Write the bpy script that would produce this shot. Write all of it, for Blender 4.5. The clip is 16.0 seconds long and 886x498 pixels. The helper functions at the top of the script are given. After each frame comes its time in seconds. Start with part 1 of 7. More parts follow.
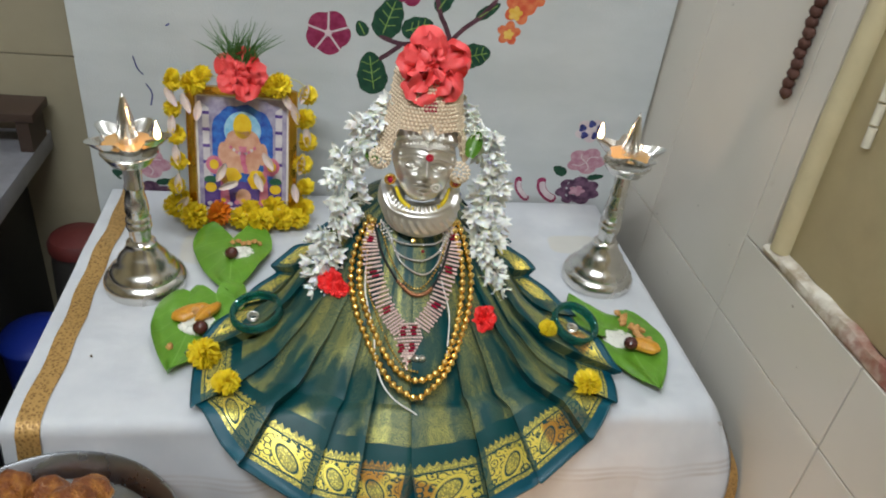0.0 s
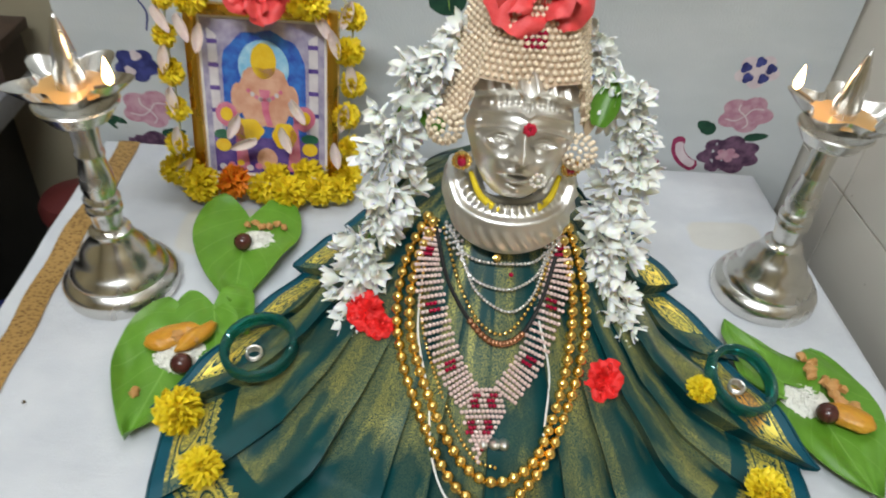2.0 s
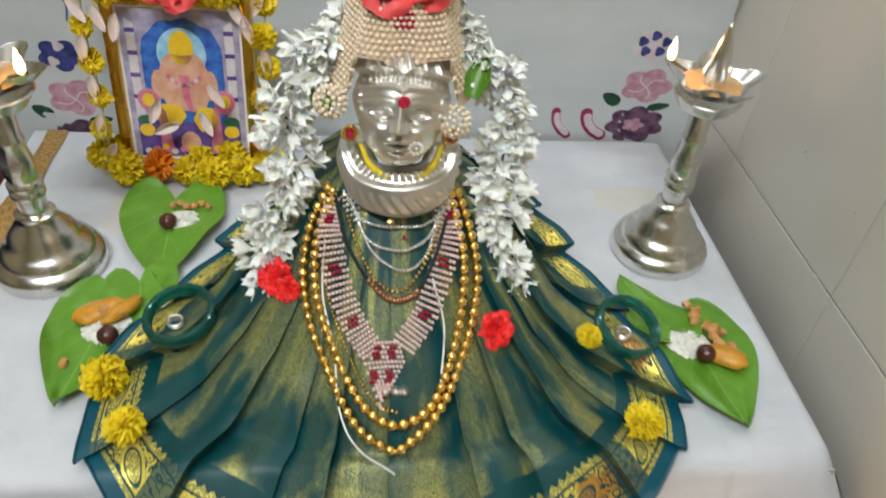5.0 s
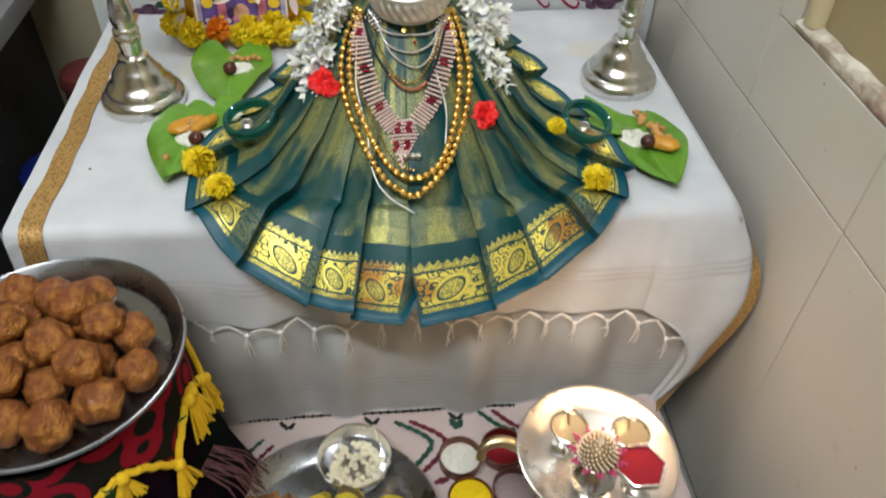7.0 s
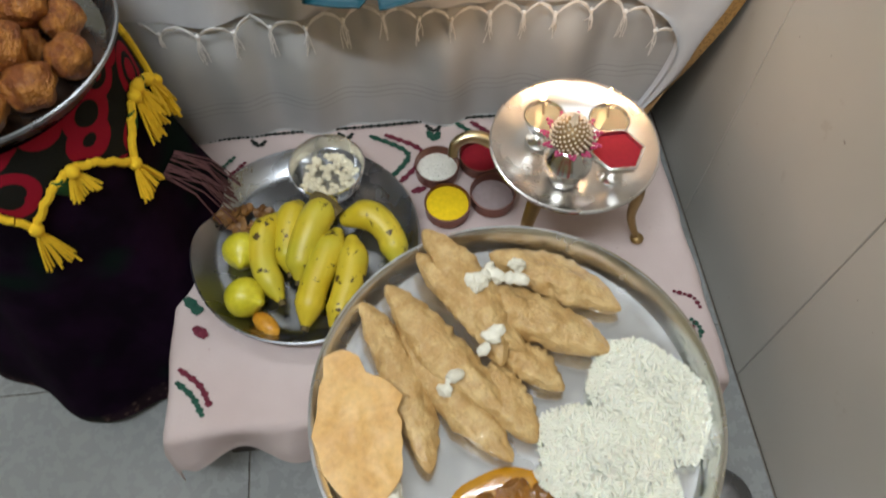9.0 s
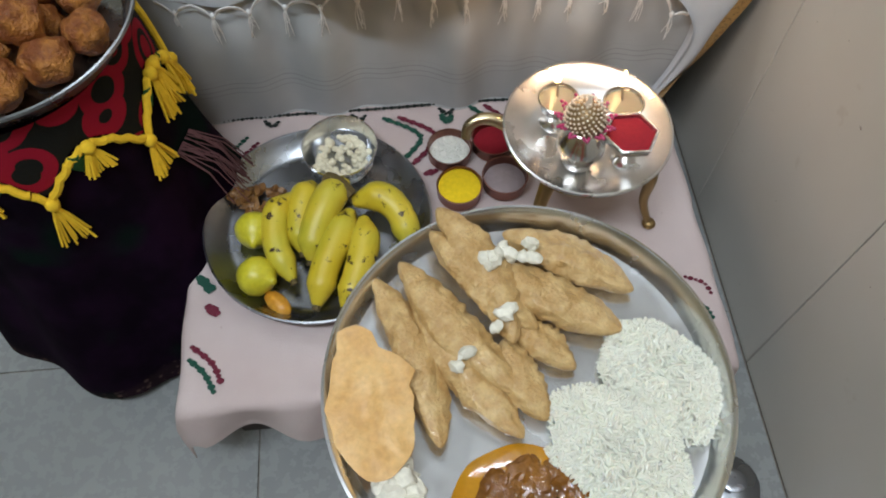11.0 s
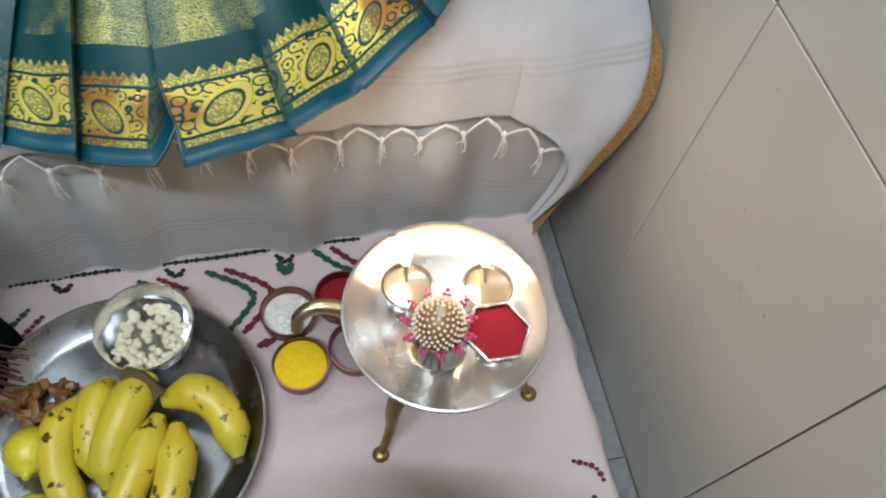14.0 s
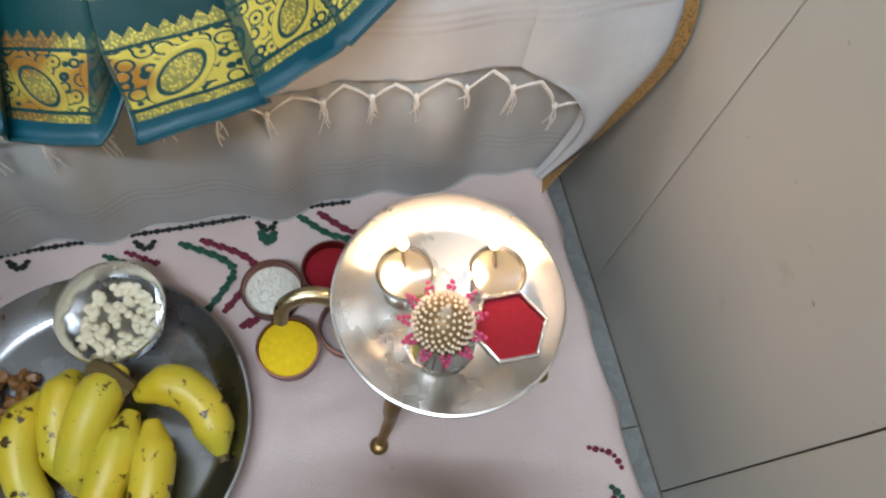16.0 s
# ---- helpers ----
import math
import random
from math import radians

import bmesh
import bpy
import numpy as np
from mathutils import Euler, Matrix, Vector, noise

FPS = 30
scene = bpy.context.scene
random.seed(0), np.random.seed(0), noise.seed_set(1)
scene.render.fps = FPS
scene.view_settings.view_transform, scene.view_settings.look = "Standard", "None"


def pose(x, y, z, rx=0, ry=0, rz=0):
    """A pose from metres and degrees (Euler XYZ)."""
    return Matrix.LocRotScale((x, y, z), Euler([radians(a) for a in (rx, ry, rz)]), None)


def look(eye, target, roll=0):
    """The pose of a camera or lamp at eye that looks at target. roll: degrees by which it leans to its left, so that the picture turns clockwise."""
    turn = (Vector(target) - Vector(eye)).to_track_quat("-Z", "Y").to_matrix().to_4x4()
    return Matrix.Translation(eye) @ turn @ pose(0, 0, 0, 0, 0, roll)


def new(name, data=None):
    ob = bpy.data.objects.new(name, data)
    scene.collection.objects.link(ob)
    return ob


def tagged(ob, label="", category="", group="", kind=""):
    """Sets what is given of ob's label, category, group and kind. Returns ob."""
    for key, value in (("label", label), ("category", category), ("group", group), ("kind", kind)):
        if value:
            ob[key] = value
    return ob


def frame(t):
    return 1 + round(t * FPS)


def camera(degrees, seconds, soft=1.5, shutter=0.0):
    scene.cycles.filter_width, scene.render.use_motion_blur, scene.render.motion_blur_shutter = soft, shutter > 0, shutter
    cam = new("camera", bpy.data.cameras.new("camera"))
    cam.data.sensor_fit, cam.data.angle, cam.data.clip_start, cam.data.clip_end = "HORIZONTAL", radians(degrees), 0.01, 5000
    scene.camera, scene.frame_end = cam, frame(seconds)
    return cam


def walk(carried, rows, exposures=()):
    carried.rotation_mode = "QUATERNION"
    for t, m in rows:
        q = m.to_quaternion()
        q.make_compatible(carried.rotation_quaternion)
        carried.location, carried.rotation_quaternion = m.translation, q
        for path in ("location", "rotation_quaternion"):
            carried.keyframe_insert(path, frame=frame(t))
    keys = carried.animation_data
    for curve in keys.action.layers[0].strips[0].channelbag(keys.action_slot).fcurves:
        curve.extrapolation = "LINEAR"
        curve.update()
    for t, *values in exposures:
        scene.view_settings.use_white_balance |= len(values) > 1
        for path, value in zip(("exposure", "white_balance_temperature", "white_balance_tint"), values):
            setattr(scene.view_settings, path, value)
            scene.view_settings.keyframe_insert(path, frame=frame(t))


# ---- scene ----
cam = camera(61.7, 16.0, soft=1.9, shutter=0.5)
METRES, EYE, TILT, LEAN, TURN = 1.5, 1.195, -33.0, -6.3, -7.5
ROWS = [
    (0.0, 0.0, 0.0, 0.0, -0.0, 0.0, 0.0),
    (0.5, 0.0067, -0.0052, -0.0166, -0.55, -0.7, -0.54),
    (1.0, 0.0177, 0.0586, -0.0066, 1.24, -3.97, 0.17),
    (1.5, 0.0051, 0.1411, 0.0316, 7.51, -2.93, -1.07),
    (2.0, -0.0094, 0.2281, 0.0472, 6.59, -5.69, -1.71),
    (2.5, -0.0084, 0.267, 0.0598, 5.49, -7.05, -1.44),
    (3.0, -0.0035, 0.2729, 0.073, 6.08, -5.88, -0.31),
    (5.5, 0.0395, 0.1538, 0.0129, 2.81, -7.9, 1.21),
    (6.0, 0.0459, 0.1123, -0.0225, 1.91, -9.77, 2.45),
    (6.5, 0.0472, 0.0751, -0.0375, 2.51, -9.55, 3.64),
    (7.0, 0.047, 0.0247, -0.0601, 4.41, -9.95, 2.49),
    (7.5, 0.0635, 0.0264, -0.0809, 3.52, -14.65, 3.36),
    (8.0, 0.0745, 0.0443, -0.1031, 4.48, -20.13, 4.18),
    (8.5, 0.0765, 0.0513, -0.119, 4.02, -24.03, 5.81),
    (9.0, 0.0732, 0.0404, -0.1372, 4.55, -26.59, 4.57),
    (9.5, 0.0699, 0.035, -0.1438, 4.26, -27.69, 3.69),
    (12.0, 0.0723, 0.0447, -0.1351, 6.13, -26.46, 4.45),
    (12.5, 0.0845, 0.0691, -0.1218, 5.44, -25.49, 4.91),
    (13.0, 0.1088, 0.1086, -0.1144, 2.04, -24.62, 3.83),
    (13.5, 0.1129, 0.1477, -0.1033, -0.9, -24.93, 1.88),
    (14.0, 0.1074, 0.1949, -0.0805, -2.82, -27.65, 3.35),
    (14.5, 0.1064, 0.2347, -0.0831, -4.77, -32.34, 3.25),
    (15.0, 0.1095, 0.2561, -0.0888, -4.85, -34.28, 2.98),
    (15.5, 0.1113, 0.2618, -0.0893, -4.06, -35.04, 3.13),
    (16.0, 0.1064, 0.2621, -0.0795, -3.59, -34.01, 3.73),
]
walk(cam, [(t, pose(0, 0, EYE, TILT, LEAN, TURN) @ pose(METRES * x, METRES * y, METRES * z, 90 + pitch, roll, yaw)) for t, x, y, z, yaw, pitch, roll in ROWS],
     exposures=[(0.0, -0.02, 6450, 10), (1.5, 0.12, 6500, 10), (3.0, 0.03, 6550, 10), (7.0, 0.12, 6650, 10), (9.5, -0.06, 6300, 10), (12.5, -0.10, 5950, 9), (14.0, 0.10, 5950, 9), (16.0, 0.0, 5950, 9)])

# ---------------------------------------------------------------- light
world = bpy.data.worlds.new("world")
scene.world = world
world.use_nodes = True
world.node_tree.nodes["Background"].inputs[0].default_value = (0.75, 0.85, 1.0, 1)
world.node_tree.nodes["Background"].inputs[1].default_value = 0.05


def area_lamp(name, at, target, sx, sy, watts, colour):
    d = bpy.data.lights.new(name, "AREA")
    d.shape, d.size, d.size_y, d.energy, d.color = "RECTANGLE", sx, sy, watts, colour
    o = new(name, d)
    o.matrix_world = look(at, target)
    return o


def flame_lamp(at, watts, size=0.006):
    d = bpy.data.lights.new("flame_glow", "POINT")
    d.energy, d.color, d.shadow_soft_size = watts, (1.0, 0.62, 0.34), size
    o = new("flame_glow", d)
    o.location = at
    return o


area_lamp("tube_light_glow", (-0.30, -0.42, 2.46), (-0.05, 0.50, 0.5), 1.2, 0.06, 30.0, (0.90, 0.96, 1.0))
area_lamp("tube_light_upper_glow", (-0.30, -0.42, 2.40), (-0.30, -0.42, 2.7), 1.2, 0.06, 20.0, (0.90, 0.96, 1.0))
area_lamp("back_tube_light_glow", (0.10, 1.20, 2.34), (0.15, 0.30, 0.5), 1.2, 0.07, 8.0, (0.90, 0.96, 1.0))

flame_lamp((0.290, 0.455, 0.425), 0.22)
flame_lamp((0.359, 0.443, 0.425), 0.22)
flame_lamp((-0.194, 0.870, 0.800), 0.10)
flame_lamp((0.398, 0.935, 0.800), 0.10)

# ---------------------------------------------------------------- materials


class Nodes:
    """A small helper to write a node material in few lines."""

    def __init__(self, name):
        self.mat = bpy.data.materials.new(name)
        self.mat.use_nodes = True
        self.t = self.mat.node_tree
        self.bsdf = self.t.nodes["Principled BSDF"]
        self.coords = None

    def node(self, kind, **inputs):
        n = self.t.nodes.new(kind)
        for k, v in inputs.items():
            self.put(n.inputs[k.replace("_", " ")], v)
        return n

    def put(self, socket, v):
        if isinstance(v, bpy.types.NodeSocket):
            self.t.links.new(v, socket)
        elif isinstance(v, tuple) and len(v) == 3 and socket.type == "RGBA":
            socket.default_value = (*v, 1)
        else:
            socket.default_value = v

    def at(self, which="Object"):
        if self.coords is None:
            self.coords = self.t.nodes.new("ShaderNodeTexCoord")
        return self.coords.outputs[which]

    def noise(self, scale, detail=3.0, rough=0.55, vec=None):
        n = self.node("ShaderNodeTexNoise", Scale=scale, Detail=detail, Roughness=rough)
        self.put(n.inputs["Vector"], vec or self.at())
        return n.outputs["Fac"]

    def cells(self, scale, vec=None, out="Distance", feature="F1"):
        n = self.t.nodes.new("ShaderNodeTexVoronoi")
        n.feature = feature
        self.put(n.inputs["Scale"], scale)
        self.put(n.inputs["Vector"], vec or self.at())
        return n.outputs[out]

    def ramp(self, fac, *stops):
        n = self.t.nodes.new("ShaderNodeValToRGB")
        e = n.color_ramp.elements
        while len(e) < len(stops):
            e.new(0.5)
        for el, (p, c) in zip(e, stops):
            el.position = p
            el.color = (*c, 1) if isinstance(c, tuple) else (c, c, c, 1)
        self.put(n.inputs[0], fac)
        return n.outputs[0]

    def mix(self, fac, a, b, how="MIX"):
        n = self.t.nodes.new("ShaderNodeMix")
        n.data_type, n.blend_type = "RGBA", how
        self.put(n.inputs[0], fac)
        self.put(n.inputs[6], a)
        self.put(n.inputs[7], b)
        return n.outputs[2]

    def math(self, op, a, b=0.0, c=0.0):
        n = self.t.nodes.new("ShaderNodeMath")
        n.operation = op
        for s, v in zip(n.inputs, (a, b, c)):
            self.put(s, v)
        return n.outputs[0]

    def split(self, vec):
        n = self.node("ShaderNodeSeparateXYZ", Vector=vec)
        return n.outputs

    def stretch(self, sx, sy, sz, vec=None):
        n = self.t.nodes.new("ShaderNodeMapping")
        self.put(n.inputs["Vector"], vec or self.at())
        n.inputs["Scale"].default_value = (sx, sy, sz)
        return n.outputs[0]

    def rand(self):
        return self.t.nodes.new("ShaderNodeObjectInfo").outputs["Random"]

    def island(self):
        return self.t.nodes.new("ShaderNodeNewGeometry").outputs["Random Per Island"]

    def bump(self, height, strength=0.3, distance=0.002):
        n = self.node("ShaderNodeBump", Strength=strength, Distance=distance, Height=height)
        self.put(self.bsdf.inputs["Normal"], n.outputs[0])

    def done(self, colour=None, rough=None, metal=None, **more):
        for key, v in (("Base Color", colour), ("Roughness", rough), ("Metallic", metal)):
            if v is not None:
                self.put(self.bsdf.inputs[key], v)
        for k, v in more.items():
            self.put(self.bsdf.inputs[k.replace("_", " ")], v)
        return self.mat


def simple(name, colour, rough=0.5, metal=0.0, vary=0.15, scale=60.0, bump=0.15, depth=0.001, **more):
    n = Nodes(name)
    f = n.noise(scale, 4)
    big = n.noise(scale / 7, 2)
    dark = tuple(c * (1 - vary) for c in colour)
    light = tuple(min(1, c * (1 + vary)) for c in colour)
    col = n.mix(big, n.ramp(f, (0.3, dark), (0.7, light)), colour)
    if bump:
        n.bump(f, bump, depth)
    return n.done(col, rough, metal, **more)


def metal_mat(name, colour, rough, scratch=0.12, fine=900.0):
    n = Nodes(name)
    f = n.noise(18, 4)
    g = n.noise(fine, 2, vec=n.stretch(1, 1, 0.15))
    r = n.ramp(f, (0.3, max(0.02, rough - scratch / 2)), (0.75, rough + scratch))
    n.bump(g, 0.04, 0.0004)
    col = n.mix(n.ramp(n.noise(40, 5), (0.55, 0.0), (0.8, 0.5)), colour, tuple(c * 0.72 for c in colour))
    return n.done(col, r, 1.0)


def skin(name, base, spots, rough, scale, bump=0.3, depth=0.002, **more):
    """Food and plant skins: a base colour broken by blotches of another."""
    n = Nodes(name)
    f = n.noise(scale, 5, 0.6)
    g = n.noise(scale * 5, 3)
    col = n.mix(n.ramp(f, (0.42, 0.0), (0.68, 1.0)), base, spots)
    col = n.mix(0.25, col, n.ramp(g, (0.3, tuple(c * 0.6 for c in base)), (0.7, tuple(min(1, c * 1.3) for c in base))))
    n.bump(n.mix(0.4, f, g), bump, depth)
    return n.done(col, rough, 0.0, **more)


STEEL = metal_mat("polished_steel", (0.82, 0.83, 0.85), 0.22)
STEEL_DULL = metal_mat("worn_steel", (0.33, 0.34, 0.36), 0.26)
NICKEL = metal_mat("lamp_silver", (0.74, 0.72, 0.68), 0.22)
SILVER = metal_mat("beaten_silver", (0.80, 0.78, 0.74), 0.40, 0.05)
BRASS = metal_mat("old_brass", (0.33, 0.23, 0.10), 0.40)
GOLD = metal_mat("gold_plate", (1.0, 0.70, 0.22), 0.15)
WAX_WHITE = simple("flower_white", (0.86, 0.88, 0.82), 0.5, vary=0.05, Subsurface_Weight=0.1)


def cloth_white():
    n = Nodes("white_cotton")
    weave = n.noise(900, 2)
    soft = n.noise(14, 3)
    col = n.mix(n.ramp(soft, (0.35, 0.0), (0.7, 1.0)), (0.53, 0.55, 0.585), (0.61, 0.625, 0.65))
    at = n.split(n.at())
    # two rounded patches on the table top, tinted beige
    for cx, cy, rx, ry in ((0.434, 1.020, 0.050, 0.032), (-0.150, 0.985, 0.060, 0.050)):
        dx = n.math("POWER", n.math("ABSOLUTE", n.math("DIVIDE", n.math("SUBTRACT", at[0], cx), rx)), 4.0)
        dy = n.math("POWER", n.math("ABSOLUTE", n.math("DIVIDE", n.math("SUBTRACT", at[1], cy), ry)), 4.0)
        beige_patch = n.ramp(n.math("ADD", n.math("ADD", dx, dy), n.math("MULTIPLY", n.noise(30, 3), 0.5)), (0.7, 0.55), (1.0, 0.0))
        beige_patch = n.math("MULTIPLY", beige_patch, n.math("GREATER_THAN", at[2], 0.53))
        col = n.mix(beige_patch, col, (0.60, 0.56, 0.46))
    for zc in (0.447, 0.455, 0.463):
        stripe = n.ramp(n.math("ABSOLUTE", n.math("SUBTRACT", at[2], zc)), (0.0, 0.5), (0.0007, 0.5), (0.0011, 0.0))
        col = n.mix(n.math("MULTIPLY", stripe, n.ramp(n.noise(9, 2), (0.4, 0.3), (0.6, 1.0))), col, (0.25, 0.17, 0.12))
    crease = n.noise(5.5, 5, 0.6, vec=n.stretch(1, 1.8, 0.6))
    n.bump(n.mix(0.80, n.mix(0.5, weave, soft), crease), 0.55, 0.012)
    return n.done(col, 0.85)


WHITE_CLOTH = cloth_white()


def zari_edge():
    n = Nodes("woven_gold_edge")
    f = n.cells(260)
    col = n.ramp(f, (0.15, (0.20, 0.10, 0.03)), (0.55, (0.50, 0.30, 0.10)))
    n.bump(f, 0.4, 0.001)
    return n.done(col, 0.42, 0.35)


ZARI_EDGE = zari_edge()


def wall_tile_mat():
    n = Nodes("cream_glazed_tile")
    big = n.noise(2.2, 4)
    mid = n.noise(30, 5)
    col = n.mix(n.ramp(big, (0.3, 0.0), (0.7, 1.0)), (0.55, 0.52, 0.46), (0.62, 0.59, 0.53))
    col = n.mix(n.ramp(mid, (0.70, 0.0), (0.76, 0.22)), col, (0.34, 0.27, 0.2))
    col = n.mix(n.math("MULTIPLY", n.rand(), 0.25), col, (0.62, 0.58, 0.5))
    col = n.mix(n.ramp(n.noise(85, 2), (0.755, 0.0), (0.785, 0.7)), col, (0.16, 0.11, 0.08))
    n.bump(n.noise(9, 2), 0.08, 0.004)
    return n.done(col, n.ramp(mid, (0.2, 0.29), (0.8, 0.34)))


WALL_TILE = wall_tile_mat()
GROUT = simple("dark_grout", (0.20, 0.17, 0.14), 0.9, scale=150)
PLASTER = simple("tan_painted_wall", (0.42, 0.35, 0.20), 0.7, vary=0.08, scale=25)
OLD_WALL = simple("dim_olive_tile", (0.33, 0.29, 0.20), 0.45, vary=0.08, scale=20)
CEILING = simple("ceiling_white", (0.72, 0.72, 0.70), 0.9, vary=0.04, scale=10)


def floor_tile_mat():
    n = Nodes("pale_floor_tile")
    a = n.noise(5, 6)
    b = n.noise(60, 4)
    col = n.mix(n.ramp(a, (0.3, 0.0), (0.7, 1.0)), (0.25, 0.26, 0.258), (0.31, 0.315, 0.305))
    col = n.mix(n.ramp(b, (0.64, 0.0), (0.76, 0.4)), col, (0.3, 0.28, 0.25))
    return n.done(col, n.ramp(b, (0.4, 0.2), (0.7, 0.4)))


FLOOR_TILE = floor_tile_mat()

# ---------------------------------------------------------------- mesh helpers


def part(name, bm, material, parent=None, label="", smooth=True):
    """Links a bmesh as one mesh object, under a thing or a part if one is given."""
    me = bpy.data.meshes.new(name)
    bmesh.ops.recalc_face_normals(bm, faces=bm.faces)
    bm.to_mesh(me)
    bm.free()
    me.materials.append(material)
    if smooth:
        for p in me.polygons:
            p.use_smooth = True
        me.set_sharp_from_angle(angle=radians(40))
    ob = new(name, me)
    if parent is not None:
        ob.parent = parent
    if label:
        ob["label"] = label
    return ob


def thing(name, at, label, category, group="", turn=0.0):
    o = new(name)
    o.matrix_world = pose(*at, 0, 0, turn)
    o.empty_display_size = 0.02
    return tagged(o, label, category, group)


def lathe(profile, steps=48, close=False, bm=None, m=None):
    """A turned body: profile of (radius, z)."""
    bm = bm or bmesh.new()
    rings = []
    for r, z in profile:
        if r < 1e-6:
            rings.append([bm.verts.new((0, 0, z))])
        else:
            rings.append([bm.verts.new((r * math.cos(2 * math.pi * i / steps), r * math.sin(2 * math.pi * i / steps), z)) for i in range(steps)])
    made = [v for ring in rings for v in ring]
    pairs = list(zip(rings, rings[1:])) + ([(rings[-1], rings[0])] if close else [])
    for a, b in pairs:
        for i in range(steps):
            j = (i + 1) % steps
            if len(a) == 1 and len(b) == 1:
                continue
            if len(a) == 1:
                bm.faces.new((a[0], b[i], b[j]))
            elif len(b) == 1:
                bm.faces.new((a[i], a[j], b[0]))
            else:
                bm.faces.new((a[i], a[j], b[j], b[i]))
    if m is not None:
        bmesh.ops.transform(bm, matrix=m, verts=made)
    return bm


def tube(points, radius, sides=8, bm=None, taper=None, closed=False):
    """A round tube along points; radius may vary by taper(f)."""
    bm = bm or bmesh.new()
    pts = [Vector(p) for p in points]
    rings = []
    n = len(pts)
    up = Vector((0, 0, 1))
    for i, p in enumerate(pts):
        d = (pts[(i + 1) % n] - pts[i - 1]) if closed else (pts[min(i + 1, n - 1)] - pts[max(i - 1, 0)])
        d.normalize()
        if abs(d.dot(up)) > 0.95:
            up = Vector((1, 0, 0)) if abs(d.x) < 0.8 else Vector((0, 1, 0))
        a = d.cross(up).normalized()
        up = a.cross(d).normalized()
        r = radius * (taper(i / (n - 1)) if taper else 1.0)
        rings.append([bm.verts.new(p + r * (math.cos(2 * math.pi * k / sides) * a + math.sin(2 * math.pi * k / sides) * up)) for k in range(sides)])
    for a, b in list(zip(rings, rings[1:])) + ([(rings[-1], rings[0])] if closed else []):
        for k in range(sides):
            bm.faces.new((a[k], a[(k + 1) % sides], b[(k + 1) % sides], b[k]))
    if not closed:
        bm.faces.new(rings[0])
        bm.faces.new(rings[-1])
    return bm


def box(x0, x1, y0, y1, z0, z1, bevel=0.0, bm=None):
    bm = bm or bmesh.new()
    out = bmesh.ops.create_cube(bm, size=1)
    bmesh.ops.transform(bm, verts=out["verts"], matrix=Matrix.Translation(((x0 + x1) / 2, (y0 + y1) / 2, (z0 + z1) / 2)) @ Matrix.Diagonal((x1 - x0, y1 - y0, z1 - z0, 1)))
    if bevel:
        es = list({e for v in out["verts"] for e in v.link_edges})
        bmesh.ops.bevel(bm, geom=es, offset=bevel, segments=2, affect="EDGES", profile=0.6)
    return bm


def grid(nu, nv, fn, bm=None, uv=False, wrap=False):
    """A sheet: fn(u, v) gives a place for u, v in 0..1."""
    bm = bm or bmesh.new()
    layer = bm.loops.layers.uv.verify() if uv else None
    vs = [[bm.verts.new(fn(i / nu, j / nv)) for j in range(nv + 1)] for i in range(nu + (0 if wrap else 1))]
    for i in range(nu):
        for j in range(nv):
            ii = (i + 1) % len(vs)
            f = bm.faces.new((vs[i][j], vs[ii][j], vs[ii][j + 1], vs[i][j + 1]))
            if uv:
                for lp, (a, b) in zip(f.loops, ((i, j), (i + 1, j), (i + 1, j + 1), (i, j + 1))):
                    lp[layer].uv = (a / nu, b / nv)
    return bm


def thicken(bm, depth):
    """Gives an open sheet a second side and a rim."""
    bmesh.ops.recalc_face_normals(bm, faces=bm.faces)
    bmesh.ops.solidify(bm, geom=bm.faces[:], thickness=depth)
    return bm


def blob(bm, at, sx, sy, sz, sub=2, turn=None, wobble=0.0, seed=0.0):
    out = bmesh.ops.create_icosphere(bm, subdivisions=sub, radius=1)
    m = Matrix.Translation(at) @ (turn or Matrix.Identity(4)) @ Matrix.Diagonal((sx, sy, sz, 1))
    for v in out["verts"]:
        if wobble:
            v.co *= 1 + wobble * noise.noise(v.co * 1.8 + Vector((seed, seed * 1.7, 0)))
        v.co = m @ v.co
    return bm


def bez(pts, n):
    """Catmull-Rom through a few points."""
    p = [Vector(q) for q in pts]
    p = [2 * p[0] - p[1]] + p + [2 * p[-1] - p[-2]]
    out = []
    seg = len(p) - 3
    for i in range(n + 1):
        s = min(i / n * seg, seg - 1e-6)
        k = int(s)
        f = s - k
        a, b, c, d = p[k:k + 4]
        out.append(0.5 * ((2 * b) + (c - a) * f + (2 * a - 5 * b + 4 * c - d) * f * f + (3 * b - a - 3 * c + d) * f ** 3))
    return out


def interp(table, x):
    """Linear between (x, value) pairs."""
    if x <= table[0][0]:
        return table[0][1]
    for (a, p), (b, q) in zip(table, table[1:]):
        if x <= b:
            return p + (q - p) * (x - a) / (b - a)
    return table[-1][1]


def smoothstep(a, b, x):
    t = max(0.0, min(1.0, (x - a) / (b - a)))
    return t * t * (3 - 2 * t)


# ---------------------------------------------------------------- the setting
WALL_X, BACK_Y, SHEET_Y = 0.578, 1.25, 1.172
TABLE_Z, MAT_Z = 0.54, 0.19


def structure(name, bm, material, label, smooth=False):
    return tagged(part(name, bm, material, smooth=smooth), label, "", "", "structure")


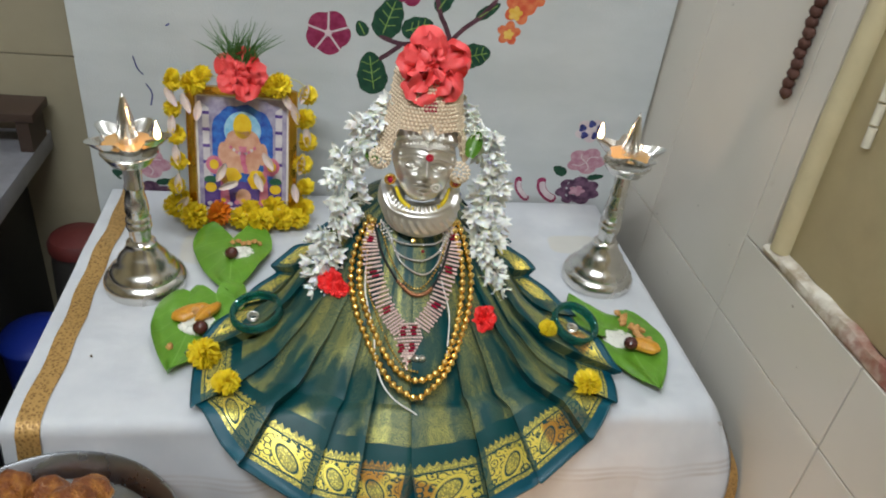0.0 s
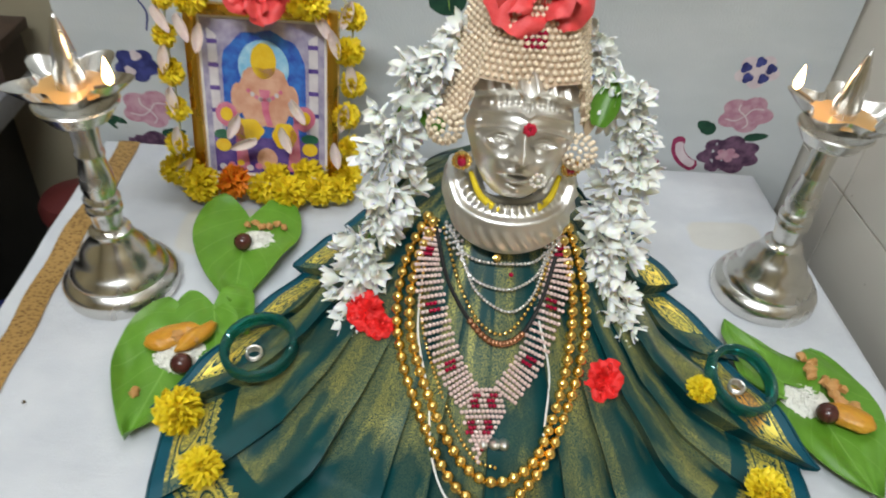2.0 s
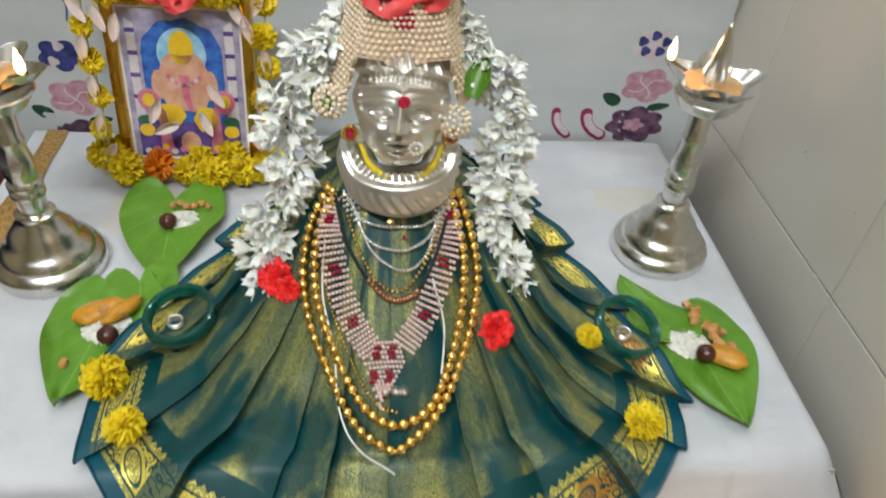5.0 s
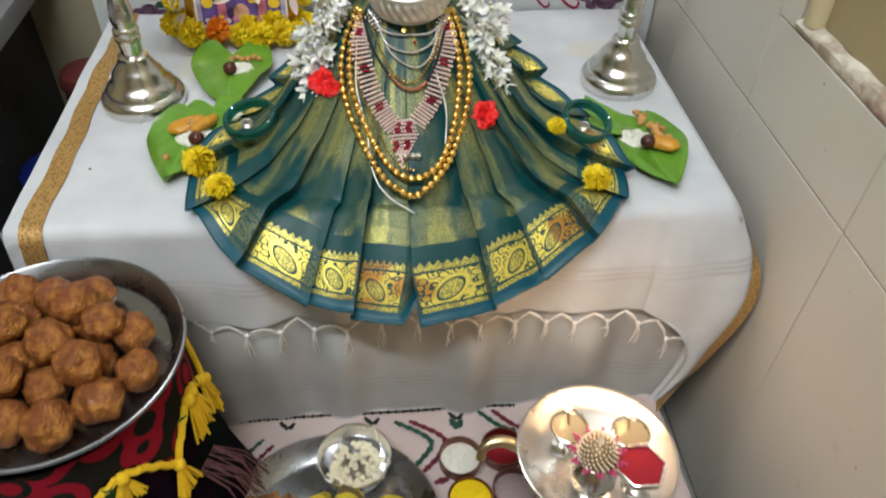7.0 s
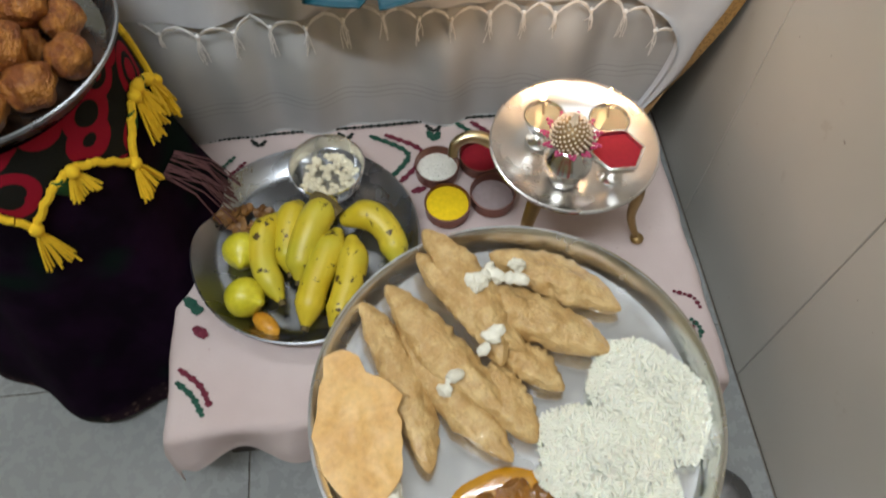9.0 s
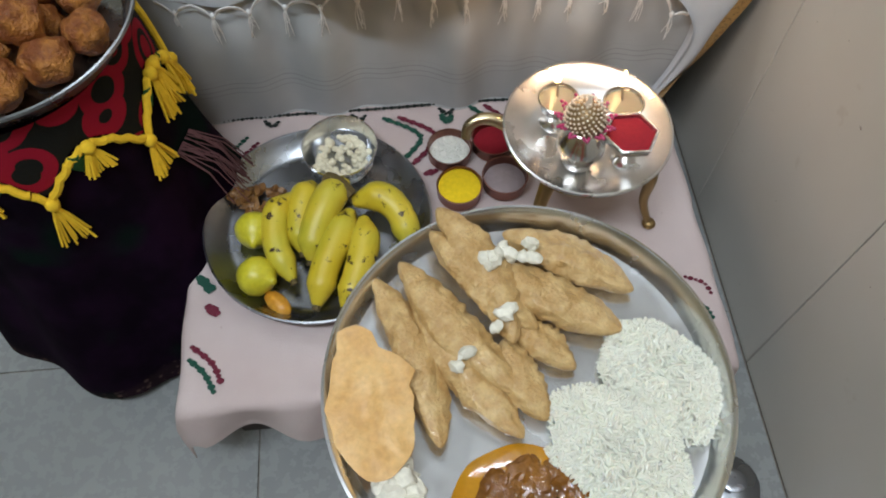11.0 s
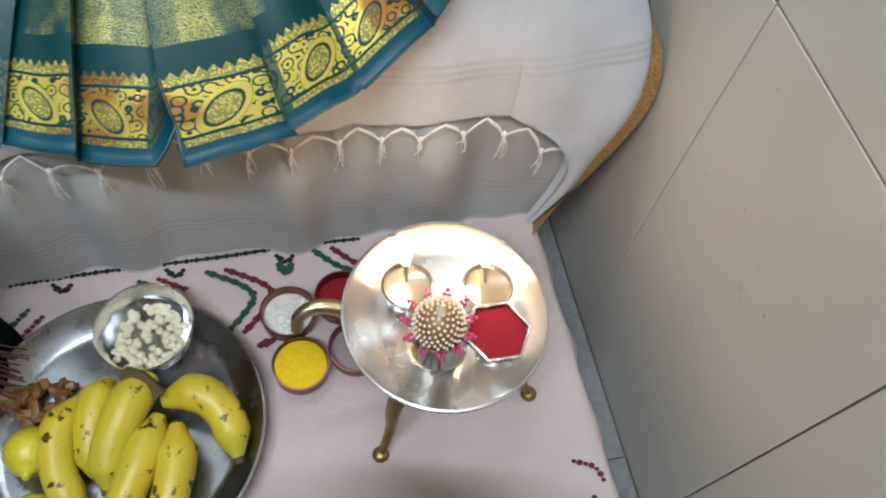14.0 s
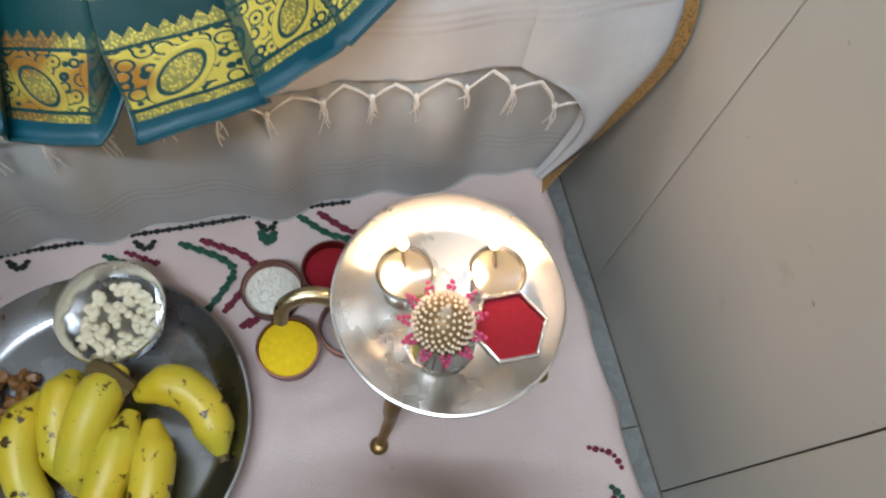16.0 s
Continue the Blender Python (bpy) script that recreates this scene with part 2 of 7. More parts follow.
floor = structure("floor", box(-2.4, 0.80, -1.9, 1.4, -0.12, -0.004), GROUT, "pale glossy ceramic floor tiles with dark joints")
ceiling = structure("ceiling", box(-2.4, 0.80, -1.9, 1.4, 2.7, 2.8), CEILING, "plain white ceiling")
wall_back = structure("wall_back", box(-2.4, 0.80, BACK_Y + 0.06, 1.4, 0, 2.7), GROUT, "dim olive tiled kitchen wall behind the sheet")
wall_left = structure("wall_left", box(-2.4, -2.3, -1.8, BACK_Y + 0.06, 0, 2.7), PLASTER, "plain painted wall")
wall_front = structure("wall_front", box(-2.4, 0.80, -1.9, -1.8, 0, 2.7), PLASTER, "plain painted wall behind the viewer")
# the right wall, with the cupboard niche cut through its upper part
bm = box(WALL_X + 0.008, 0.80, -1.8, BACK_Y + 0.06, 0, 0.715)
box(WALL_X + 0.008, 0.80, 0.745, BACK_Y + 0.06, 0.715, 2.7, bm=bm)
box(WALL_X + 0.008, 0.80, -1.8, -0.3, 0.715, 2.7, bm=bm)
box(WALL_X + 0.008, 0.80, -0.3, 0.745, 1.75, 2.7, bm=bm)
wall_right = structure("wall_right", bm, GROUT, "cream tiled wall with a cupboard opening and chipped plaster edge")

# cupboard in the right wall: recessed panel, rounded plaster edge, hinge
CREAM_PAINT = simple("cream_painted_frame", (0.52, 0.45, 0.28), 0.55, vary=0.12, scale=30)
cupboard = thing("wall_cupboard", (WALL_X, 0.0, 0.715), "tan painted flush cupboard door set in a tiled wall", "cupboard")
part("door", box(0.014, 0.050, -0.295, 0.722, 0.012, 1.03, 0.003), PLASTER, cupboard)
bm = bmesh.new()
for k in range(3):
    tube([(0.010, 0.668 + 0.002 * k, 0.185 + 0.026 * k), (0.010, 0.669 + 0.002 * k, 0.208 + 0.026 * k)], 0.0050, 10, bm)
part("hinge", bm, simple("white_hinge", (0.62, 0.58, 0.46), 0.5), cupboard, "white painted butt hinge")
bm = tube(bez([(0.012, 0.728, 0.01), (0.010, 0.732, 0.2), (0.012, 0.728, 0.55), (0.012, 0.728, 1.03)], 24), 0.015, 10)
part("frame", bm, CREAM_PAINT, cupboard, "rounded cream plaster edge")


def sill_fn(u, v):
    a = math.pi * (v * 1.1 - 0.05)
    y = 0.745 - u * 1.04
    w = 1 + 0.35 * noise.noise(Vector((y * 22, v * 3, 0)))
    return (0.012 - 0.013 * math.sin(a) * w, y, -0.010 + 0.024 * (1 - math.cos(a)) / 2 * w)


n = Nodes("chipped_plaster_sill")
yy = n.split(n.at())[1]
col = n.mix(n.ramp(n.noise(30, 5), (0.4, 0.0), (0.6, 1.0)), (0.62, 0.58, 0.5), (0.36, 0.3, 0.22))
red = n.math("MULTIPLY", n.ramp(yy, (0.0, 1.0), (0.56, 0.9), (0.61, 0.0)), n.ramp(n.noise(25, 4), (0.4, 0.2), (0.6, 1.0)))
col = n.mix(red, col, (0.23, 0.06, 0.04))
n.bump(n.noise(60, 5), 0.8, 0.006)
part("sill", grid(90, 8, sill_fn), n.done(col, 0.85), cupboard, "chipped plaster sill with red-brown paint")

# ---------------------------------------------------------------- the table and its cloths
TX0, TX1, TY0, TY1 = -0.335, 0.515, 0.622, 1.155
WOOD_DARK = simple("dark_wood", (0.045, 0.026, 0.018), 0.5, scale=40)
table = thing("table", (0, 0, 0), "low wooden table hidden under a white cloth", "table")
part("tabletop", box(TX0 + 0.01, TX1 - 0.01, TY0 + 0.020, TY1, TABLE_Z - 0.03, TABLE_Z - 0.004), WOOD_DARK, table)
for lx in (TX0 + 0.04, TX1 - 0.04):
    for ly in (TY0 + 0.05, TY1 - 0.04):
        part("leg", box(lx - 0.02, lx + 0.02, ly - 0.02, ly + 0.02, 0, TABLE_Z - 0.03, 0.003), WOOD_DARK, table)


def knot_z(x):
    return 0.395 + 0.005 * math.sin(x * 17) - 0.014 * smoothstep(0.30, 0.44, x)


def fold(x, d, seed=0.0):
    """Soft folds of hanging cloth, stronger further down."""
    k = smoothstep(0.0, 0.12, d)
    return k * (0.010 * math.sin(x * 44 + 2.2 * noise.noise(Vector((x * 5, seed, 0)))) + 0.012 * noise.noise(Vector((x * 9, d * 3, seed))))


def front_fn(u, v):
    """From the back of the top, over the front edge, down to the knotted hem."""
    x = TX0 - 0.005 + u * (0.44 - TX0)
    top = TY1 + 0.004 - TY0
    drop = TABLE_Z - knot_z(x)
    s = v * (top + drop)
    if s < top:
        y, z = TY1 + 0.004 - s, TABLE_Z
    else:
        y, z = TY0, TABLE_Z - (s - top)
    d = max(0.0, s - top)
    edge = max(0.0, 0.012 - abs(s - top)) / 0.012
    y -= fold(x, d) * 0.8 * (1 - 0.75 * smoothstep(0.24, 0.36, x)) + 0.020 * smoothstep(0, 0.1, d) - 0.004 * edge
    y += (0.012 + fold(x, d) * 0.8) * smoothstep(-0.04, -0.18, x) * smoothstep(0.0, 0.12, d)
    z += 0.0030 * noise.noise(Vector((x * 11, y * 13, 0))) - 0.004 * edge
    return (x, y, z)


cloth = thing("tablecloth", (0, 0, 0), "white cotton shawl with gold woven edges spread over the table", "tablecloth")
part("sheet", grid(120, 110, front_fn), WHITE_CLOTH, cloth)


def flap_fn(u, v):
    """The right end: top strip, then the corner that swings out towards the wall."""
    a = bez([(0.425, TY1, TABLE_Z), (0.425, 0.9, TABLE_Z), (0.425, TY0 - 0.003, TABLE_Z - 0.002), (0.425, TY0 - 0.019, 0.46), (0.428, TY0 - 0.022, 0.40), (0.430, TY0 - 0.024, 0.375)], 60)
    b = bez([(0.535, TY1, 0.505), (0.545, 0.9, 0.50), (0.556, 0.66, 0.478), (0.572, 0.602, 0.405), (0.530, 0.592, 0.282), (0.480, 0.597, 0.178)], 60)
    k = min(60, int(round(v * 60)))
    va = k / 26 * 0.785 if k <= 26 else min(1.0, 0.785 + (k - 26) / 18 * 0.215)
    a[k] = Vector(front_fn(0.985, va)) + Vector((0, -0.0012 if k > 26 else 0, 0.0006 if k <= 26 else 0))
    if k > 44:
        t = (k - 44) / 16
        edge = bez([front_fn(0.985, 1.0), (0.464, 0.594, 0.366), (0.493, 0.593, 0.320), (0.489, 0.597, 0.250), (0.470, 0.599, 0.180)], 16)
        a[k] = edge[k - 44]
    p = a[k].lerp(b[k], u)
    if k < 40:
        # flat on the table, then over its right edge
        lerped = p.z
        flat = a[k].z + (TABLE_Z + 0.001 - a[k].z) * smoothstep(0.1, 0.5, u) if k <= 24 else a[k].z
        past = max(0.0, (p.x - TX1) / max(0.01, b[k].x - TX1))
        flat += (b[k].z - flat) * past ** 1.3
        p.z = flat + (lerped - flat) * smoothstep(25, 39, k)
    q = smoothstep(26, 40, k)
    p.y -= q * 0.005 * math.sin(u * math.pi) + q * 0.003 * math.sin(u * 9)
    return p


part("corner", grid(24, 60, flap_fn), WHITE_CLOTH, cloth)


def right_hem(u, v):
    p, o = Vector(flap_fn(1.0, v)), Vector(flap_fn(0.92, v))
    d = (p - o).normalized()
    q = p - d * 0.021 * (1 - u)
    return q + Vector((0.0, -0.0035, 0.0015))


part("border", grid(3, 60, lambda u, v: right_hem(u, 0.40 + 0.6 * v)), ZARI_EDGE, cloth, "gold woven border")


def left_hem(u, v):
    x0 = TX0 + 0.012 + u * 0.026 + 0.0015 * math.sin(v * 13) + 0.001 * math.sin(v * 41)
    p = Vector(front_fn((x0 - TX0 + 0.005) / (0.44 - TX0), v))
    return p + (Vector((0, 0, 0.002)) if p.y > TY0 + 0.004 else Vector((0, -0.003, 0)))


part("border", grid(3, 110, left_hem), ZARI_EDGE, cloth, "gold woven border")
# side fall on the left
part("side_fall", grid(40, 20, lambda u, v: (TX0 - 0.005 - 0.02 * v - 0.012 * math.sin(u * 26) * v, TY0 + 0.0 + u * (TY1 - TY0), TABLE_Z - 0.0 - 0.26 * v)), WHITE_CLOTH, cloth)
# knotted fringe
bm = bmesh.new()
xs = [-0.155 + 0.0425 * i for i in range(15)]
random.seed(4)


def hem_at(x):
    p = Vector(front_fn((x - TX0 + 0.005) / (0.44 - TX0), 1.0)) if x < 0.43 else Vector((x, 0.594, interp([(0.43, 0.382), (0.462, 0.366), (0.495, 0.318)], x)))
    return p + Vector((0, -0.004, 0))


for x in xs:
    a, b = hem_at(x), hem_at(x + 0.0425)
    m = (a + b) / 2 + Vector((random.uniform(-0.004, 0.004), -0.004, -0.009 - random.uniform(0, 0.004)))
    for k in range(3):
        lift = Vector((0, -0.001 * k, 0.0022 * k))
        tube(bez([a + lift, a.lerp(m, 0.55) + Vector((0, -0.002, 0.0035)) + lift, m, b.lerp(m, 0.55) + Vector((0, -0.002, 0.0035)) + lift, b + lift], 14), 0.0010, 5, bm)
    blob(bm, m, 0.0032, 0.0030, 0.0048, 2, wobble=0.2, seed=x * 40)
    for k in range(7):
        e = m + Vector((random.uniform(-0.006, 0.006), random.uniform(-0.002, 0.004), -random.uniform(0.018, 0.045)))
        tube(bez([m, m.lerp(e, 0.4) + Vector((random.uniform(-0.003, 0.003), -0.003, 0)), e], 6), 0.0006, 4, bm)
part("fringe", bm, simple("white_thread", (0.78, 0.77, 0.75), 0.8), cloth, "knotted white thread fringe")


def under_fn(u, v):
    z = 0.52 - v * (0.52 - MAT_Z + 0.004)
    x = -0.33 + u * (0.33 + interp([(0.17, 0.472), (0.28, 0.515), (0.36, 0.530), (0.6, 0.530)], z))
    low = smoothstep(0.30, 0.62, v)
    y = TY0 + 0.008 - 0.028 * smoothstep(0.20, 0.60, v) - low * (fold(x * 0.9, v * 0.3, 7.0) * 1.5 + 0.010 * math.sin(x * 74 + 2.5 * noise.noise(Vector((x * 8, 3, 1))))) * (1 - 0.65 * v)
    return (x, y, z)


n = Nodes("thin_white_drape")
sep = n.split(n.at())
lines = n.math("MULTIPLY", n.ramp(n.math("ABSOLUTE", n.math("SUBTRACT", n.math("FRACT", n.math("MULTIPLY", sep[2], 110.0)), 0.5)), (0.40, 0.0), (0.46, 1.0)),
               n.ramp(n.math("ABSOLUTE", n.math("SUBTRACT", sep[2], 0.258)), (0.0, 1.0), (0.013, 1.0), (0.014, 0.0)))
col = n.mix(n.ramp(n.noise(7, 3), (0.3, 0.0), (0.7, 1.0)), (0.34, 0.345, 0.345), (0.44, 0.445, 0.44))
col = n.mix(n.math("MULTIPLY", lines, 0.6), col, (0.2, 0.2, 0.2))
n.bump(n.noise(700, 2), 0.2, 0.001)
DRAPE = n.done(col, 0.8)
drape = thing("drape", (0, 0, 0), "thin grey-white cloth hanging in folds in front of the table", "drape")
part("panel", thicken(grid(150, 40, under_fn), 0.0015), DRAPE, drape)
part("hem", tube([Vector(under_fn(i / 150, 0.985)) + Vector((0, -0.001, 0)) for i in range(151)], 0.0022, 6), DRAPE, drape, "rolled hem")

# ---------------------------------------------------------------- the printed sheet behind
def sheet_fn(u, v):
    x = -0.372 + u * 0.946
    z = 0.24 + v * 1.16
    y = SHEET_Y + 0.006 * noise.noise(Vector((x * 5, z * 2.2, 3))) + 0.0025 * noise.noise(Vector((x * 16, z * 9, 8)))
    return (x - 0.012 * (v - 0.5) * (1 - u), y, z)


n = Nodes("pale_blue_grey_cotton")
wr = n.noise(6, 4, vec=n.stretch(1, 1, 2.5))
col = n.mix(n.ramp(wr, (0.35, 0.0), (0.65, 1.0)), (0.50, 0.535, 0.545), (0.56, 0.59, 0.60))
n.bump(n.mix(0.4, wr, n.noise(500, 2)), 0.35, 0.006)
SHEET = n.done(col, 0.85)
sheet = thing("printed_sheet", (0, 0, 0), "pale blue-grey cotton sheet with printed flowers hung behind the altar", "sheet")
part("cloth", thicken(grid(70, 80, sheet_fn), 0.002), SHEET, sheet)

# ---------------------------------------------------------------- the draped sari of the altar figure
SC = Vector((0.12, 0.835))
# corners of the pleats along the hem, from behind towards the split in front
HEM_WEST = [(0.045, 1.000, 0.600), (-0.012, 0.945, 0.576), (-0.058, 0.890, 0.560), (-0.098, 0.820, 0.553), (-0.150, 0.716, 0.549), (-0.132, 0.634, 0.550), (-0.077, 0.579, 0.509),
            (-0.003, 0.551, 0.474), (0.048, 0.541, 0.463), (0.101, 0.533, 0.455)]
HEM_EAST = [(0.235, 1.000, 0.605), (0.283, 0.905, 0.606), (0.312, 0.860, 0.580), (0.362, 0.795, 0.556), (0.387, 0.672, 0.556), (0.370, 0.632, 0.546), (0.330, 0.592, 0.519),
            (0.268, 0.565, 0.488), (0.207, 0.541, 0.464), (0.123, 0.532, 0.453)]
FOLD = 0.88


def sari_height(r, y):
    z = interp([(0.0, 0.742), (0.045, 0.735), (0.075, 0.712), (0.12, 0.652), (0.165, 0.598), (0.21, 0.568), (0.27, 0.556), (0.4, 0.553)], r)
    d = max(0.0, 0.628 - y)
    return z - 0.92 * d - 1.6 * d * d


def sari_fn(hem, u, v):
    """One half of the skirt: each pleat climbs towards the middle, then folds back under itself."""
    k = min(int(u * (len(hem) - 1)), len(hem) - 2)
    w = u * (len(hem) - 1) - k
    a, b = Vector(hem[k]), Vector(hem[k + 1])
    start = a - (a - Vector(hem[k - 1])) * 0.10 if k else a
    under = b - (b - a) * 0.10 if k < len(hem) - 2 else Vector((0.120, 0.556, 0.462))
    if w < FOLD:
        q = w / FOLD
        e, tooth = start.lerp(b, q), q + 0.25 * math.sin(q * math.pi)
    else:
        q = (w - FOLD) / (1 - FOLD)
        e, tooth = b.lerp(under, q), 1 - q
    f = 0.12 + 0.88 * v
    if k == len(hem) - 2:
        # the halves meet along the middle and part only near the hem
        e.x += (0.112 - hem[-1][0]) * (w if w < FOLD else 1.0) * smoothstep(0.97, 0.82, v)
    flat = Vector((e.x, e.y))
    p = SC + (flat - SC) * f
    s = smoothstep(0.45, 1.0, v)
    z = sari_height((p - SC).length, p.y) * (1 - s) + e.z * s
    back = smoothstep(0.80, 0.90, p.y) * smoothstep(0.25, 0.6, v)
    z -= 0.030 * back * (1 - s)
    if p.y < 0.70:
        d = max(0.0, 0.628 - p.y)
        z = max(z, (TABLE_Z + 0.009 if d == 0 else 0.549 - 0.92 * d - 1.6 * d * d))
    amp = 0.0165 * smoothstep(0.12, 0.75, v) * (1.15 if k % 2 else 0.6)
    soft = 0.42 * noise.noise(Vector((e.x * 24, e.y * 24 + v * 2.0, 5))) * smoothstep(0.05, 0.4, v)
    side = (flat - SC).normalized()
    out = Vector((p.x, p.y, max(z, TABLE_Z + 0.005) if p.y > 0.632 else z))
    out.z += amp * max(0.05, tooth + soft)
    return out + Vector((side.x, side.y, -0.3)) * 0.006 * v * (tooth - 0.1)


def sari_mat():
    n = Nodes("green_gold_silk")
    uv = n.split(n.at("UV"))
    u, v = uv[0], uv[1]
    pl = n.math("FRACT", u)
    cell = n.math("FLOOR", u)
    which = n.node("ShaderNodeTexWhiteNoise", Vector=n.node("ShaderNodeCombineXYZ", X=cell, Y=3.7).outputs[0]).outputs[0]
    other = n.node("ShaderNodeTexWhiteNoise", Vector=n.node("ShaderNodeCombineXYZ", X=cell, Y=8.1).outputs[0]).outputs[0]
    # body: fine gold-thread brocade, its sheen painted as broad soft patches along each pleat
    fine = n.ramp(n.noise(1100, 2, 0.6), (0.42, 0.05), (0.60, 1.0))
    streak = n.node("ShaderNodeCombineXYZ", X=n.math("MULTIPLY", u, 1.5), Y=n.math("MULTIPLY", v, 3.4)).outputs[0]
    patch = n.ramp(n.noise(1.1, 3, 0.5, vec=streak), (0.46, 0.0), (0.58, 1.0))
    lane = n.math("SUBTRACT", 1.0, n.ramp(n.math("ABSOLUTE", n.math("SUBTRACT", pl, n.math("ADD", 0.28, n.math("MULTIPLY", which, 0.3)))), (0.14, 0.0), (0.26, 1.0)))
    body = n.math("MULTIPLY", fine, n.math("MAXIMUM", n.math("MULTIPLY", patch, 0.50), n.math("MULTIPLY", lane, n.math("ADD", 0.10, n.math("MULTIPLY", patch, 0.85)))))
    # border: a woven panel on each pleat with a drop-shaped motif, netted inside, among scrolls
    px = n.math("FRACT", n.math("MULTIPLY", n.math("SUBTRACT", pl, 0.08), 1.55))
    py = n.math("DIVIDE", n.math("SUBTRACT", v, 0.842), 0.108)
    ex = n.math("SUBTRACT", px, n.math("ADD", n.math("ADD", 0.38, n.math("MULTIPLY", which, 0.30)), n.math("MULTIPLY", n.math("SUBTRACT", py, 0.5), 0.55)))
    ey = n.math("MULTIPLY", n.math("SUBTRACT", py, 0.55), 0.85)
    e = n.math("SQRT", n.math("ADD", n.math("MULTIPLY", ex, ex), n.math("MULTIPLY", ey, ey)))
    net = n.ramp(n.cells(420), (0.25, 1.0), (0.55, 0.35))
    heart = n.ramp(e, (0.200, 1.0), (0.212, 0.0), (0.245, 0.0), (0.255, 1.0), (0.330, 1.0), (0.345, 0.0))
    scroll_at = n.node("ShaderNodeCombineXYZ", X=n.math("MULTIPLY", u, 9.5), Y=n.math("MULTIPLY", v, 62.0)).outputs[0]
    scroll = n.ramp(n.math("SINE", n.math("MULTIPLY", n.cells(0.85, vec=scroll_at), 15.0)), (0.30, 1.0), (0.62, 0.0))
    far = n.math("GREATER_THAN", e, 0.345)
    motif = n.math("MAXIMUM", n.math("MULTIPLY", heart, n.math("MAXIMUM", net, n.math("GREATER_THAN", e, 0.22))), n.math("MULTIPLY", scroll, far))
    wide = n.math("ADD", 0.55, n.math("MULTIPLY", other, 0.35))
    on = n.math("MULTIPLY", n.math("GREATER_THAN", pl, 0.06), n.math("LESS_THAN", pl, wide))
    # beside the panel the gold drops to 0.12, fold shade put into the colour
    lit = n.math("ADD", 0.12, n.math("MULTIPLY", on, 0.88))
    zig = n.math("MULTIPLY", n.math("PINGPONG", n.math("MULTIPLY", u, 9.0), 0.5), 0.028)
    ispan = n.math("MULTIPLY", n.math("GREATER_THAN", v, 0.848), n.math("LESS_THAN", v, 0.938))
    istop = n.math("MULTIPLY", n.math("GREATER_THAN", n.math("SUBTRACT", v, zig), 0.815), n.math("LESS_THAN", v, 0.842))
    isrule = n.math("MULTIPLY", n.math("GREATER_THAN", v, 0.944), n.math("LESS_THAN", v, 0.957))
    isbody = n.math("LESS_THAN", v, 0.765)
    islow = n.math("MULTIPLY", n.math("GREATER_THAN", v, 0.715), isbody)
    border = n.math("MULTIPLY", lit, n.math("MAXIMUM", n.math("MULTIPLY", motif, ispan), n.math("MULTIPLY", net, n.math("MAXIMUM", istop, isrule))))
    gold = n.math("ADD", n.math("MULTIPLY", body, n.math("MULTIPLY", isbody, n.math("ADD", 1.0, n.math("MULTIPLY", islow, 0.3)))), border)
    gold = n.math("MINIMUM", gold, 1.0)
    teal = n.mix(n.noise(40, 3), (0.001, 0.036, 0.040), (0.002, 0.066, 0.072))
    edge = n.math("GREATER_THAN", v, 0.957)
    teal = n.mix(edge, teal, (0.001, 0.070, 0.105))
    ember = n.math("MULTIPLY", n.math("GREATER_THAN", v, 0.80), n.ramp(n.noise(15, 1), (0.60, 0.0), (0.66, 0.8)))
    goldc = n.mix(n.noise(60, 2), (0.98, 0.82, 0.18), (0.78, 0.66, 0.11))
    goldc = n.mix(isbody, goldc, (0.56, 0.52, 0.15))
    goldc = n.mix(ember, goldc, (0.50, 0.17, 0.03))
    col = n.mix(gold, teal, goldc)
    n.bump(n.math("ADD", n.math("MULTIPLY", gold, 0.6), n.noise(800, 2)), 0.22, 0.0010)
    return n.done(col, n.ramp(gold, (0.2, 0.42), (0.9, 0.28)), n.ramp(gold, (0.1, 0.0), (0.7, 0.55)), Specular_IOR_Level=0.35)


SARI = sari_mat()
sari = thing("sari", (0, 0, 0), "green and gold silk sari pleated into a fan skirt", "sari")
TEAL_SILK = simple("teal_silk", (0.001, 0.060, 0.085), 0.40, vary=0.2, scale=80)
for hem, first in ((HEM_WEST, 0), (HEM_EAST, 20)):
    bm = grid((len(hem) - 1) * 16, 64, lambda u, v, hem=hem: sari_fn(hem, u, v), uv=True)
    layer = bm.loops.layers.uv.verify()
    for f in bm.faces:
        mid = sum(lp[layer].uv.x for lp in f.loops) / 4 * (len(hem) - 1)
        for lp in f.loops:
            x = lp[layer].uv.x * (len(hem) - 1)
            lp[layer].uv.x = first + min(max(x, math.floor(mid) + 0.001), math.floor(mid) + 0.999)
    part("skirt_half", bm, SARI, sari, "pleated silk with a gold woven border")
    part("hem", tube([sari_fn(hem, i / 300, 1.0) for i in range(301)], 0.0014, 5), TEAL_SILK, sari, "narrow teal hem")

# ---------------------------------------------------------------- plates and lamps


def plate(name, at, r, depth, material, label, flat=0.72, lip=0.006, turn=0.0, lean=(0, 0)):
    o = thing(name, at, label, "plate")
    o.matrix_world = pose(*at, lean[0], lean[1], turn)
    prof = [(0.0, 0.0), (r * flat, 0.0), (r * (flat + 0.06), 0.002), (r * 0.965, depth - 0.002), (r - 0.002, depth + 0.0005), (r, depth), (r + 0.0005, depth - 0.003),
            (r * 0.97, depth - 0.006), (r * (flat + 0.07), -0.001), (r * flat, -0.0025), (0.0, -0.0025)]
    part("dish", lathe(prof, 96), material, o)
    return o


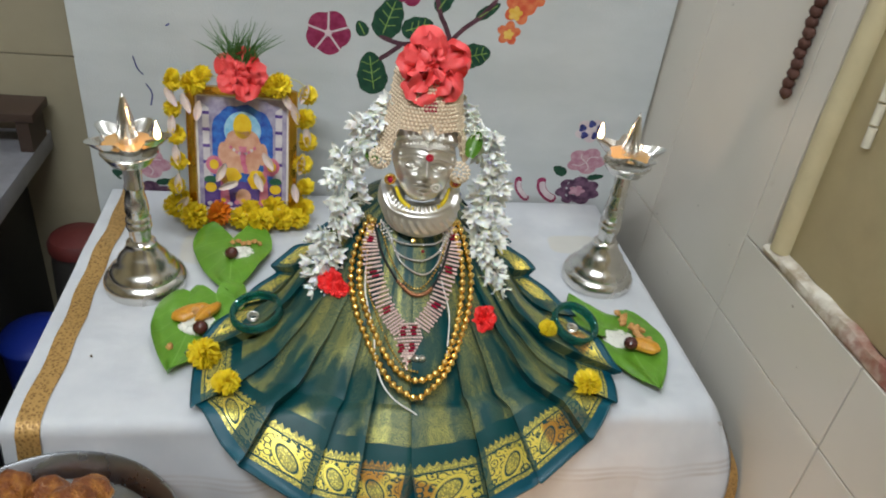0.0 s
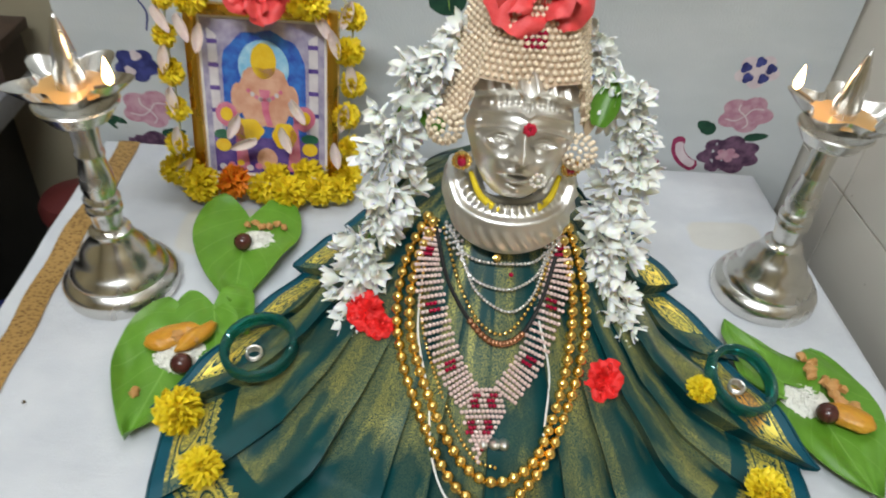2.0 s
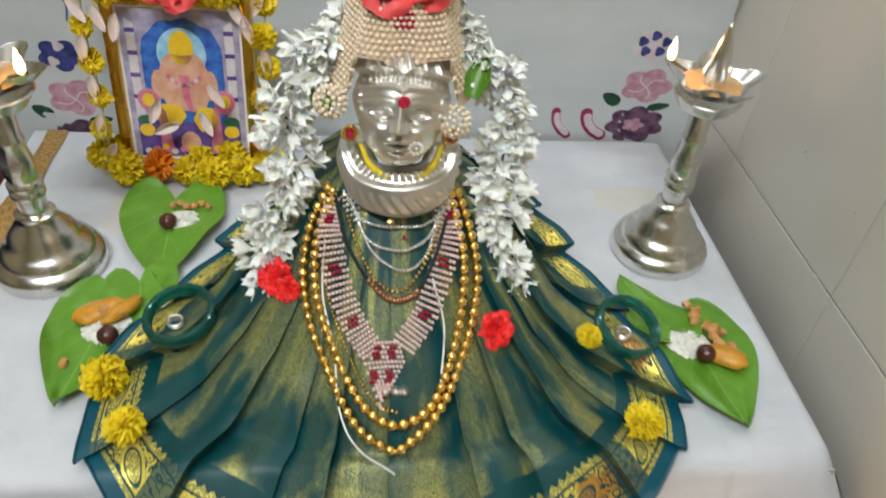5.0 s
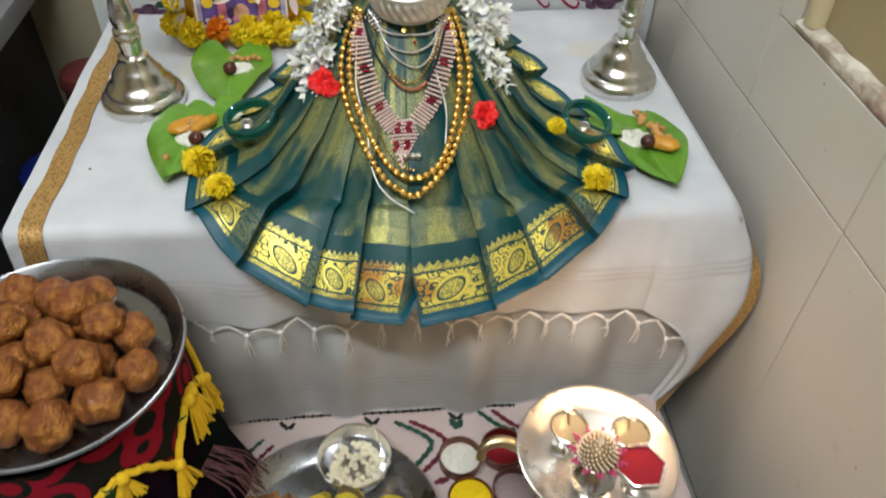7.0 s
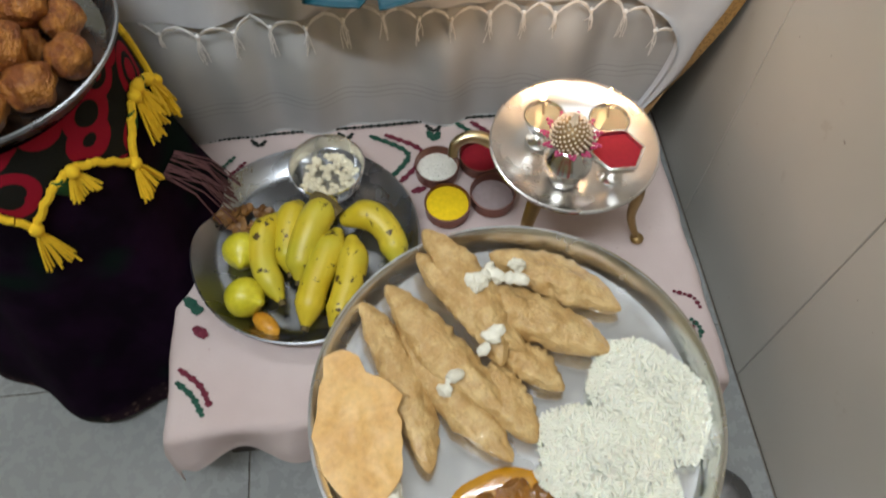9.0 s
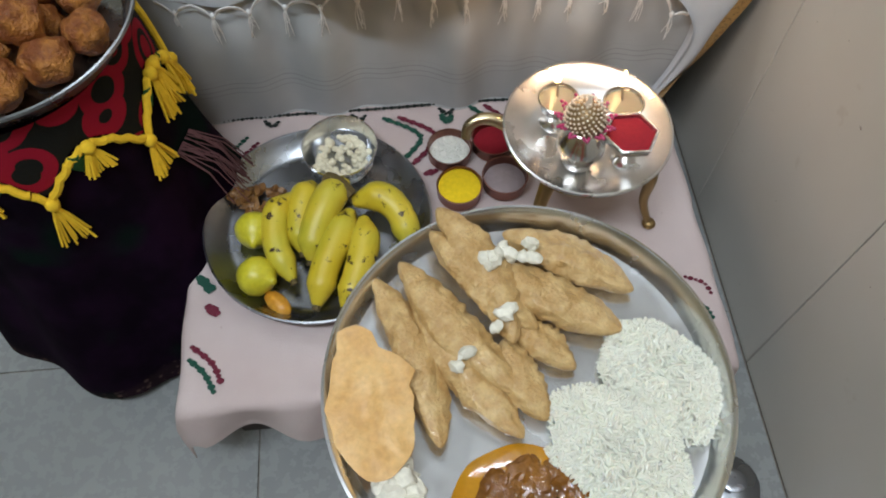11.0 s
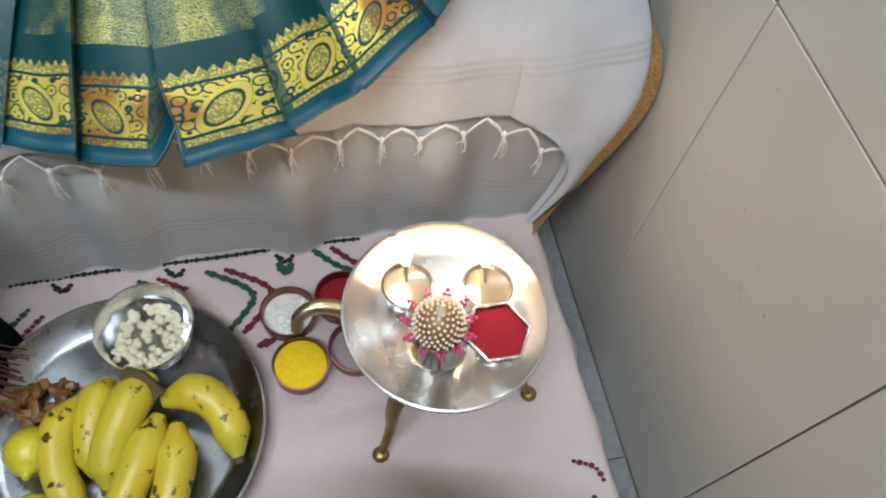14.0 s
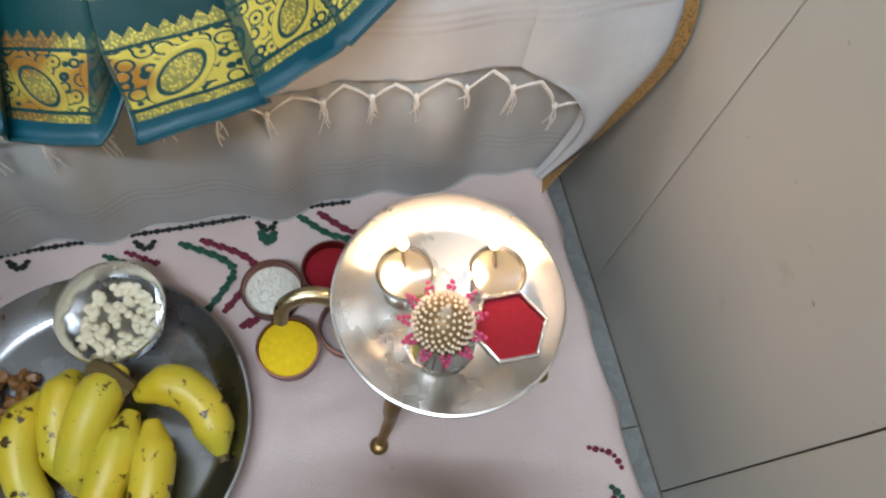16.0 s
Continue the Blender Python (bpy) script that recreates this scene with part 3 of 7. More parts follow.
def oil_lamp(at, flames, turn):
    o = thing("oil_lamp", at, "tall polished silver oil lamp with a star-shaped burning bowl", "oil lamp", "pair of oil lamps")
    base = [(0.0, 0.0), (0.0545, 0.0), (0.0555, 0.004), (0.0555, 0.012), (0.053, 0.018), (0.047, 0.022), (0.046, 0.028), (0.040, 0.034), (0.034, 0.040), (0.033, 0.047),
            (0.027, 0.054), (0.022, 0.062), (0.0195, 0.068), (0.0195, 0.071), (0.015, 0.074), (0.0, 0.074)]
    part("base", lathe(base, 64), NICKEL, o)
    stem = [(0.0, 0.073), (0.0135, 0.074), (0.0145, 0.090), (0.0165, 0.094), (0.0165, 0.098), (0.0145, 0.101), (0.0165, 0.104), (0.0165, 0.108), (0.0135, 0.112), (0.0155, 0.120),
            (0.0145, 0.134), (0.0115, 0.150), (0.0130, 0.154), (0.0130, 0.157), (0.0112, 0.160), (0.0120, 0.178), (0.0110, 0.190), (0.0, 0.190)]
    part("stem", lathe(stem, 40), NICKEL, o)
    tray = [(0.0, 0.188), (0.012, 0.188), (0.026, 0.192), (0.034, 0.204), (0.0355, 0.206), (0.0340, 0.2075), (0.025, 0.197), (0.011, 0.194), (0.0, 0.194)]
    part("drip_tray", lathe(tray, 48), NICKEL, o)
    bm = bmesh.new()
    prof = [(0.0, 0.204, 0), (0.5, 0.206, 0), (0.85, 0.214, 0.6), (1.0, 0.227, 1), (1.03, 0.2275, 1), (0.9, 0.217, 0.7), (0.6, 0.212, 0.1), (0.0, 0.211, 0)]
    rings = []
    for f, z, s in prof:
        ring = []
        for i in range(60):
            a = 2 * math.pi * i / 60
            star = abs(math.cos(2.5 * a)) ** 2.2
            ring.append(bm.verts.new((f * (0.030 + 0.022 * star * s) * math.cos(a), f * (0.030 + 0.022 * star * s) * math.sin(a), z + 0.003 * star * s)))
        rings.append(ring)
    for a, b in zip(rings, rings[1:]):
        for i in range(60):
            bm.faces.new((a[i], a[(i + 1) % 60], b[(i + 1) % 60], b[i]))
    bmesh.ops.remove_doubles(bm, verts=bm.verts, dist=1e-6)
    part("bowl", bm, NICKEL, o)
    spire = [(0.0, 0.208), (0.013, 0.210), (0.0115, 0.222), (0.0125, 0.232), (0.0095, 0.246), (0.0100, 0.250), (0.0055, 0.268), (0.0030, 0.278), (0.0, 0.286)]
    part("spire", lathe(spire, 32), NICKEL, o)
    part("oil", lathe([(0.0, 0.220), (0.029, 0.220), (0.031, 0.2195)], 32), OIL, o, "golden lamp oil")
    for a in flames:
        c = Vector((0.046 * math.cos(radians(a)), 0.046 * math.sin(radians(a)), 0.231))
        part("wick", tube([c * 0.6 + Vector((0, 0, 0.088)), c + Vector((0, 0, 0.004))], 0.0016, 6), WICK, o, "charred cotton wick")
        part("flame", lathe([(0.0, 0.0), (0.0034, 0.003), (0.0044, 0.008), (0.0028, 0.016), (0.0, 0.025)], 14, m=Matrix.Translation(c + Vector((0, 0, 0.003)))), FLAME, o, "small yellow flame")
    o.matrix_world = pose(*at, 0, 0, turn)
    return o


n = Nodes("flame")
FLAME = n.done((1, 0.8, 0.4), 0.5, 0.0, Emission_Color=(1.0, 0.68, 0.28), Emission_Strength=11.0)
WICK = simple("wick", (0.12, 0.09, 0.06), 0.9)
n = Nodes("lamp_oil")
OIL = n.done((0.55, 0.30, 0.10), 0.06, 0.0, Coat_Weight=0.5)

oil_lamp((-0.235, 0.892, TABLE_Z + 0.001), (-28,), 0)
oil_lamp((0.441, 0.918, TABLE_Z + 0.001), (158,), 0)

# ---------------------------------------------------------------- small pieces that share meshes


def mesh_of(bm, material, name):
    me = bpy.data.meshes.new(name)
    bmesh.ops.recalc_face_normals(bm, faces=bm.faces)
    bm.to_mesh(me)
    bm.free()
    me.materials.append(material)
    for p in me.polygons:
        p.use_smooth = True
    return me


def piece(name, me, parent, m):
    o = new(name, me)
    if parent is not None:
        o.parent = parent
    o.matrix_basis = m
    return o


def ball_shape(sub):
    bm = bmesh.new()
    bmesh.ops.create_icosphere(bm, subdivisions=sub, radius=1)
    v = np.array([q.co[:] for q in bm.verts])
    f = np.array([[q.index for q in p.verts] for p in bm.faces])
    bm.free()
    return v, f


BALL1, BALL2 = ball_shape(1), ball_shape(2)


def beads(name, centres, radii, material, parent, label="", ball=BALL1):
    """Many small balls joined into one string of beads."""
    v, f = ball
    c = np.array([tuple(p) for p in centres])
    r = np.array(radii if hasattr(radii, "__len__") else [radii] * len(c))
    verts = (v[None] * r[:, None, None] + c[:, None]).reshape(-1, 3)
    faces = (f[None] + (np.arange(len(c)) * len(v))[:, None, None]).reshape(-1, 3)
    me = bpy.data.meshes.new(name)
    me.from_pydata(verts.tolist(), [], faces.tolist())
    for p in me.polygons:
        p.use_smooth = True
    me.materials.append(material)
    o = new(name, me)
    o.parent = parent
    if label:
        o["label"] = label
    return o


def blade(length, width, curl=0.3, cup=0.2, nu=4, nv=6, frill=0.0, seed=0.0, bm=None, m=None, tip=1.0):
    """A petal or leaf blade along +y, curling up; nearly flat but with a cupped section."""
    bm = bm or bmesh.new()
    start = len(bm.verts)

    def fn(u, v):
        s = u * 2 - 1
        w = width * math.sin(math.pi * min(1.0, (0.12 + 0.88 * v) ** tip)) ** 0.7 if v < 1 else 0.0008
        z = curl * length * v * v + cup * width * s * s
        if frill:
            z += frill * width * v * noise.noise(Vector((s * 2.6 + seed, v * 3.1, seed * 1.3)))
        return (s * w * 0.5, length * v, z)

    grid(nu, nv, fn, bm)
    if m is not None:
        bm.verts.ensure_lookup_table()
        bmesh.ops.transform(bm, matrix=m, verts=bm.verts[start:])
    return bm


def turn_to(d, spin=0.0):
    """A rotation that takes +z to d."""
    return Vector((0, 0, 1)).rotation_difference(Vector(d).normalized()).to_matrix().to_4x4() @ Matrix.Rotation(spin, 4, "Z")


# flower meshes
def petal_mat(name, a, b, rough=0.55, scale=120):
    n = Nodes(name)
    f = n.noise(scale, 3)
    col = n.mix(n.ramp(f, (0.3, 0.0), (0.7, 1.0)), a, b)
    n.bump(n.noise(scale * 4, 2), 0.2, 0.0008)
    return n.done(col, rough, 0.0, Subsurface_Weight=0.35, Subsurface_Radius=(0.006, 0.005, 0.003))


YELLOW_PETAL = petal_mat("yellow_petal", (0.88, 0.62, 0.006), (0.95, 0.76, 0.03))
ORANGE_PETAL = petal_mat("orange_petal", (0.85, 0.20, 0.005), (0.90, 0.30, 0.01))
WHITE_PETAL = petal_mat("jasmine_petal", (0.92, 0.94, 0.88), (0.97, 0.98, 0.94))
PALE_PETAL = petal_mat("pale_pink_petal", (0.74, 0.60, 0.56), (0.82, 0.72, 0.68))
HIBISCUS = petal_mat("hibiscus_petal", (0.78, 0.045, 0.05), (0.88, 0.12, 0.12), 0.5, 60)
RED_PETAL = petal_mat("red_petal", (0.80, 0.012, 0.015), (0.90, 0.03, 0.025))
SPECK = simple("dark_floret", (0.10, 0.06, 0.01), 0.8)


def mum_mesh(material, count, size, name, seed):
    """A full round flower of many short petals."""
    random.seed(seed)
    bm = bmesh.new()
    blob(bm, (0, 0, 0.3 * size), 0.55 * size, 0.55 * size, 0.5 * size, 1)
    for i in range(count):
        z = 1 - 1.25 * (i + 0.5) / count
        a = i * 2.39996
        s = math.sqrt(max(0.0, 1 - z * z))
        d = Vector((s * math.cos(a), s * math.sin(a), z + 0.1))
        m = Matrix.Translation(d * size * 0.42 + Vector((0, 0, 0.3 * size))) @ turn_to(d, a) @ Matrix.Rotation(radians(random.uniform(55, 85)), 4, "X")
        blade(size * random.uniform(0.42, 0.58), size * random.uniform(0.38, 0.52), 0.35, 0.45, 2, 3, 0.6, i, bm, m)
    return mesh_of(bm, material, name)


MUM = [mum_mesh(YELLOW_PETAL, 96, 1.0, "mum", 3 + k) for k in range(3)]
MARIGOLD = mum_mesh(ORANGE_PETAL, 70, 1.0, "marigold", 9)


def jasmine_mesh(seed):
    random.seed(seed)
    bm = bmesh.new()
    tube([(0, 0, -0.55), (0.02, 0, -0.2), (0, 0, 0.08)], 0.09, 6, bm, lambda f: 0.7 + 0.5 * f)
    op = random.uniform(0.25, 0.6)
    for i in range(6):
        a = i * math.pi / 3 + random.uniform(-0.2, 0.2)
        m = Matrix.Rotation(a, 4, "Z") @ Matrix.Rotation(radians(random.uniform(10, 50)), 4, "X")
        blade(random.uniform(0.85, 1.10), random.uniform(0.44, 0.56), 0.15 + op * 0.25, 0.25, 2, 5, 0.15, seed + i, bm, m)
    return mesh_of(bm, WHITE_PETAL, "jasmine")


JASMINE = [jasmine_mesh(20 + k) for k in range(4)]


def ruffle_mesh(material, layers, seed, name):
    """A large double flower of loose wavy petals, facing +z, of radius one."""
    random.seed(seed)
    bm = bmesh.new()
    for count, length, tilt, frill in layers:
        off = random.random() * 6
        for i in range(count):
            a = off + i * 2 * math.pi / count + random.uniform(-0.15, 0.15)
            m = Matrix.Rotation(a, 4, "Z") @ Matrix.Translation((0, 0.03, 0)) @ Matrix.Rotation(radians(tilt + random.uniform(-8, 8)), 4, "X")
            k = length * random.uniform(0.88, 1.08)
            sd = random.random() * 50

            def fn(u, v, k=k, sd=sd, frill=frill):
                s = u * 2 - 1
                w = k * (0.16 + 1.0 * v ** 0.8 * (1 - 0.25 * v ** 6)) * 0.5
                round_tip = 1 - 0.28 * abs(s) ** 2.4 * v
                y = k * v * round_tip
                z = 0.10 * k * math.sin(v * 2.6) - 0.1 * k * s * s + frill * k * v * noise.noise(Vector((s * 2.4 + sd, v * 2.0, sd)))
                return Vector((s * w, y, z))

            start = len(bm.verts)
            grid(8, 8, fn, bm)
            bm.verts.ensure_lookup_table()
            bmesh.ops.transform(bm, matrix=m, verts=bm.verts[start:])
    return mesh_of(bm, material, name)


BIG_BLOOM = ruffle_mesh(HIBISCUS, [(5, 1.0, 12, 0.45), (5, 0.85, 30, 0.6), (6, 0.6, 50, 0.9), (6, 0.42, 68, 0.9)], 11, "bloom")
RED_BLOOM = ruffle_mesh(RED_PETAL, [(6, 1.0, 8, 0.5), (6, 0.85, 28, 0.7), (6, 0.6, 50, 0.9)], 12, "red_bloom")


def loose_flower(name, me, at, size, d, label, category="flower", group="", spin=0.0, squash=1.0):
    o = new(name, me)
    o.matrix_world = Matrix.Translation(at) @ turn_to(d, spin) @ Matrix.Diagonal((size, size, size * squash, 1))
    return tagged(o, label, category, group)


# ---------------------------------------------------------------- the silver altar head
def head_point(a, b):
    """a: angle round the upright axis, 0 at the front; b: -1 chin to 1 crown."""
    zc = math.sin(b * math.pi / 2)
    rad = math.cos(b * math.pi / 2)
    wide = 0.0365 * (1 - 0.24 * smoothstep(0.1, -0.9, b) + 0.05 * b)
    x = wide * rad ** 0.72 * math.sin(a)
    y = -0.043 * math.sqrt(max(0.0, 1 - abs(zc) ** 3.4)) * math.cos(a) * (0.35 + 0.65 * rad ** 0.25)
    z = 0.0505 * zc
    f = smoothstep(0.20, 0.75, math.cos(a))
    xs = x / 0.034
    zz = z / 0.05
    ax = abs(xs)

    def hill(cx, cz, sx, sz, h):
        return h * math.exp(-((xs - cx) / sx) ** 2 - ((zz - cz) / sz) ** 2)

    d = 0.0
    # nose: a narrow ridge from the brow that widens to its tip
    run = smoothstep(0.30, -0.22, zz) * smoothstep(-0.33, -0.26, zz)
    d += (0.0025 + 0.0085 * run) * math.exp(-(xs / (0.085 + 0.055 * run)) ** 2) * smoothstep(0.42, 0.18, zz) * smoothstep(-0.34, -0.27, zz)
    for s in (-1, 1):
        d += hill(0.155 * s, -0.235, 0.065, 0.055, 0.0042)
        # eye: socket, ball and the two lids
        ex, ez = (xs - 0.45 * s) / 0.285, zz - 0.005
        d += hill(0.43 * s, 0.01, 0.30, 0.135, -0.0068)
        open_ = 0.100 * max(0.0, 1 - ex * ex)
        if abs(ex) < 1:
            d += 0.0052 * smoothstep(1.15, 0.4, abs(ez) / max(0.012, open_))
            d += 0.0020 * (math.exp(-((ez - open_) / 0.016) ** 2) + 0.7 * math.exp(-((ez + open_) / 0.016) ** 2))
            d -= 0.0016 * math.exp(-((xs - 0.45 * s) / 0.07) ** 2 - (ez / 0.035) ** 2)
        d += hill(0.52 * s, -0.24, 0.24, 0.18, 0.0030)
    # brows, forehead fold, lips and chin
    arch = 0.235 - 0.42 * (ax - 0.40) ** 2
    d += 0.0034 * math.exp(-((zz - arch) / 0.030) ** 2) * smoothstep(0.08, 0.20, ax) * smoothstep(0.98, 0.75, ax)
    d += 0.0024 * smoothstep(arch - 0.02, arch + 0.10, zz) * smoothstep(0.62, 0.45, zz)
    bow = 0.018 * math.cos(xs * 16) * math.exp(-(xs / 0.2) ** 2)
    d += hill(0, -0.455 + bow, 0.20, 0.040, 0.0044) + hill(0, -0.575, 0.165, 0.045, 0.0050) - hill(0, -0.512, 0.26, 0.018, 0.0040) - hill(0, -0.37, 0.05, 0.05, 0.0015)
    d += hill(0, -0.655, 0.20, 0.03, -0.0022) + hill(0, -0.80, 0.22, 0.12, 0.0030)
    # beaded band, parted in the middle, then combed hair
    band = 0.50 - 0.10 * ax ** 2 - 0.06 * math.exp(-(xs / 0.10) ** 2)
    d += 0.0036 * math.exp(-((zz - band) / 0.035) ** 2) + 0.0030 * math.exp(-((zz - band - 0.105) / 0.042) ** 2) * (0.8 + 0.2 * math.cos(xs * 60))
    hair = smoothstep(band + 0.14, band + 0.20, zz)
    d += hair * (0.0058 + 0.0016 * math.cos(xs * 22 + zz * 14) + 0.0010 * math.cos(xs * 9))
    # hair swept down over the temples
    d += 0.0042 * smoothstep(0.80, 0.93, ax) * smoothstep(-0.25, 0.15, zz) * (1 + 0.25 * math.cos(zz * 46))
    crown = smoothstep(0.45, 1.0, zz)
    x *= 1 + 0.11 * smoothstep(0.60, 0.92, ax) * smoothstep(-0.25, 0.25, zz)
    return Vector((x * (1 + 0.24 * hair), y - 1.75 * d * f, z + 0.016 * crown))


def turned(u):
    """Spreads the steps so that more of them fall on the face."""
    t = u * 2 - 1
    return math.copysign(abs(t) ** 1.5, t) * math.pi


bm = grid(260, 190, lambda u, v: head_point(turned(u), v * 1.98 - 0.99), wrap=False)
bmesh.ops.transform(bm, verts=bm.verts, matrix=pose(0.1228, 0.777, 0.802, -24, 2, -5) @ Matrix.Diagonal((0.95, 1, 0.84, 1)))
# the open collar under the chin, with chased lines
col_m = pose(0.1235, 0.790, 0.748, 4, -2, 0)


def collar_fn(u, v):
    """A tapered ring, thick in front and rising into two horns beside the ears."""
    a = 2 * math.pi * u
    b = 2 * math.pi * v
    front = max(0.0, -math.sin(a))
    horn = math.exp(-((abs(math.cos(a)) - 0.97) / 0.14) ** 2)
    minor = 0.0120 + 0.0072 * front ** 0.7
    ringed = smoothstep(0.05, 0.12, v) * smoothstep(0.45, 0.36, v)
    chased = 0.0015 * math.cos(b * 9) * ringed + 0.0018 * math.sin(a * 52) * math.exp(-((v - 0.21) / 0.022) ** 2)
    chased += 0.0012 * math.sin(a * 34 + 3 * math.sin(b * 3)) * smoothstep(0.10, 0.02, min(v, abs(1 - v)))
    r = 0.0370 + (minor + chased) * math.cos(b)
    return col_m @ Vector((r * math.cos(a), r * math.sin(a) * 0.95, (minor + chased) * 1.10 * math.sin(b) + 0.012 * horn - 0.007 * front))


grid(320, 72, collar_fn, bm, wrap=True)
bmesh.ops.remove_doubles(bm, verts=bm.verts, dist=1e-5)
tagged(part("altar_head", bm, SILVER), "small beaten silver altar head above the sari", "statue")

bm = bmesh.new()
for a in range(7):
    blob(bm, (0.1225 + 0.0026 * math.cos(a * 0.9), 0.7365 + 0.0006 * math.sin(a), 0.8315 + 0.0026 * math.sin(a * 0.9)), 0.0024, 0.0016, 0.0024, 1)
tagged(part("vermilion_dot", bm, simple("vermilion", (0.45, 0.004, 0.03), 0.8)), "crimson powder dot on the silver forehead", "powder mark")

# yellow thread behind the chin
bm = tube(bez([(0.091, 0.770, 0.776), (0.101, 0.757, 0.762), (0.124, 0.750, 0.753), (0.147, 0.757, 0.762), (0.156, 0.770, 0.776)], 30), 0.0030, 10, None, lambda f: 0.6 + 0.4 * math.sin(math.pi * f))
tagged(part("yellow_thread", bm, simple("turmeric_thread", (0.80, 0.60, 0.02), 0.8, bump=0.5)), "turmeric yellow thread tied under the silver chin", "thread")

# earrings and nose ring
RUBY = simple("ruby_glass", (0.35, 0.005, 0.04), 0.15, Coat_Weight=0.6)
PEARL = simple("pearl_bead", (0.86, 0.72, 0.54), 0.20, vary=0.06, bump=0, Coat_Weight=0.5)
WHITE_PEARL = simple("white_pearl_bead", (0.82, 0.76, 0.70), 0.22, vary=0.05, bump=0, Coat_Weight=0.5)
ROSE_PEARL = simple("rose_pearl_bead", (0.80, 0.60, 0.56), 0.25, vary=0.06, bump=0, Coat_Weight=0.5)
for ex, ez in ((0.0835, 0.789), (0.1610, 0.7875)):
    e = thing("earring", (ex, 0.765, ez), "round gold ear stud with a ruby stone", "earring", "pair of earrings")
    part("stone", blob(bmesh.new(), (0, -0.004, 0), 0.0035, 0.0025, 0.0035, 2), RUBY, e, "ruby red stone")
    beads("rim", [(0.0062 * math.cos(k * 0.449), -0.002, 0.0062 * math.sin(k * 0.449)) for k in range(14)], 0.0015, GOLD, e)
    part("back", lathe([(0, -0.002), (0.006, -0.002), (0.006, 0.002), (0, 0.002)], 20, m=pose(0, 0, 0, 90)), GOLD, e)
e = thing("nose_ring", (0.1320, 0.7280, 0.7985), "small pearl nose ring on the silver head", "nose ring")
beads("pearl_ring", [(0.0046 * math.cos(k * 0.6283), 0, 0.0046 * math.sin(k * 0.6283)) for k in range(10)] + [(0, 0, 0)], 0.0016, WHITE_PEARL, e)
part("wire", tube([(0.0045 * math.cos(k * 0.3), 0.001, 0.0045 * math.sin(k * 0.3)) for k in range(21)], 0.0005, 5, closed=True), GOLD, e)

# ---------------------------------------------------------------- pearl headdress
dress = thing("pearl_headdress", (0.1225, 0.79, 0.808), "woven pearl bead headdress with side rosettes", "headdress")


def net_point(u, v):
    """u: -1 to 1 across, v: 0 at the brow to 1 at the crown; narrower towards the top."""
    half = 0.0585 - 0.0210 * v ** 0.7
    x = half * math.sin(u * 1.30) / math.sin(1.30)
    arch = 0.0465 - 0.044 * smoothstep(0.46, 0.64, abs(u)) - 0.016 * math.exp(-(u / 0.10) ** 2)
    z = arch + (0.098 - arch) * v
    y = -0.037 + 0.030 * u * u + 0.021 * v + 0.010 * smoothstep(0.5, 1.0, abs(u))
    return Vector((x, y, z))


pts = []
for j in range(22):
    for i in range(29):
        u = -1 + 2 * (i + 0.5 * (j % 2)) / 28.5
        if (net_point(u, 0).z - 0.098) * -1 / 0.0040 > 21 - j:
            pts.append(net_point(u, 1 - (21 - j) * 0.0040 / (0.098 - net_point(u, 0).z)) + Vector((0, -0.0012, 0)))
beads("pearl_net", pts, 0.0020, PEARL, dress)["kind"] = "stuff"
part("backing", grid(40, 12, lambda u, v: net_point(u * 2 - 1, v)), simple("gold_backing", (0.62, 0.46, 0.32), 0.55), dress, "dull gold cloth backing")
for sx, sz in ((-0.053, 0.010), (0.0405, -0.005)):
    ros = []
    for k in range(64):
        z = 1 - 1.5 * (k + 0.5) / 64
        s = math.sqrt(max(0, 1 - z * z))
        ros.append((sx + 0.0118 * s * math.cos(k * 2.4), -0.030 - 0.0118 * z, sz + 0.0118 * s * math.sin(k * 2.4)))
    beads("rosette", ros, 0.0021, PEARL, dress, "pearl bead rosette")["kind"] = "stuff"
beads("red_stone_cluster", [(-0.006 + 0.0038 * (k % 4), -0.0245 - 0.0012 * (k // 4), 0.076 - 0.004 * (k // 4)) for k in range(12)], 0.0022, RUBY, dress, "cluster of red glass beads")["kind"] = "stuff"

loose_flower("hibiscus_flower", BIG_BLOOM, (0.1215, 0.790, 0.917), 0.046, (0.06, -1, 0.35), "large ruffled coral-red hibiscus on the headdress", spin=1.15)

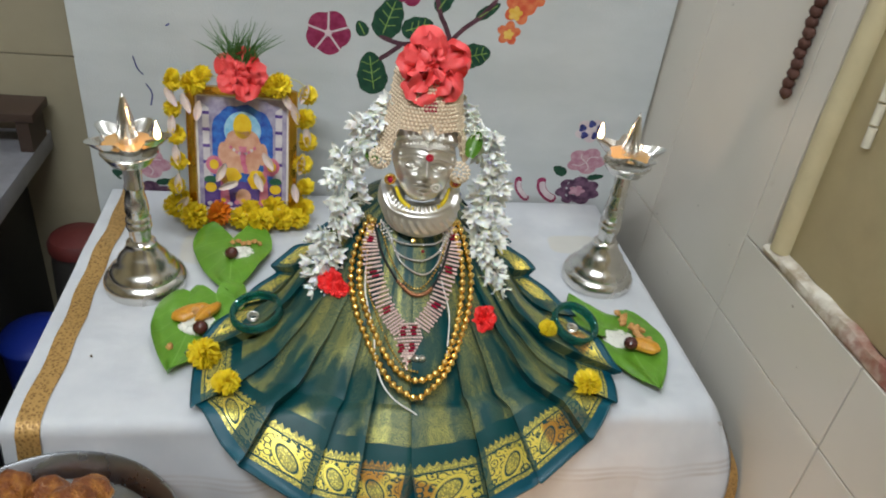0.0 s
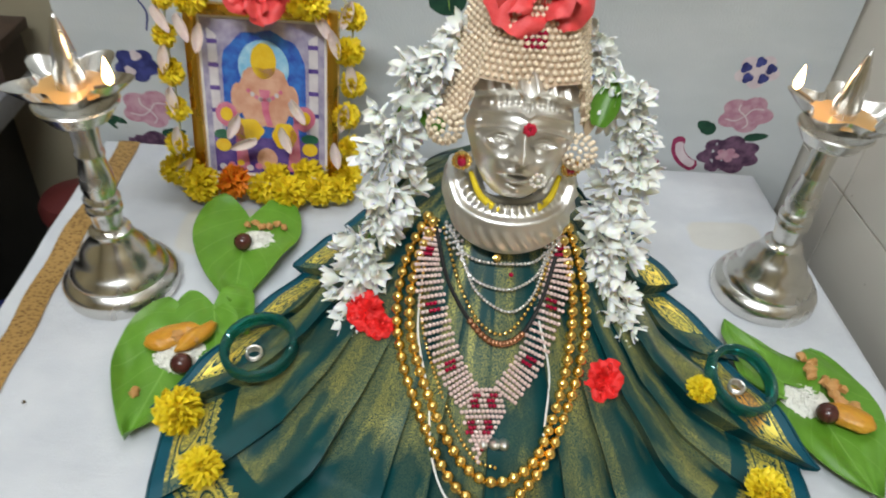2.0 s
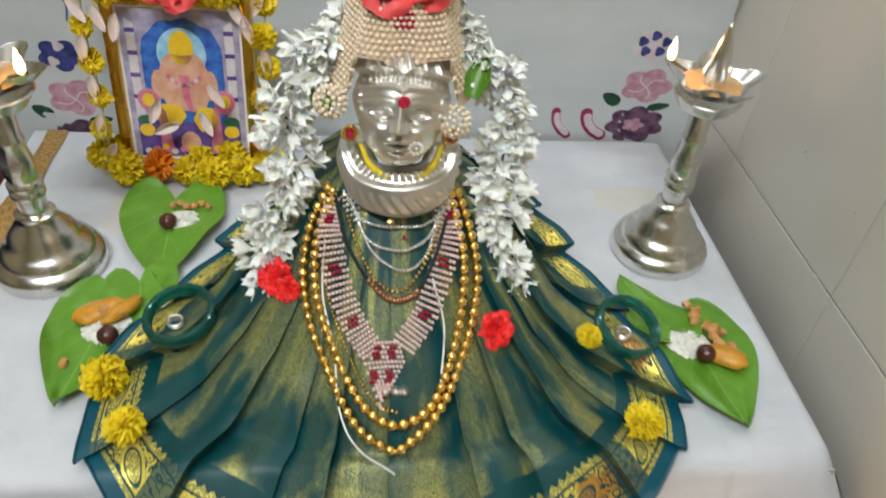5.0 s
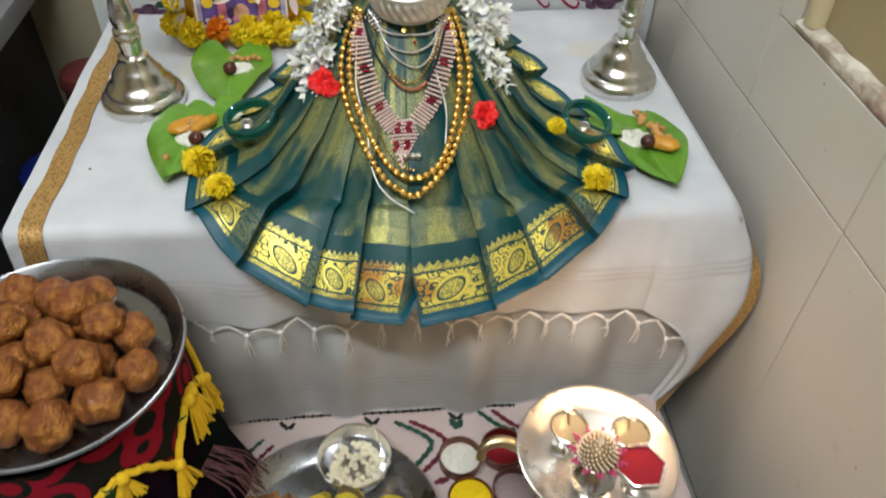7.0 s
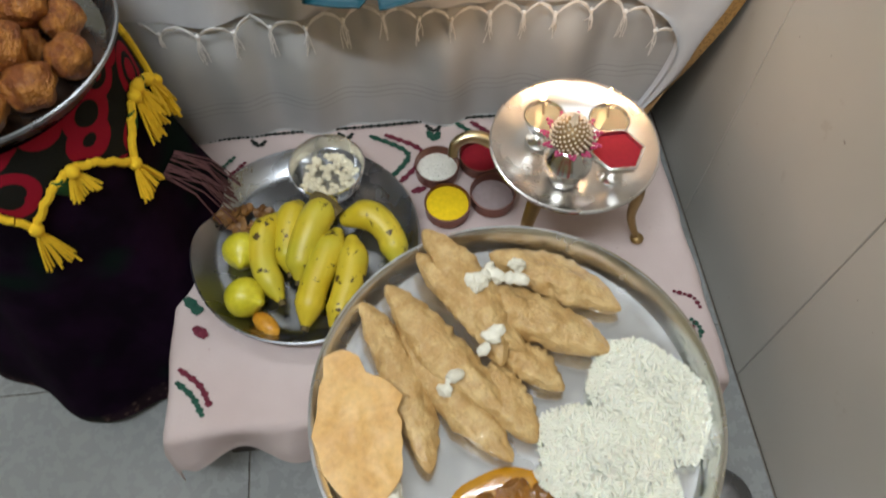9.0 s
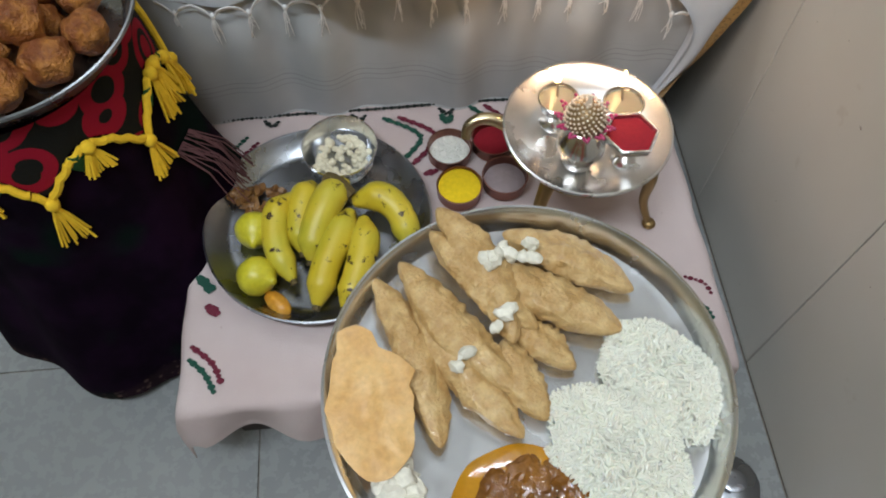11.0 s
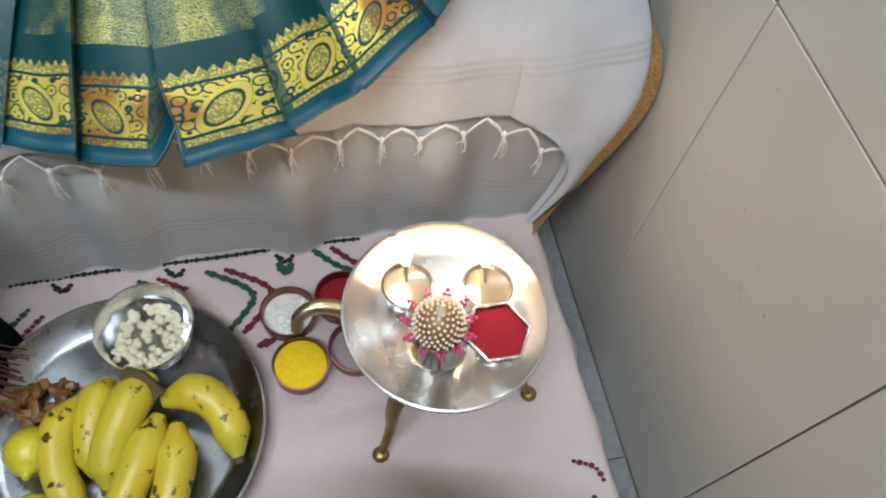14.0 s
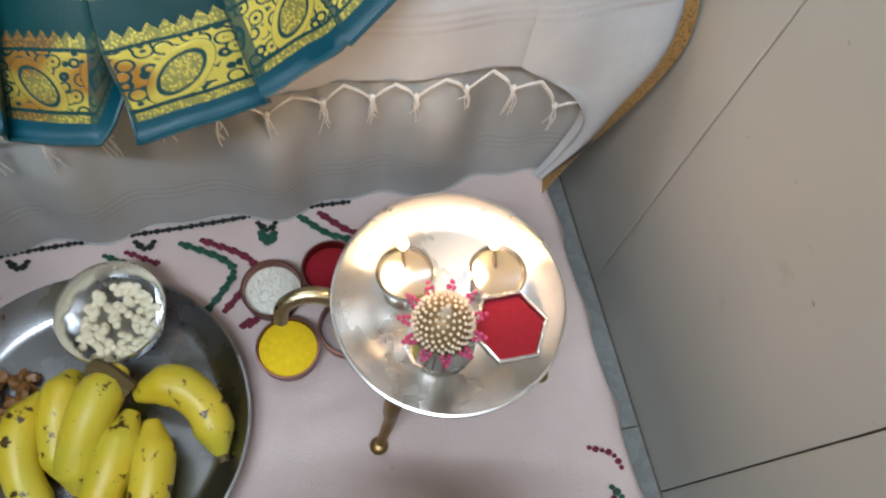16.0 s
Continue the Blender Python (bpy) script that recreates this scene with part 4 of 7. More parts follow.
# ---------------------------------------------------------------- jasmine garland round the head
GREEN_LEAF = skin("fresh_leaf", (0.07, 0.19, 0.012), (0.11, 0.26, 0.02), 0.42, 30, 0.15)
jas = thing("jasmine_garland", (0, 0, 0), "white jasmine garland hanging down both sides of the head", "garland")
random.seed(8)
for path, count in (([(0.088, 0.815, 0.868), (0.055, 0.800, 0.838), (0.034, 0.795, 0.795), (0.033, 0.790, 0.745), (0.016, 0.785, 0.690), (0.014, 0.778, 0.648), (0.018, 0.770, 0.632)], 128),
                    ([(0.168, 0.815, 0.865), (0.192, 0.805, 0.835), (0.212, 0.800, 0.795), (0.212, 0.795, 0.745), (0.212, 0.785, 0.700), (0.221, 0.775, 0.655), (0.230, 0.768, 0.618)], 132)):
    line = bez(path, count)
    part("string", tube(line, 0.0012, 6), GREEN_LEAF, jas)
    for i, p in enumerate(line):
        d = Vector((random.uniform(-1, 1), random.uniform(-1.1, 0.2), random.uniform(-0.9, 0.6))).normalized()
        s = random.uniform(0.0140, 0.0185)
        q = p + Vector((random.uniform(-0.012, 0.010), random.uniform(-0.004, 0.006), 0)) + d * 0.009
        piece("flower", JASMINE[i % 4], jas, Matrix.Translation(q) @ turn_to(d, random.random() * 6) @ Matrix.Diagonal((s, s, s, 1)))
for m in (pose(0.064, 0.775, 0.800, 40, 0, 20), pose(0.178, 0.775, 0.815, 60, 0, -30), pose(0.030, 0.80, 0.690, 70, 0, 150)):
    part("leaf", blade(0.034, 0.02, -0.2, 0.3, 4, 8, m=m), GREEN_LEAF, jas, "green leaf")

# ---------------------------------------------------------------- necklaces on the sari
def on_sari(x, y, lift):
    r = (Vector((x, y)) - SC).length
    return Vector((x, y, sari_height(r, y) + lift))


def strand(pts, n, lift):
    return [on_sari(p.x, p.y, lift) for p in bez([(a, b, 0) for a, b in pts], n)]


def bead_row(line, step, r):
    out, acc = [line[0]], 0.0
    for a, b in zip(line, line[1:]):
        acc += (b - a).length
        if acc >= step:
            out.append(b)
            acc = 0.0
    return out


chain = thing("gold_bead_necklace", (0, 0, 0), "long double string of shiny gold beads over the sari", "necklace")
outer = strand([(0.064, 0.785), (0.049, 0.769), (0.043, 0.741), (0.050, 0.709), (0.063, 0.683), (0.079, 0.653), (0.095, 0.634), (0.119, 0.624), (0.140, 0.633), (0.161, 0.655),
                (0.175, 0.682), (0.186, 0.708), (0.192, 0.740), (0.184, 0.767), (0.171, 0.785)], 900, 0.011)
inner = strand([(0.068, 0.780), (0.056, 0.760), (0.053, 0.735), (0.060, 0.710), (0.073, 0.685), (0.096, 0.651), (0.120, 0.639), (0.145, 0.648), (0.160, 0.668), (0.175, 0.706), (0.179, 0.745), (0.166, 0.780)], 900, 0.011)
GOLD_BALL = mesh_of(blob(bmesh.new(), (0, 0, 0), 1, 1, 1, 2), GOLD, "gold_ball")
for p in bead_row(outer, 0.0093, 0) + bead_row(inner, 0.0090, 0):
    piece("bead", GOLD_BALL, chain, Matrix.Translation(p) @ Matrix.Diagonal((0.0046, 0.0046, 0.0046, 1)))
for ln in (outer, inner):
    part("cord", tube([p - Vector((0, 0, 0.002)) for p in ln[::6]], 0.0016, 6), GOLD, chain, "fine gold cord")
fine = strand([(0.072, 0.780), (0.062, 0.755), (0.064, 0.725), (0.080, 0.690), (0.104, 0.655), (0.122, 0.648)], 400, 0.010)
beads("fine_chain", bead_row(fine, 0.0036, 0), 0.0017, GOLD, chain)

pearls = thing("pearl_necklace", (0, 0, 0), "wide pink pearl necklace with ruby squares meeting in a pendant", "necklace")
rose, red = [], []
for side in (((0.068, 0.776), (0.066, 0.757), (0.073, 0.730), (0.086, 0.704), (0.102, 0.686)), ((0.163, 0.776), (0.168, 0.757), (0.160, 0.732), (0.146, 0.706), (0.128, 0.688))):
    line = strand(side, 30, 0.010)
    for i, p in enumerate(line):
        t = (line[min(i + 1, 30)] - line[max(i - 1, 0)]).normalized()
        w = t.cross(Vector((0, -0.7, 0.7))).normalized()
        for k in range(-3, 4):
            q = p + w * 0.0031 * (k + 0.5 * (i % 2)) * (0.55 + 0.45 * smoothstep(0, 10, i))
            (red if (i % 9 in (4, 5) and abs(k) <= 1) else rose).append(q)
for i in range(16):
    y = 0.690 - 0.0026 * i
    for k in range(-5, 6):
        if abs(k) <= 5 - abs(i - 4) * 0.45:
            x = 0.113 + 0.0032 * (k + 0.5 * (i % 2)) - 0.0004 * i
            (red if (i % 5 in (1, 2, 3) and k % 4 in (1, 2)) else rose).append(on_sari(x, y, 0.011))
beads("pearl_band", rose, 0.00185, ROSE_PEARL, pearls)["kind"] = "stuff"
beads("ruby_inlay", red, 0.0020, RUBY, pearls, "ruby red beads")["kind"] = "stuff"
for bx in (0.112, 0.121, 0.128):
    p = on_sari(bx, 0.662, 0.010)
    part("bell", lathe([(0, 0.006), (0.002, 0.005), (0.0042, 0), (0.0046, -0.004), (0.003, -0.006), (0, -0.006)], 16, m=Matrix.Translation(p) @ pose(0, 0, 0, 50)), SILVER, pearls, "little silver bell")

GLASS_BEAD = simple("crystal_bead", (0.95, 0.96, 0.97), 0.10, 0.80, vary=0.1, bump=0)
crys = thing("crystal_necklace", (0, 0, 0), "glittering crystal choker with hanging loops", "necklace")
loops = [[(0.078, 0.776), (0.092, 0.757), (0.113, 0.750), (0.141, 0.752), (0.157, 0.762), (0.170, 0.776)],
         [(0.084, 0.768), (0.098, 0.745), (0.124, 0.738), (0.146, 0.746), (0.158, 0.762)],
         [(0.087, 0.762), (0.102, 0.738), (0.127, 0.728), (0.146, 0.738), (0.157, 0.762)]]
cpts = []
for lp in loops:
    cpts += bead_row(strand(lp, 500, 0.0095), 0.0030, 0)
for s, x0 in ((1, 0.078), (-1, 0.166)):
    for i in range(5):
        for k in range(4):
            cpts.append(on_sari(x0 + s * 0.003 * i, 0.776 - 0.0034 * i - 0.003 * k, 0.011))
beads("crystal_band", cpts, 0.0018, GLASS_BEAD, crys)
beads("red_stone", [on_sari(0.128, 0.7445, 0.011)], 0.0022, RUBY, crys)
part("pendant", lathe([(0, 0.004), (0.003, 0.003), (0.0022, -0.003), (0, -0.009)], 12, m=Matrix.Translation(on_sari(0.116, 0.751, 0.012)) @ pose(0, 0, 0, 45)), GOLD, crys, "gold drop")

dark = thing("black_bead_necklace", (0, 0, 0), "black cord necklace with brown and gold beads", "necklace")
dl = strand([(0.070, 0.778), (0.079, 0.750), (0.095, 0.728), (0.116, 0.714), (0.136, 0.717), (0.152, 0.735), (0.164, 0.762)], 300, 0.009)
part("cord", tube(dl[::4], 0.0016, 6), simple("black_cord", (0.01, 0.01, 0.01), 0.7), dark)
beads("copper_chain", [p for i, p in enumerate(dl[110:210:7])], 0.0032, simple("copper_bead", (0.45, 0.22, 0.12), 0.25, 0.8), dark)
beads("gold_chain", bead_row(strand([(0.076, 0.774), (0.090, 0.742), (0.108, 0.722), (0.128, 0.719), (0.148, 0.738), (0.162, 0.768)], 400, 0.009), 0.004, 0), 0.0018, GOLD, dark)

thread = thing("white_thread", (0, 0, 0), "loose white cotton thread lying over the sari", "thread")
for tp in ([(0.062, 0.760), (0.060, 0.725), (0.070, 0.690), (0.074, 0.655), (0.088, 0.628), (0.120, 0.612)], [(0.152, 0.727), (0.162, 0.702), (0.159, 0.670)]):
    part("strand", tube(strand(tp, 60, 0.0095), 0.0009, 5), simple("cotton_thread", (0.8, 0.8, 0.78), 0.8), thread)

# flowers laid on the sari
for i, (x, y, s, d) in enumerate([(0.018, 0.752, 0.017, (-0.3, -0.6, 0.8)), (0.030, 0.738, 0.012, (-0.3, -0.7, 0.7)), (0.210, 0.712, 0.0175, (0.2, -0.7, 0.8))]):
    loose_flower("red_flower", RED_BLOOM, on_sari(x, y, 0.010), s, d, "small bright red flower laid on the sari", group="red flowers on the sari", spin=i)
for i, (x, y, s) in enumerate([(-0.100, 0.657, 0.0165), (0.338, 0.650, 0.0175), (0.305, 0.736, 0.0125)]):
    loose_flower("yellow_chrysanthemum", MUM[i % 3], on_sari(x, y, 0.013 if i < 2 else 0.018), s, (0, -0.35, 1), "yellow chrysanthemum head laid on the sari", group="yellow flowers on the sari", spin=i * 2, squash=0.8)

# glass bangles
n = Nodes("teal_glass")
TEAL_GLASS = n.done((0.012, 0.20, 0.17), 0.04, 0.0, Transmission_Weight=0.75, IOR=1.45, Coat_Weight=0.4)
for (x, y, z), rx, ry in (((-0.073, 0.764, 0.592), 8, -8), ((0.349, 0.752, 0.584), 16, 12)):
    o = thing("glass_bangle", (x, y, z), "teal glass bangle ring lying on the sari border", "bangle", "pair of glass bangles")
    o.matrix_world = pose(x, y, z, rx, ry, 0)
    bm = bmesh.new()
    for dz in (-0.0035, 0.0035):
        tube([(0.030 * math.cos(k * 0.1309), 0.030 * math.sin(k * 0.1309), dz) for k in range(48)], 0.0036, 8, bm, closed=True)
    part("ring", bm, TEAL_GLASS, o)
    c = thing("toe_ring", (x - 0.004, y - 0.004, z - 0.008), "small coiled silver ring inside the bangle", "ring")
    part("coil", tube([(0.0065 * math.cos(k * 0.4), 0.0065 * math.sin(k * 0.4), 0.0012 * k * 0.4 / 6.28 * 2) for k in range(40)], 0.0013, 6), SILVER, c)

# ---------------------------------------------------------------- framed picture with its garland
pic = thing("picture_frame", (-0.1165, 1.066, 0.548), "gold framed devotional picture leaning on the sheet", "picture frame")
pic.matrix_world = pose(-0.1165, 1.066, 0.548, -10, 0, -1.5)
FW, FH, RAIL = 0.0835, 0.212, 0.0135
GOLD_FRAME = metal_mat("gilt_moulding", (0.72, 0.42, 0.06), 0.26)


def print_mat(name, a, b):
    n = Nodes(name)
    col = n.mix(n.ramp(n.noise(70, 4), (0.35, 0.0), (0.65, 1.0)), a, b)
    return n.done(col, 0.18, 0.0, Coat_Weight=0.4)


def rail(x0, x1, z0, z1):
    bm = box(x0, x1, -0.010, 0.006, z0, z1, 0.005)
    return bm


part("rail", rail(-FW, -FW + RAIL, 0, FH), GOLD_FRAME, pic)
part("rail", rail(FW - RAIL, FW, 0, FH), GOLD_FRAME, pic)
part("rail", rail(-FW + RAIL, FW - RAIL, FH - RAIL, FH), GOLD_FRAME, pic)
part("rail", rail(-FW + RAIL, FW - RAIL, 0, RAIL), GOLD_FRAME, pic)
iw, z0, z1 = FW - RAIL, RAIL, FH - RAIL
part("mount", box(-iw, iw, -0.002, 0.004, z0, z1), simple("white_mount", (0.75, 0.73, 0.72), 0.3), pic, "white card mount")


def flat_shape(name, outline, layer, material, label=""):
    """A flat printed shape: an outline in the picture's plane."""
    bm = bmesh.new()
    y = -0.0022 - 0.00035 * layer
    vs = [bm.verts.new((x, y, z)) for x, z in outline]
    f = bm.faces.new(vs)
    ex = bmesh.ops.extrude_face_region(bm, geom=[f])
    bmesh.ops.translate(bm, verts=[g for g in ex["geom"] if isinstance(g, bmesh.types.BMVert)], vec=(0, 0.0003, 0))
    part(name, bm, material, pic, label, smooth=False)


def oval(cx, cz, rx, rz, n=28, k=0.0, lobes=6):
    return [(cx + rx * (1 + k * math.cos(lobes * t)) * math.cos(t), cz + rz * (1 + k * math.cos(lobes * t)) * math.sin(t)) for t in (2 * math.pi * i / n for i in range(n))]


P_LAV = print_mat("print_lavender", (0.30, 0.27, 0.42), (0.50, 0.46, 0.58))
P_BLUE = print_mat("print_blue", (0.03, 0.06, 0.35), (0.05, 0.20, 0.62))
P_HALO = print_mat("print_pale_blue", (0.20, 0.50, 0.75), (0.45, 0.70, 0.85))
P_SALMON = print_mat("print_salmon", (0.62, 0.30, 0.20), (0.75, 0.45, 0.32))
P_YEL = print_mat("print_yellow", (0.80, 0.48, 0.02), (0.88, 0.62, 0.05))
P_PINK = print_mat("print_pink", (0.60, 0.13, 0.24), (0.70, 0.26, 0.36))
P_PURPLE = print_mat("print_purple", (0.07, 0.04, 0.22), (0.16, 0.10, 0.34))
flat_shape("print", [(-iw + 0.003, z0 + 0.003), (iw - 0.003, z0 + 0.003), (iw - 0.003, z1 - 0.003), (-iw + 0.003, z1 - 0.003)], 0, P_LAV, "lavender printed ground")
flat_shape("arch", [(-0.046, 0.05), (0.046, 0.05), (0.046, 0.145)] + [(0.046 * math.cos(t), 0.145 + 0.040 * math.sin(t) + 0.002 * math.cos(9 * t)) for t in (math.pi * i / 18 for i in range(1, 18))] + [(-0.046, 0.145)], 1, P_BLUE, "deep blue arch")
flat_shape("base_band", [(-0.060, 0.018), (0.060, 0.018), (0.060, 0.062), (-0.060, 0.062)], 2, P_PURPLE, "purple band")
flat_shape("disc", oval(0.0, 0.145, 0.028, 0.030), 2, P_HALO, "pale blue disc")
flat_shape("shape", oval(0.0, 0.152, 0.014, 0.020), 3, P_YEL)
flat_shape("shape", oval(0.0, 0.110, 0.034, 0.036, k=0.08), 3, P_SALMON)
flat_shape("shape", oval(-0.043, 0.085, 0.010, 0.012), 3, P_PINK)
flat_shape("shape", oval(0.043, 0.085, 0.010, 0.012), 3, P_PINK)
flat_shape("shape", oval(-0.021, 0.071, 0.018, 0.014, k=0.06), 4, P_YEL)
flat_shape("shape", oval(0.021, 0.066, 0.014, 0.016, k=0.06), 4, P_YEL)
flat_shape("shape", [(-0.036, 0.022), (-0.020, 0.022), (-0.026, 0.075), (-0.034, 0.09)], 4, P_PINK)
flat_shape("shape", [(0.024, 0.022), (0.040, 0.022), (0.036, 0.09), (0.028, 0.075)], 4, P_PINK)
flat_shape("shape", oval(0.0, 0.036, 0.012, 0.014), 4, P_SALMON)
P_PALE = print_mat("print_pale", (0.62, 0.58, 0.62), (0.74, 0.70, 0.72))
P_GREEN = print_mat("print_green", (0.02, 0.10, 0.06), (0.05, 0.18, 0.10))
for sx in (-1, 1):
    flat_shape("pillar", [(sx * 0.050, 0.064), (sx * 0.060, 0.064), (sx * 0.060, 0.185), (sx * 0.050, 0.178)][::sx], 2, P_PALE, "pale printed pillar")
    for j in range(4):
        flat_shape("pillar_ring", [(sx * 0.0495, 0.090 + 0.026 * j), (sx * 0.0605, 0.090 + 0.026 * j), (sx * 0.0605, 0.095 + 0.026 * j), (sx * 0.0495, 0.095 + 0.026 * j)][::sx], 3, P_PURPLE)
    flat_shape("roundel", oval(sx * 0.044, 0.089, 0.0125, 0.014), 4, P_PINK, "printed roundel")
    flat_shape("roundel", oval(sx * 0.044, 0.089, 0.007, 0.008), 5, P_YEL)
    flat_shape("cushion", oval(sx * 0.050, 0.064, 0.010, 0.006), 4, P_GREEN)
    flat_shape("cushion", oval(sx * 0.050, 0.051, 0.009, 0.008), 4, P_YEL)
    flat_shape("shape", oval(sx * 0.030, 0.108, 0.008, 0.018), 4, P_SALMON)
for j in range(9):
    flat_shape("printed_bead", oval(-0.018 + 0.0045 * j, 0.118 - 0.010 * math.sin(math.pi * j / 8), 0.0024, 0.0026, 12), 5, P_PALE if j % 2 else P_PINK)
for j in range(11):
    flat_shape("printed_flower", oval(-0.052 + 0.0104 * j, 0.024 + 0.003 * (j % 3), 0.0042, 0.0038, 12), 5, (P_PALE, P_PINK, P_YEL)[j % 3])
flat_shape("shape", [(-0.006, 0.120), (0.006, 0.120), (0.004, 0.095), (0.008, 0.078), (0.002, 0.076), (-0.003, 0.092)], 5, P_PINK)

gar = thing("flower_garland", (-0.1165, 1.056, 0.545), "yellow chrysanthemum and pale petal garland round the frame", "garland")
random.seed(31)
ring = []
for i in range(6):
    ring += [(-0.093, 0.020 + 0.040 * i), (0.094, 0.030 + 0.036 * i)]
for i, (x, z) in enumerate(ring):
    s = random.uniform(0.0135, 0.017)
    y = 0.012 + 0.17 * z * 1.0 - 0.012
    piece("chrysanthemum", MUM[i % 3], gar, Matrix.Translation((x + random.uniform(-0.004, 0.004), y, z)) @ turn_to((0.35 * (1 if x > 0 else -1), -1, 0.2), i) @ Matrix.Diagonal((s, s, s, 1)))
low = [(-0.104, 0.004, 0.018), (-0.072, -0.010, 0.0215), (-0.088, 0.022, 0.016), (-0.004, -0.010, 0.018), (0.030, -0.018, 0.0205), (0.062, -0.008, 0.020), (0.086, -0.004, 0.018), (0.048, 0.012, 0.017), (0.082, 0.022, 0.0165), (0.012, 0.004, 0.015)]
for i, (x, dy, s) in enumerate(low):
    piece("chrysanthemum", MUM[(i + 1) % 3], gar, Matrix.Translation((x, dy, s * 0.75 + (0.012 if dy > 0 else 0))) @ turn_to((0.1, -1, 0.7), i * 2) @ Matrix.Diagonal((s, s, s, 1)))
for i, (x, z, s) in enumerate([(-0.066, 0.222, 0.018), (-0.052, 0.236, 0.013), (0.058, 0.225, 0.019), (0.044, 0.222, 0.014), (-0.095, 0.232, 0.010)]):
    piece("chrysanthemum", MUM[i % 3], gar, Matrix.Translation((x, 0.030, z)) @ turn_to((0.0, -1, 0.3), i * 2) @ Matrix.Diagonal((s, s, s, 1)))
piece("marigold", MARIGOLD, gar, Matrix.Translation((-0.034, -0.008, 0.020)) @ turn_to((0, -1, 0.6)) @ Matrix.Diagonal((0.020, 0.020, 0.020, 1)))
me = mesh_of(blade(0.030, 0.0125, 0.1, 0.6, 4, 8), PALE_PETAL, "pale_petal")
for i, (x, z, a) in enumerate([(-0.082, 0.208, 160), (-0.098, 0.175, 185), (-0.096, 0.13, 175), (-0.094, 0.085, 180), (-0.082, 0.048, 220), (-0.052, 0.030, 260), (0.078, 0.20, 165), (0.098, 0.165, 175), (0.093, 0.12, 190),
                               (0.080, 0.075, 170), (0.054, 0.035, 125), (0.008, 0.024, 270), (-0.058, 0.20, 190), (0.064, 0.215, 150), (-0.105, 0.215, 150), (0.099, 0.23, 200), (-0.024, 0.105, 205), (0.022, 0.092, 160), (-0.006, 0.078, 250), (0.034, 0.125, 150)]):
    y = 0.17 * z - 0.014 - (0.004 if abs(x) < 0.06 else 0.0)
    piece("pale_petal", me, gar, Matrix.Translation((x, y, z)) @ Matrix.Rotation(radians(a), 4, "Y") @ Matrix.Rotation(radians(90), 4, "X"))
part("string", tube(bez([(-0.094, 0.0, 0.01), (-0.095, 0.016, 0.11), (-0.09, 0.034, 0.225), (0, 0.036, 0.225), (0.092, 0.034, 0.225), (0.094, 0.016, 0.11), (0.092, 0.0, 0.01), (0, -0.012, 0.006), (-0.094, 0.0, 0.01)], 80), 0.0012, 5),
     simple("garland_string", (0.5, 0.5, 0.3), 0.8), gar)
loose_flower("hibiscus_flower", BIG_BLOOM, (-0.116, 1.086, 0.783), 0.042, (0.05, -1, 0.45), "ruffled coral-red hibiscus on the picture frame", spin=2.0)

# tuft of green grass blades behind the flower
GRASS = skin("grass_blade", (0.05, 0.14, 0.03), (0.09, 0.22, 0.05), 0.5, 40, 0.1)
random.seed(5)
bm = bmesh.new()
for i in range(90):
    a = random.uniform(-0.9, 0.9)
    L = random.uniform(0.04, 0.085)
    b = Vector((random.uniform(-0.014, 0.014), random.uniform(-0.004, 0.008), 0))
    tip = b + Vector((L * math.sin(a), random.uniform(-0.02, 0.01), L * math.cos(a) * 0.95))
    tube([b, b.lerp(tip, 0.5) + Vector((0, 0, 0.006)), tip], 0.0011, 4, bm, lambda f: 1.15 - f)
tuft = part("grass_tuft", bm, GRASS)
tuft.location = (-0.118, 1.088, 0.790)
tagged(tuft, "tuft of fine green grass blades above the frame", "grass", kind="")

# ---------------------------------------------------------------- betel leaves and offerings on the table
n = Nodes("betel_leaf")
uv = n.split(n.at("UV"))
s = n.math("ABSOLUTE", n.math("SUBTRACT", uv[0], 0.5))
vein = n.ramp(n.math("ABSOLUTE", n.math("SUBTRACT", n.math("FRACT", n.math("MULTIPLY", n.math("SUBTRACT", uv[1], n.math("MULTIPLY", s, 0.7)), 6.0)), 0.5)), (0.0, 1.0), (0.05, 0.0))
mid = n.ramp(s, (0.0, 1.0), (0.018, 0.0))
v = n.math("MAXIMUM", n.math("MULTIPLY", vein, 0.45), mid)
col = n.mix(n.ramp(n.noise(24, 4), (0.3, 0.0), (0.7, 1.0)), (0.085, 0.225, 0.014), (0.13, 0.31, 0.03))
col = n.mix(v, col, (0.19, 0.37, 0.07))
n.bump(n.math("ADD", v, n.noise(120, 3)), 0.25, 0.0012)
BETEL = n.done(col, 0.33)


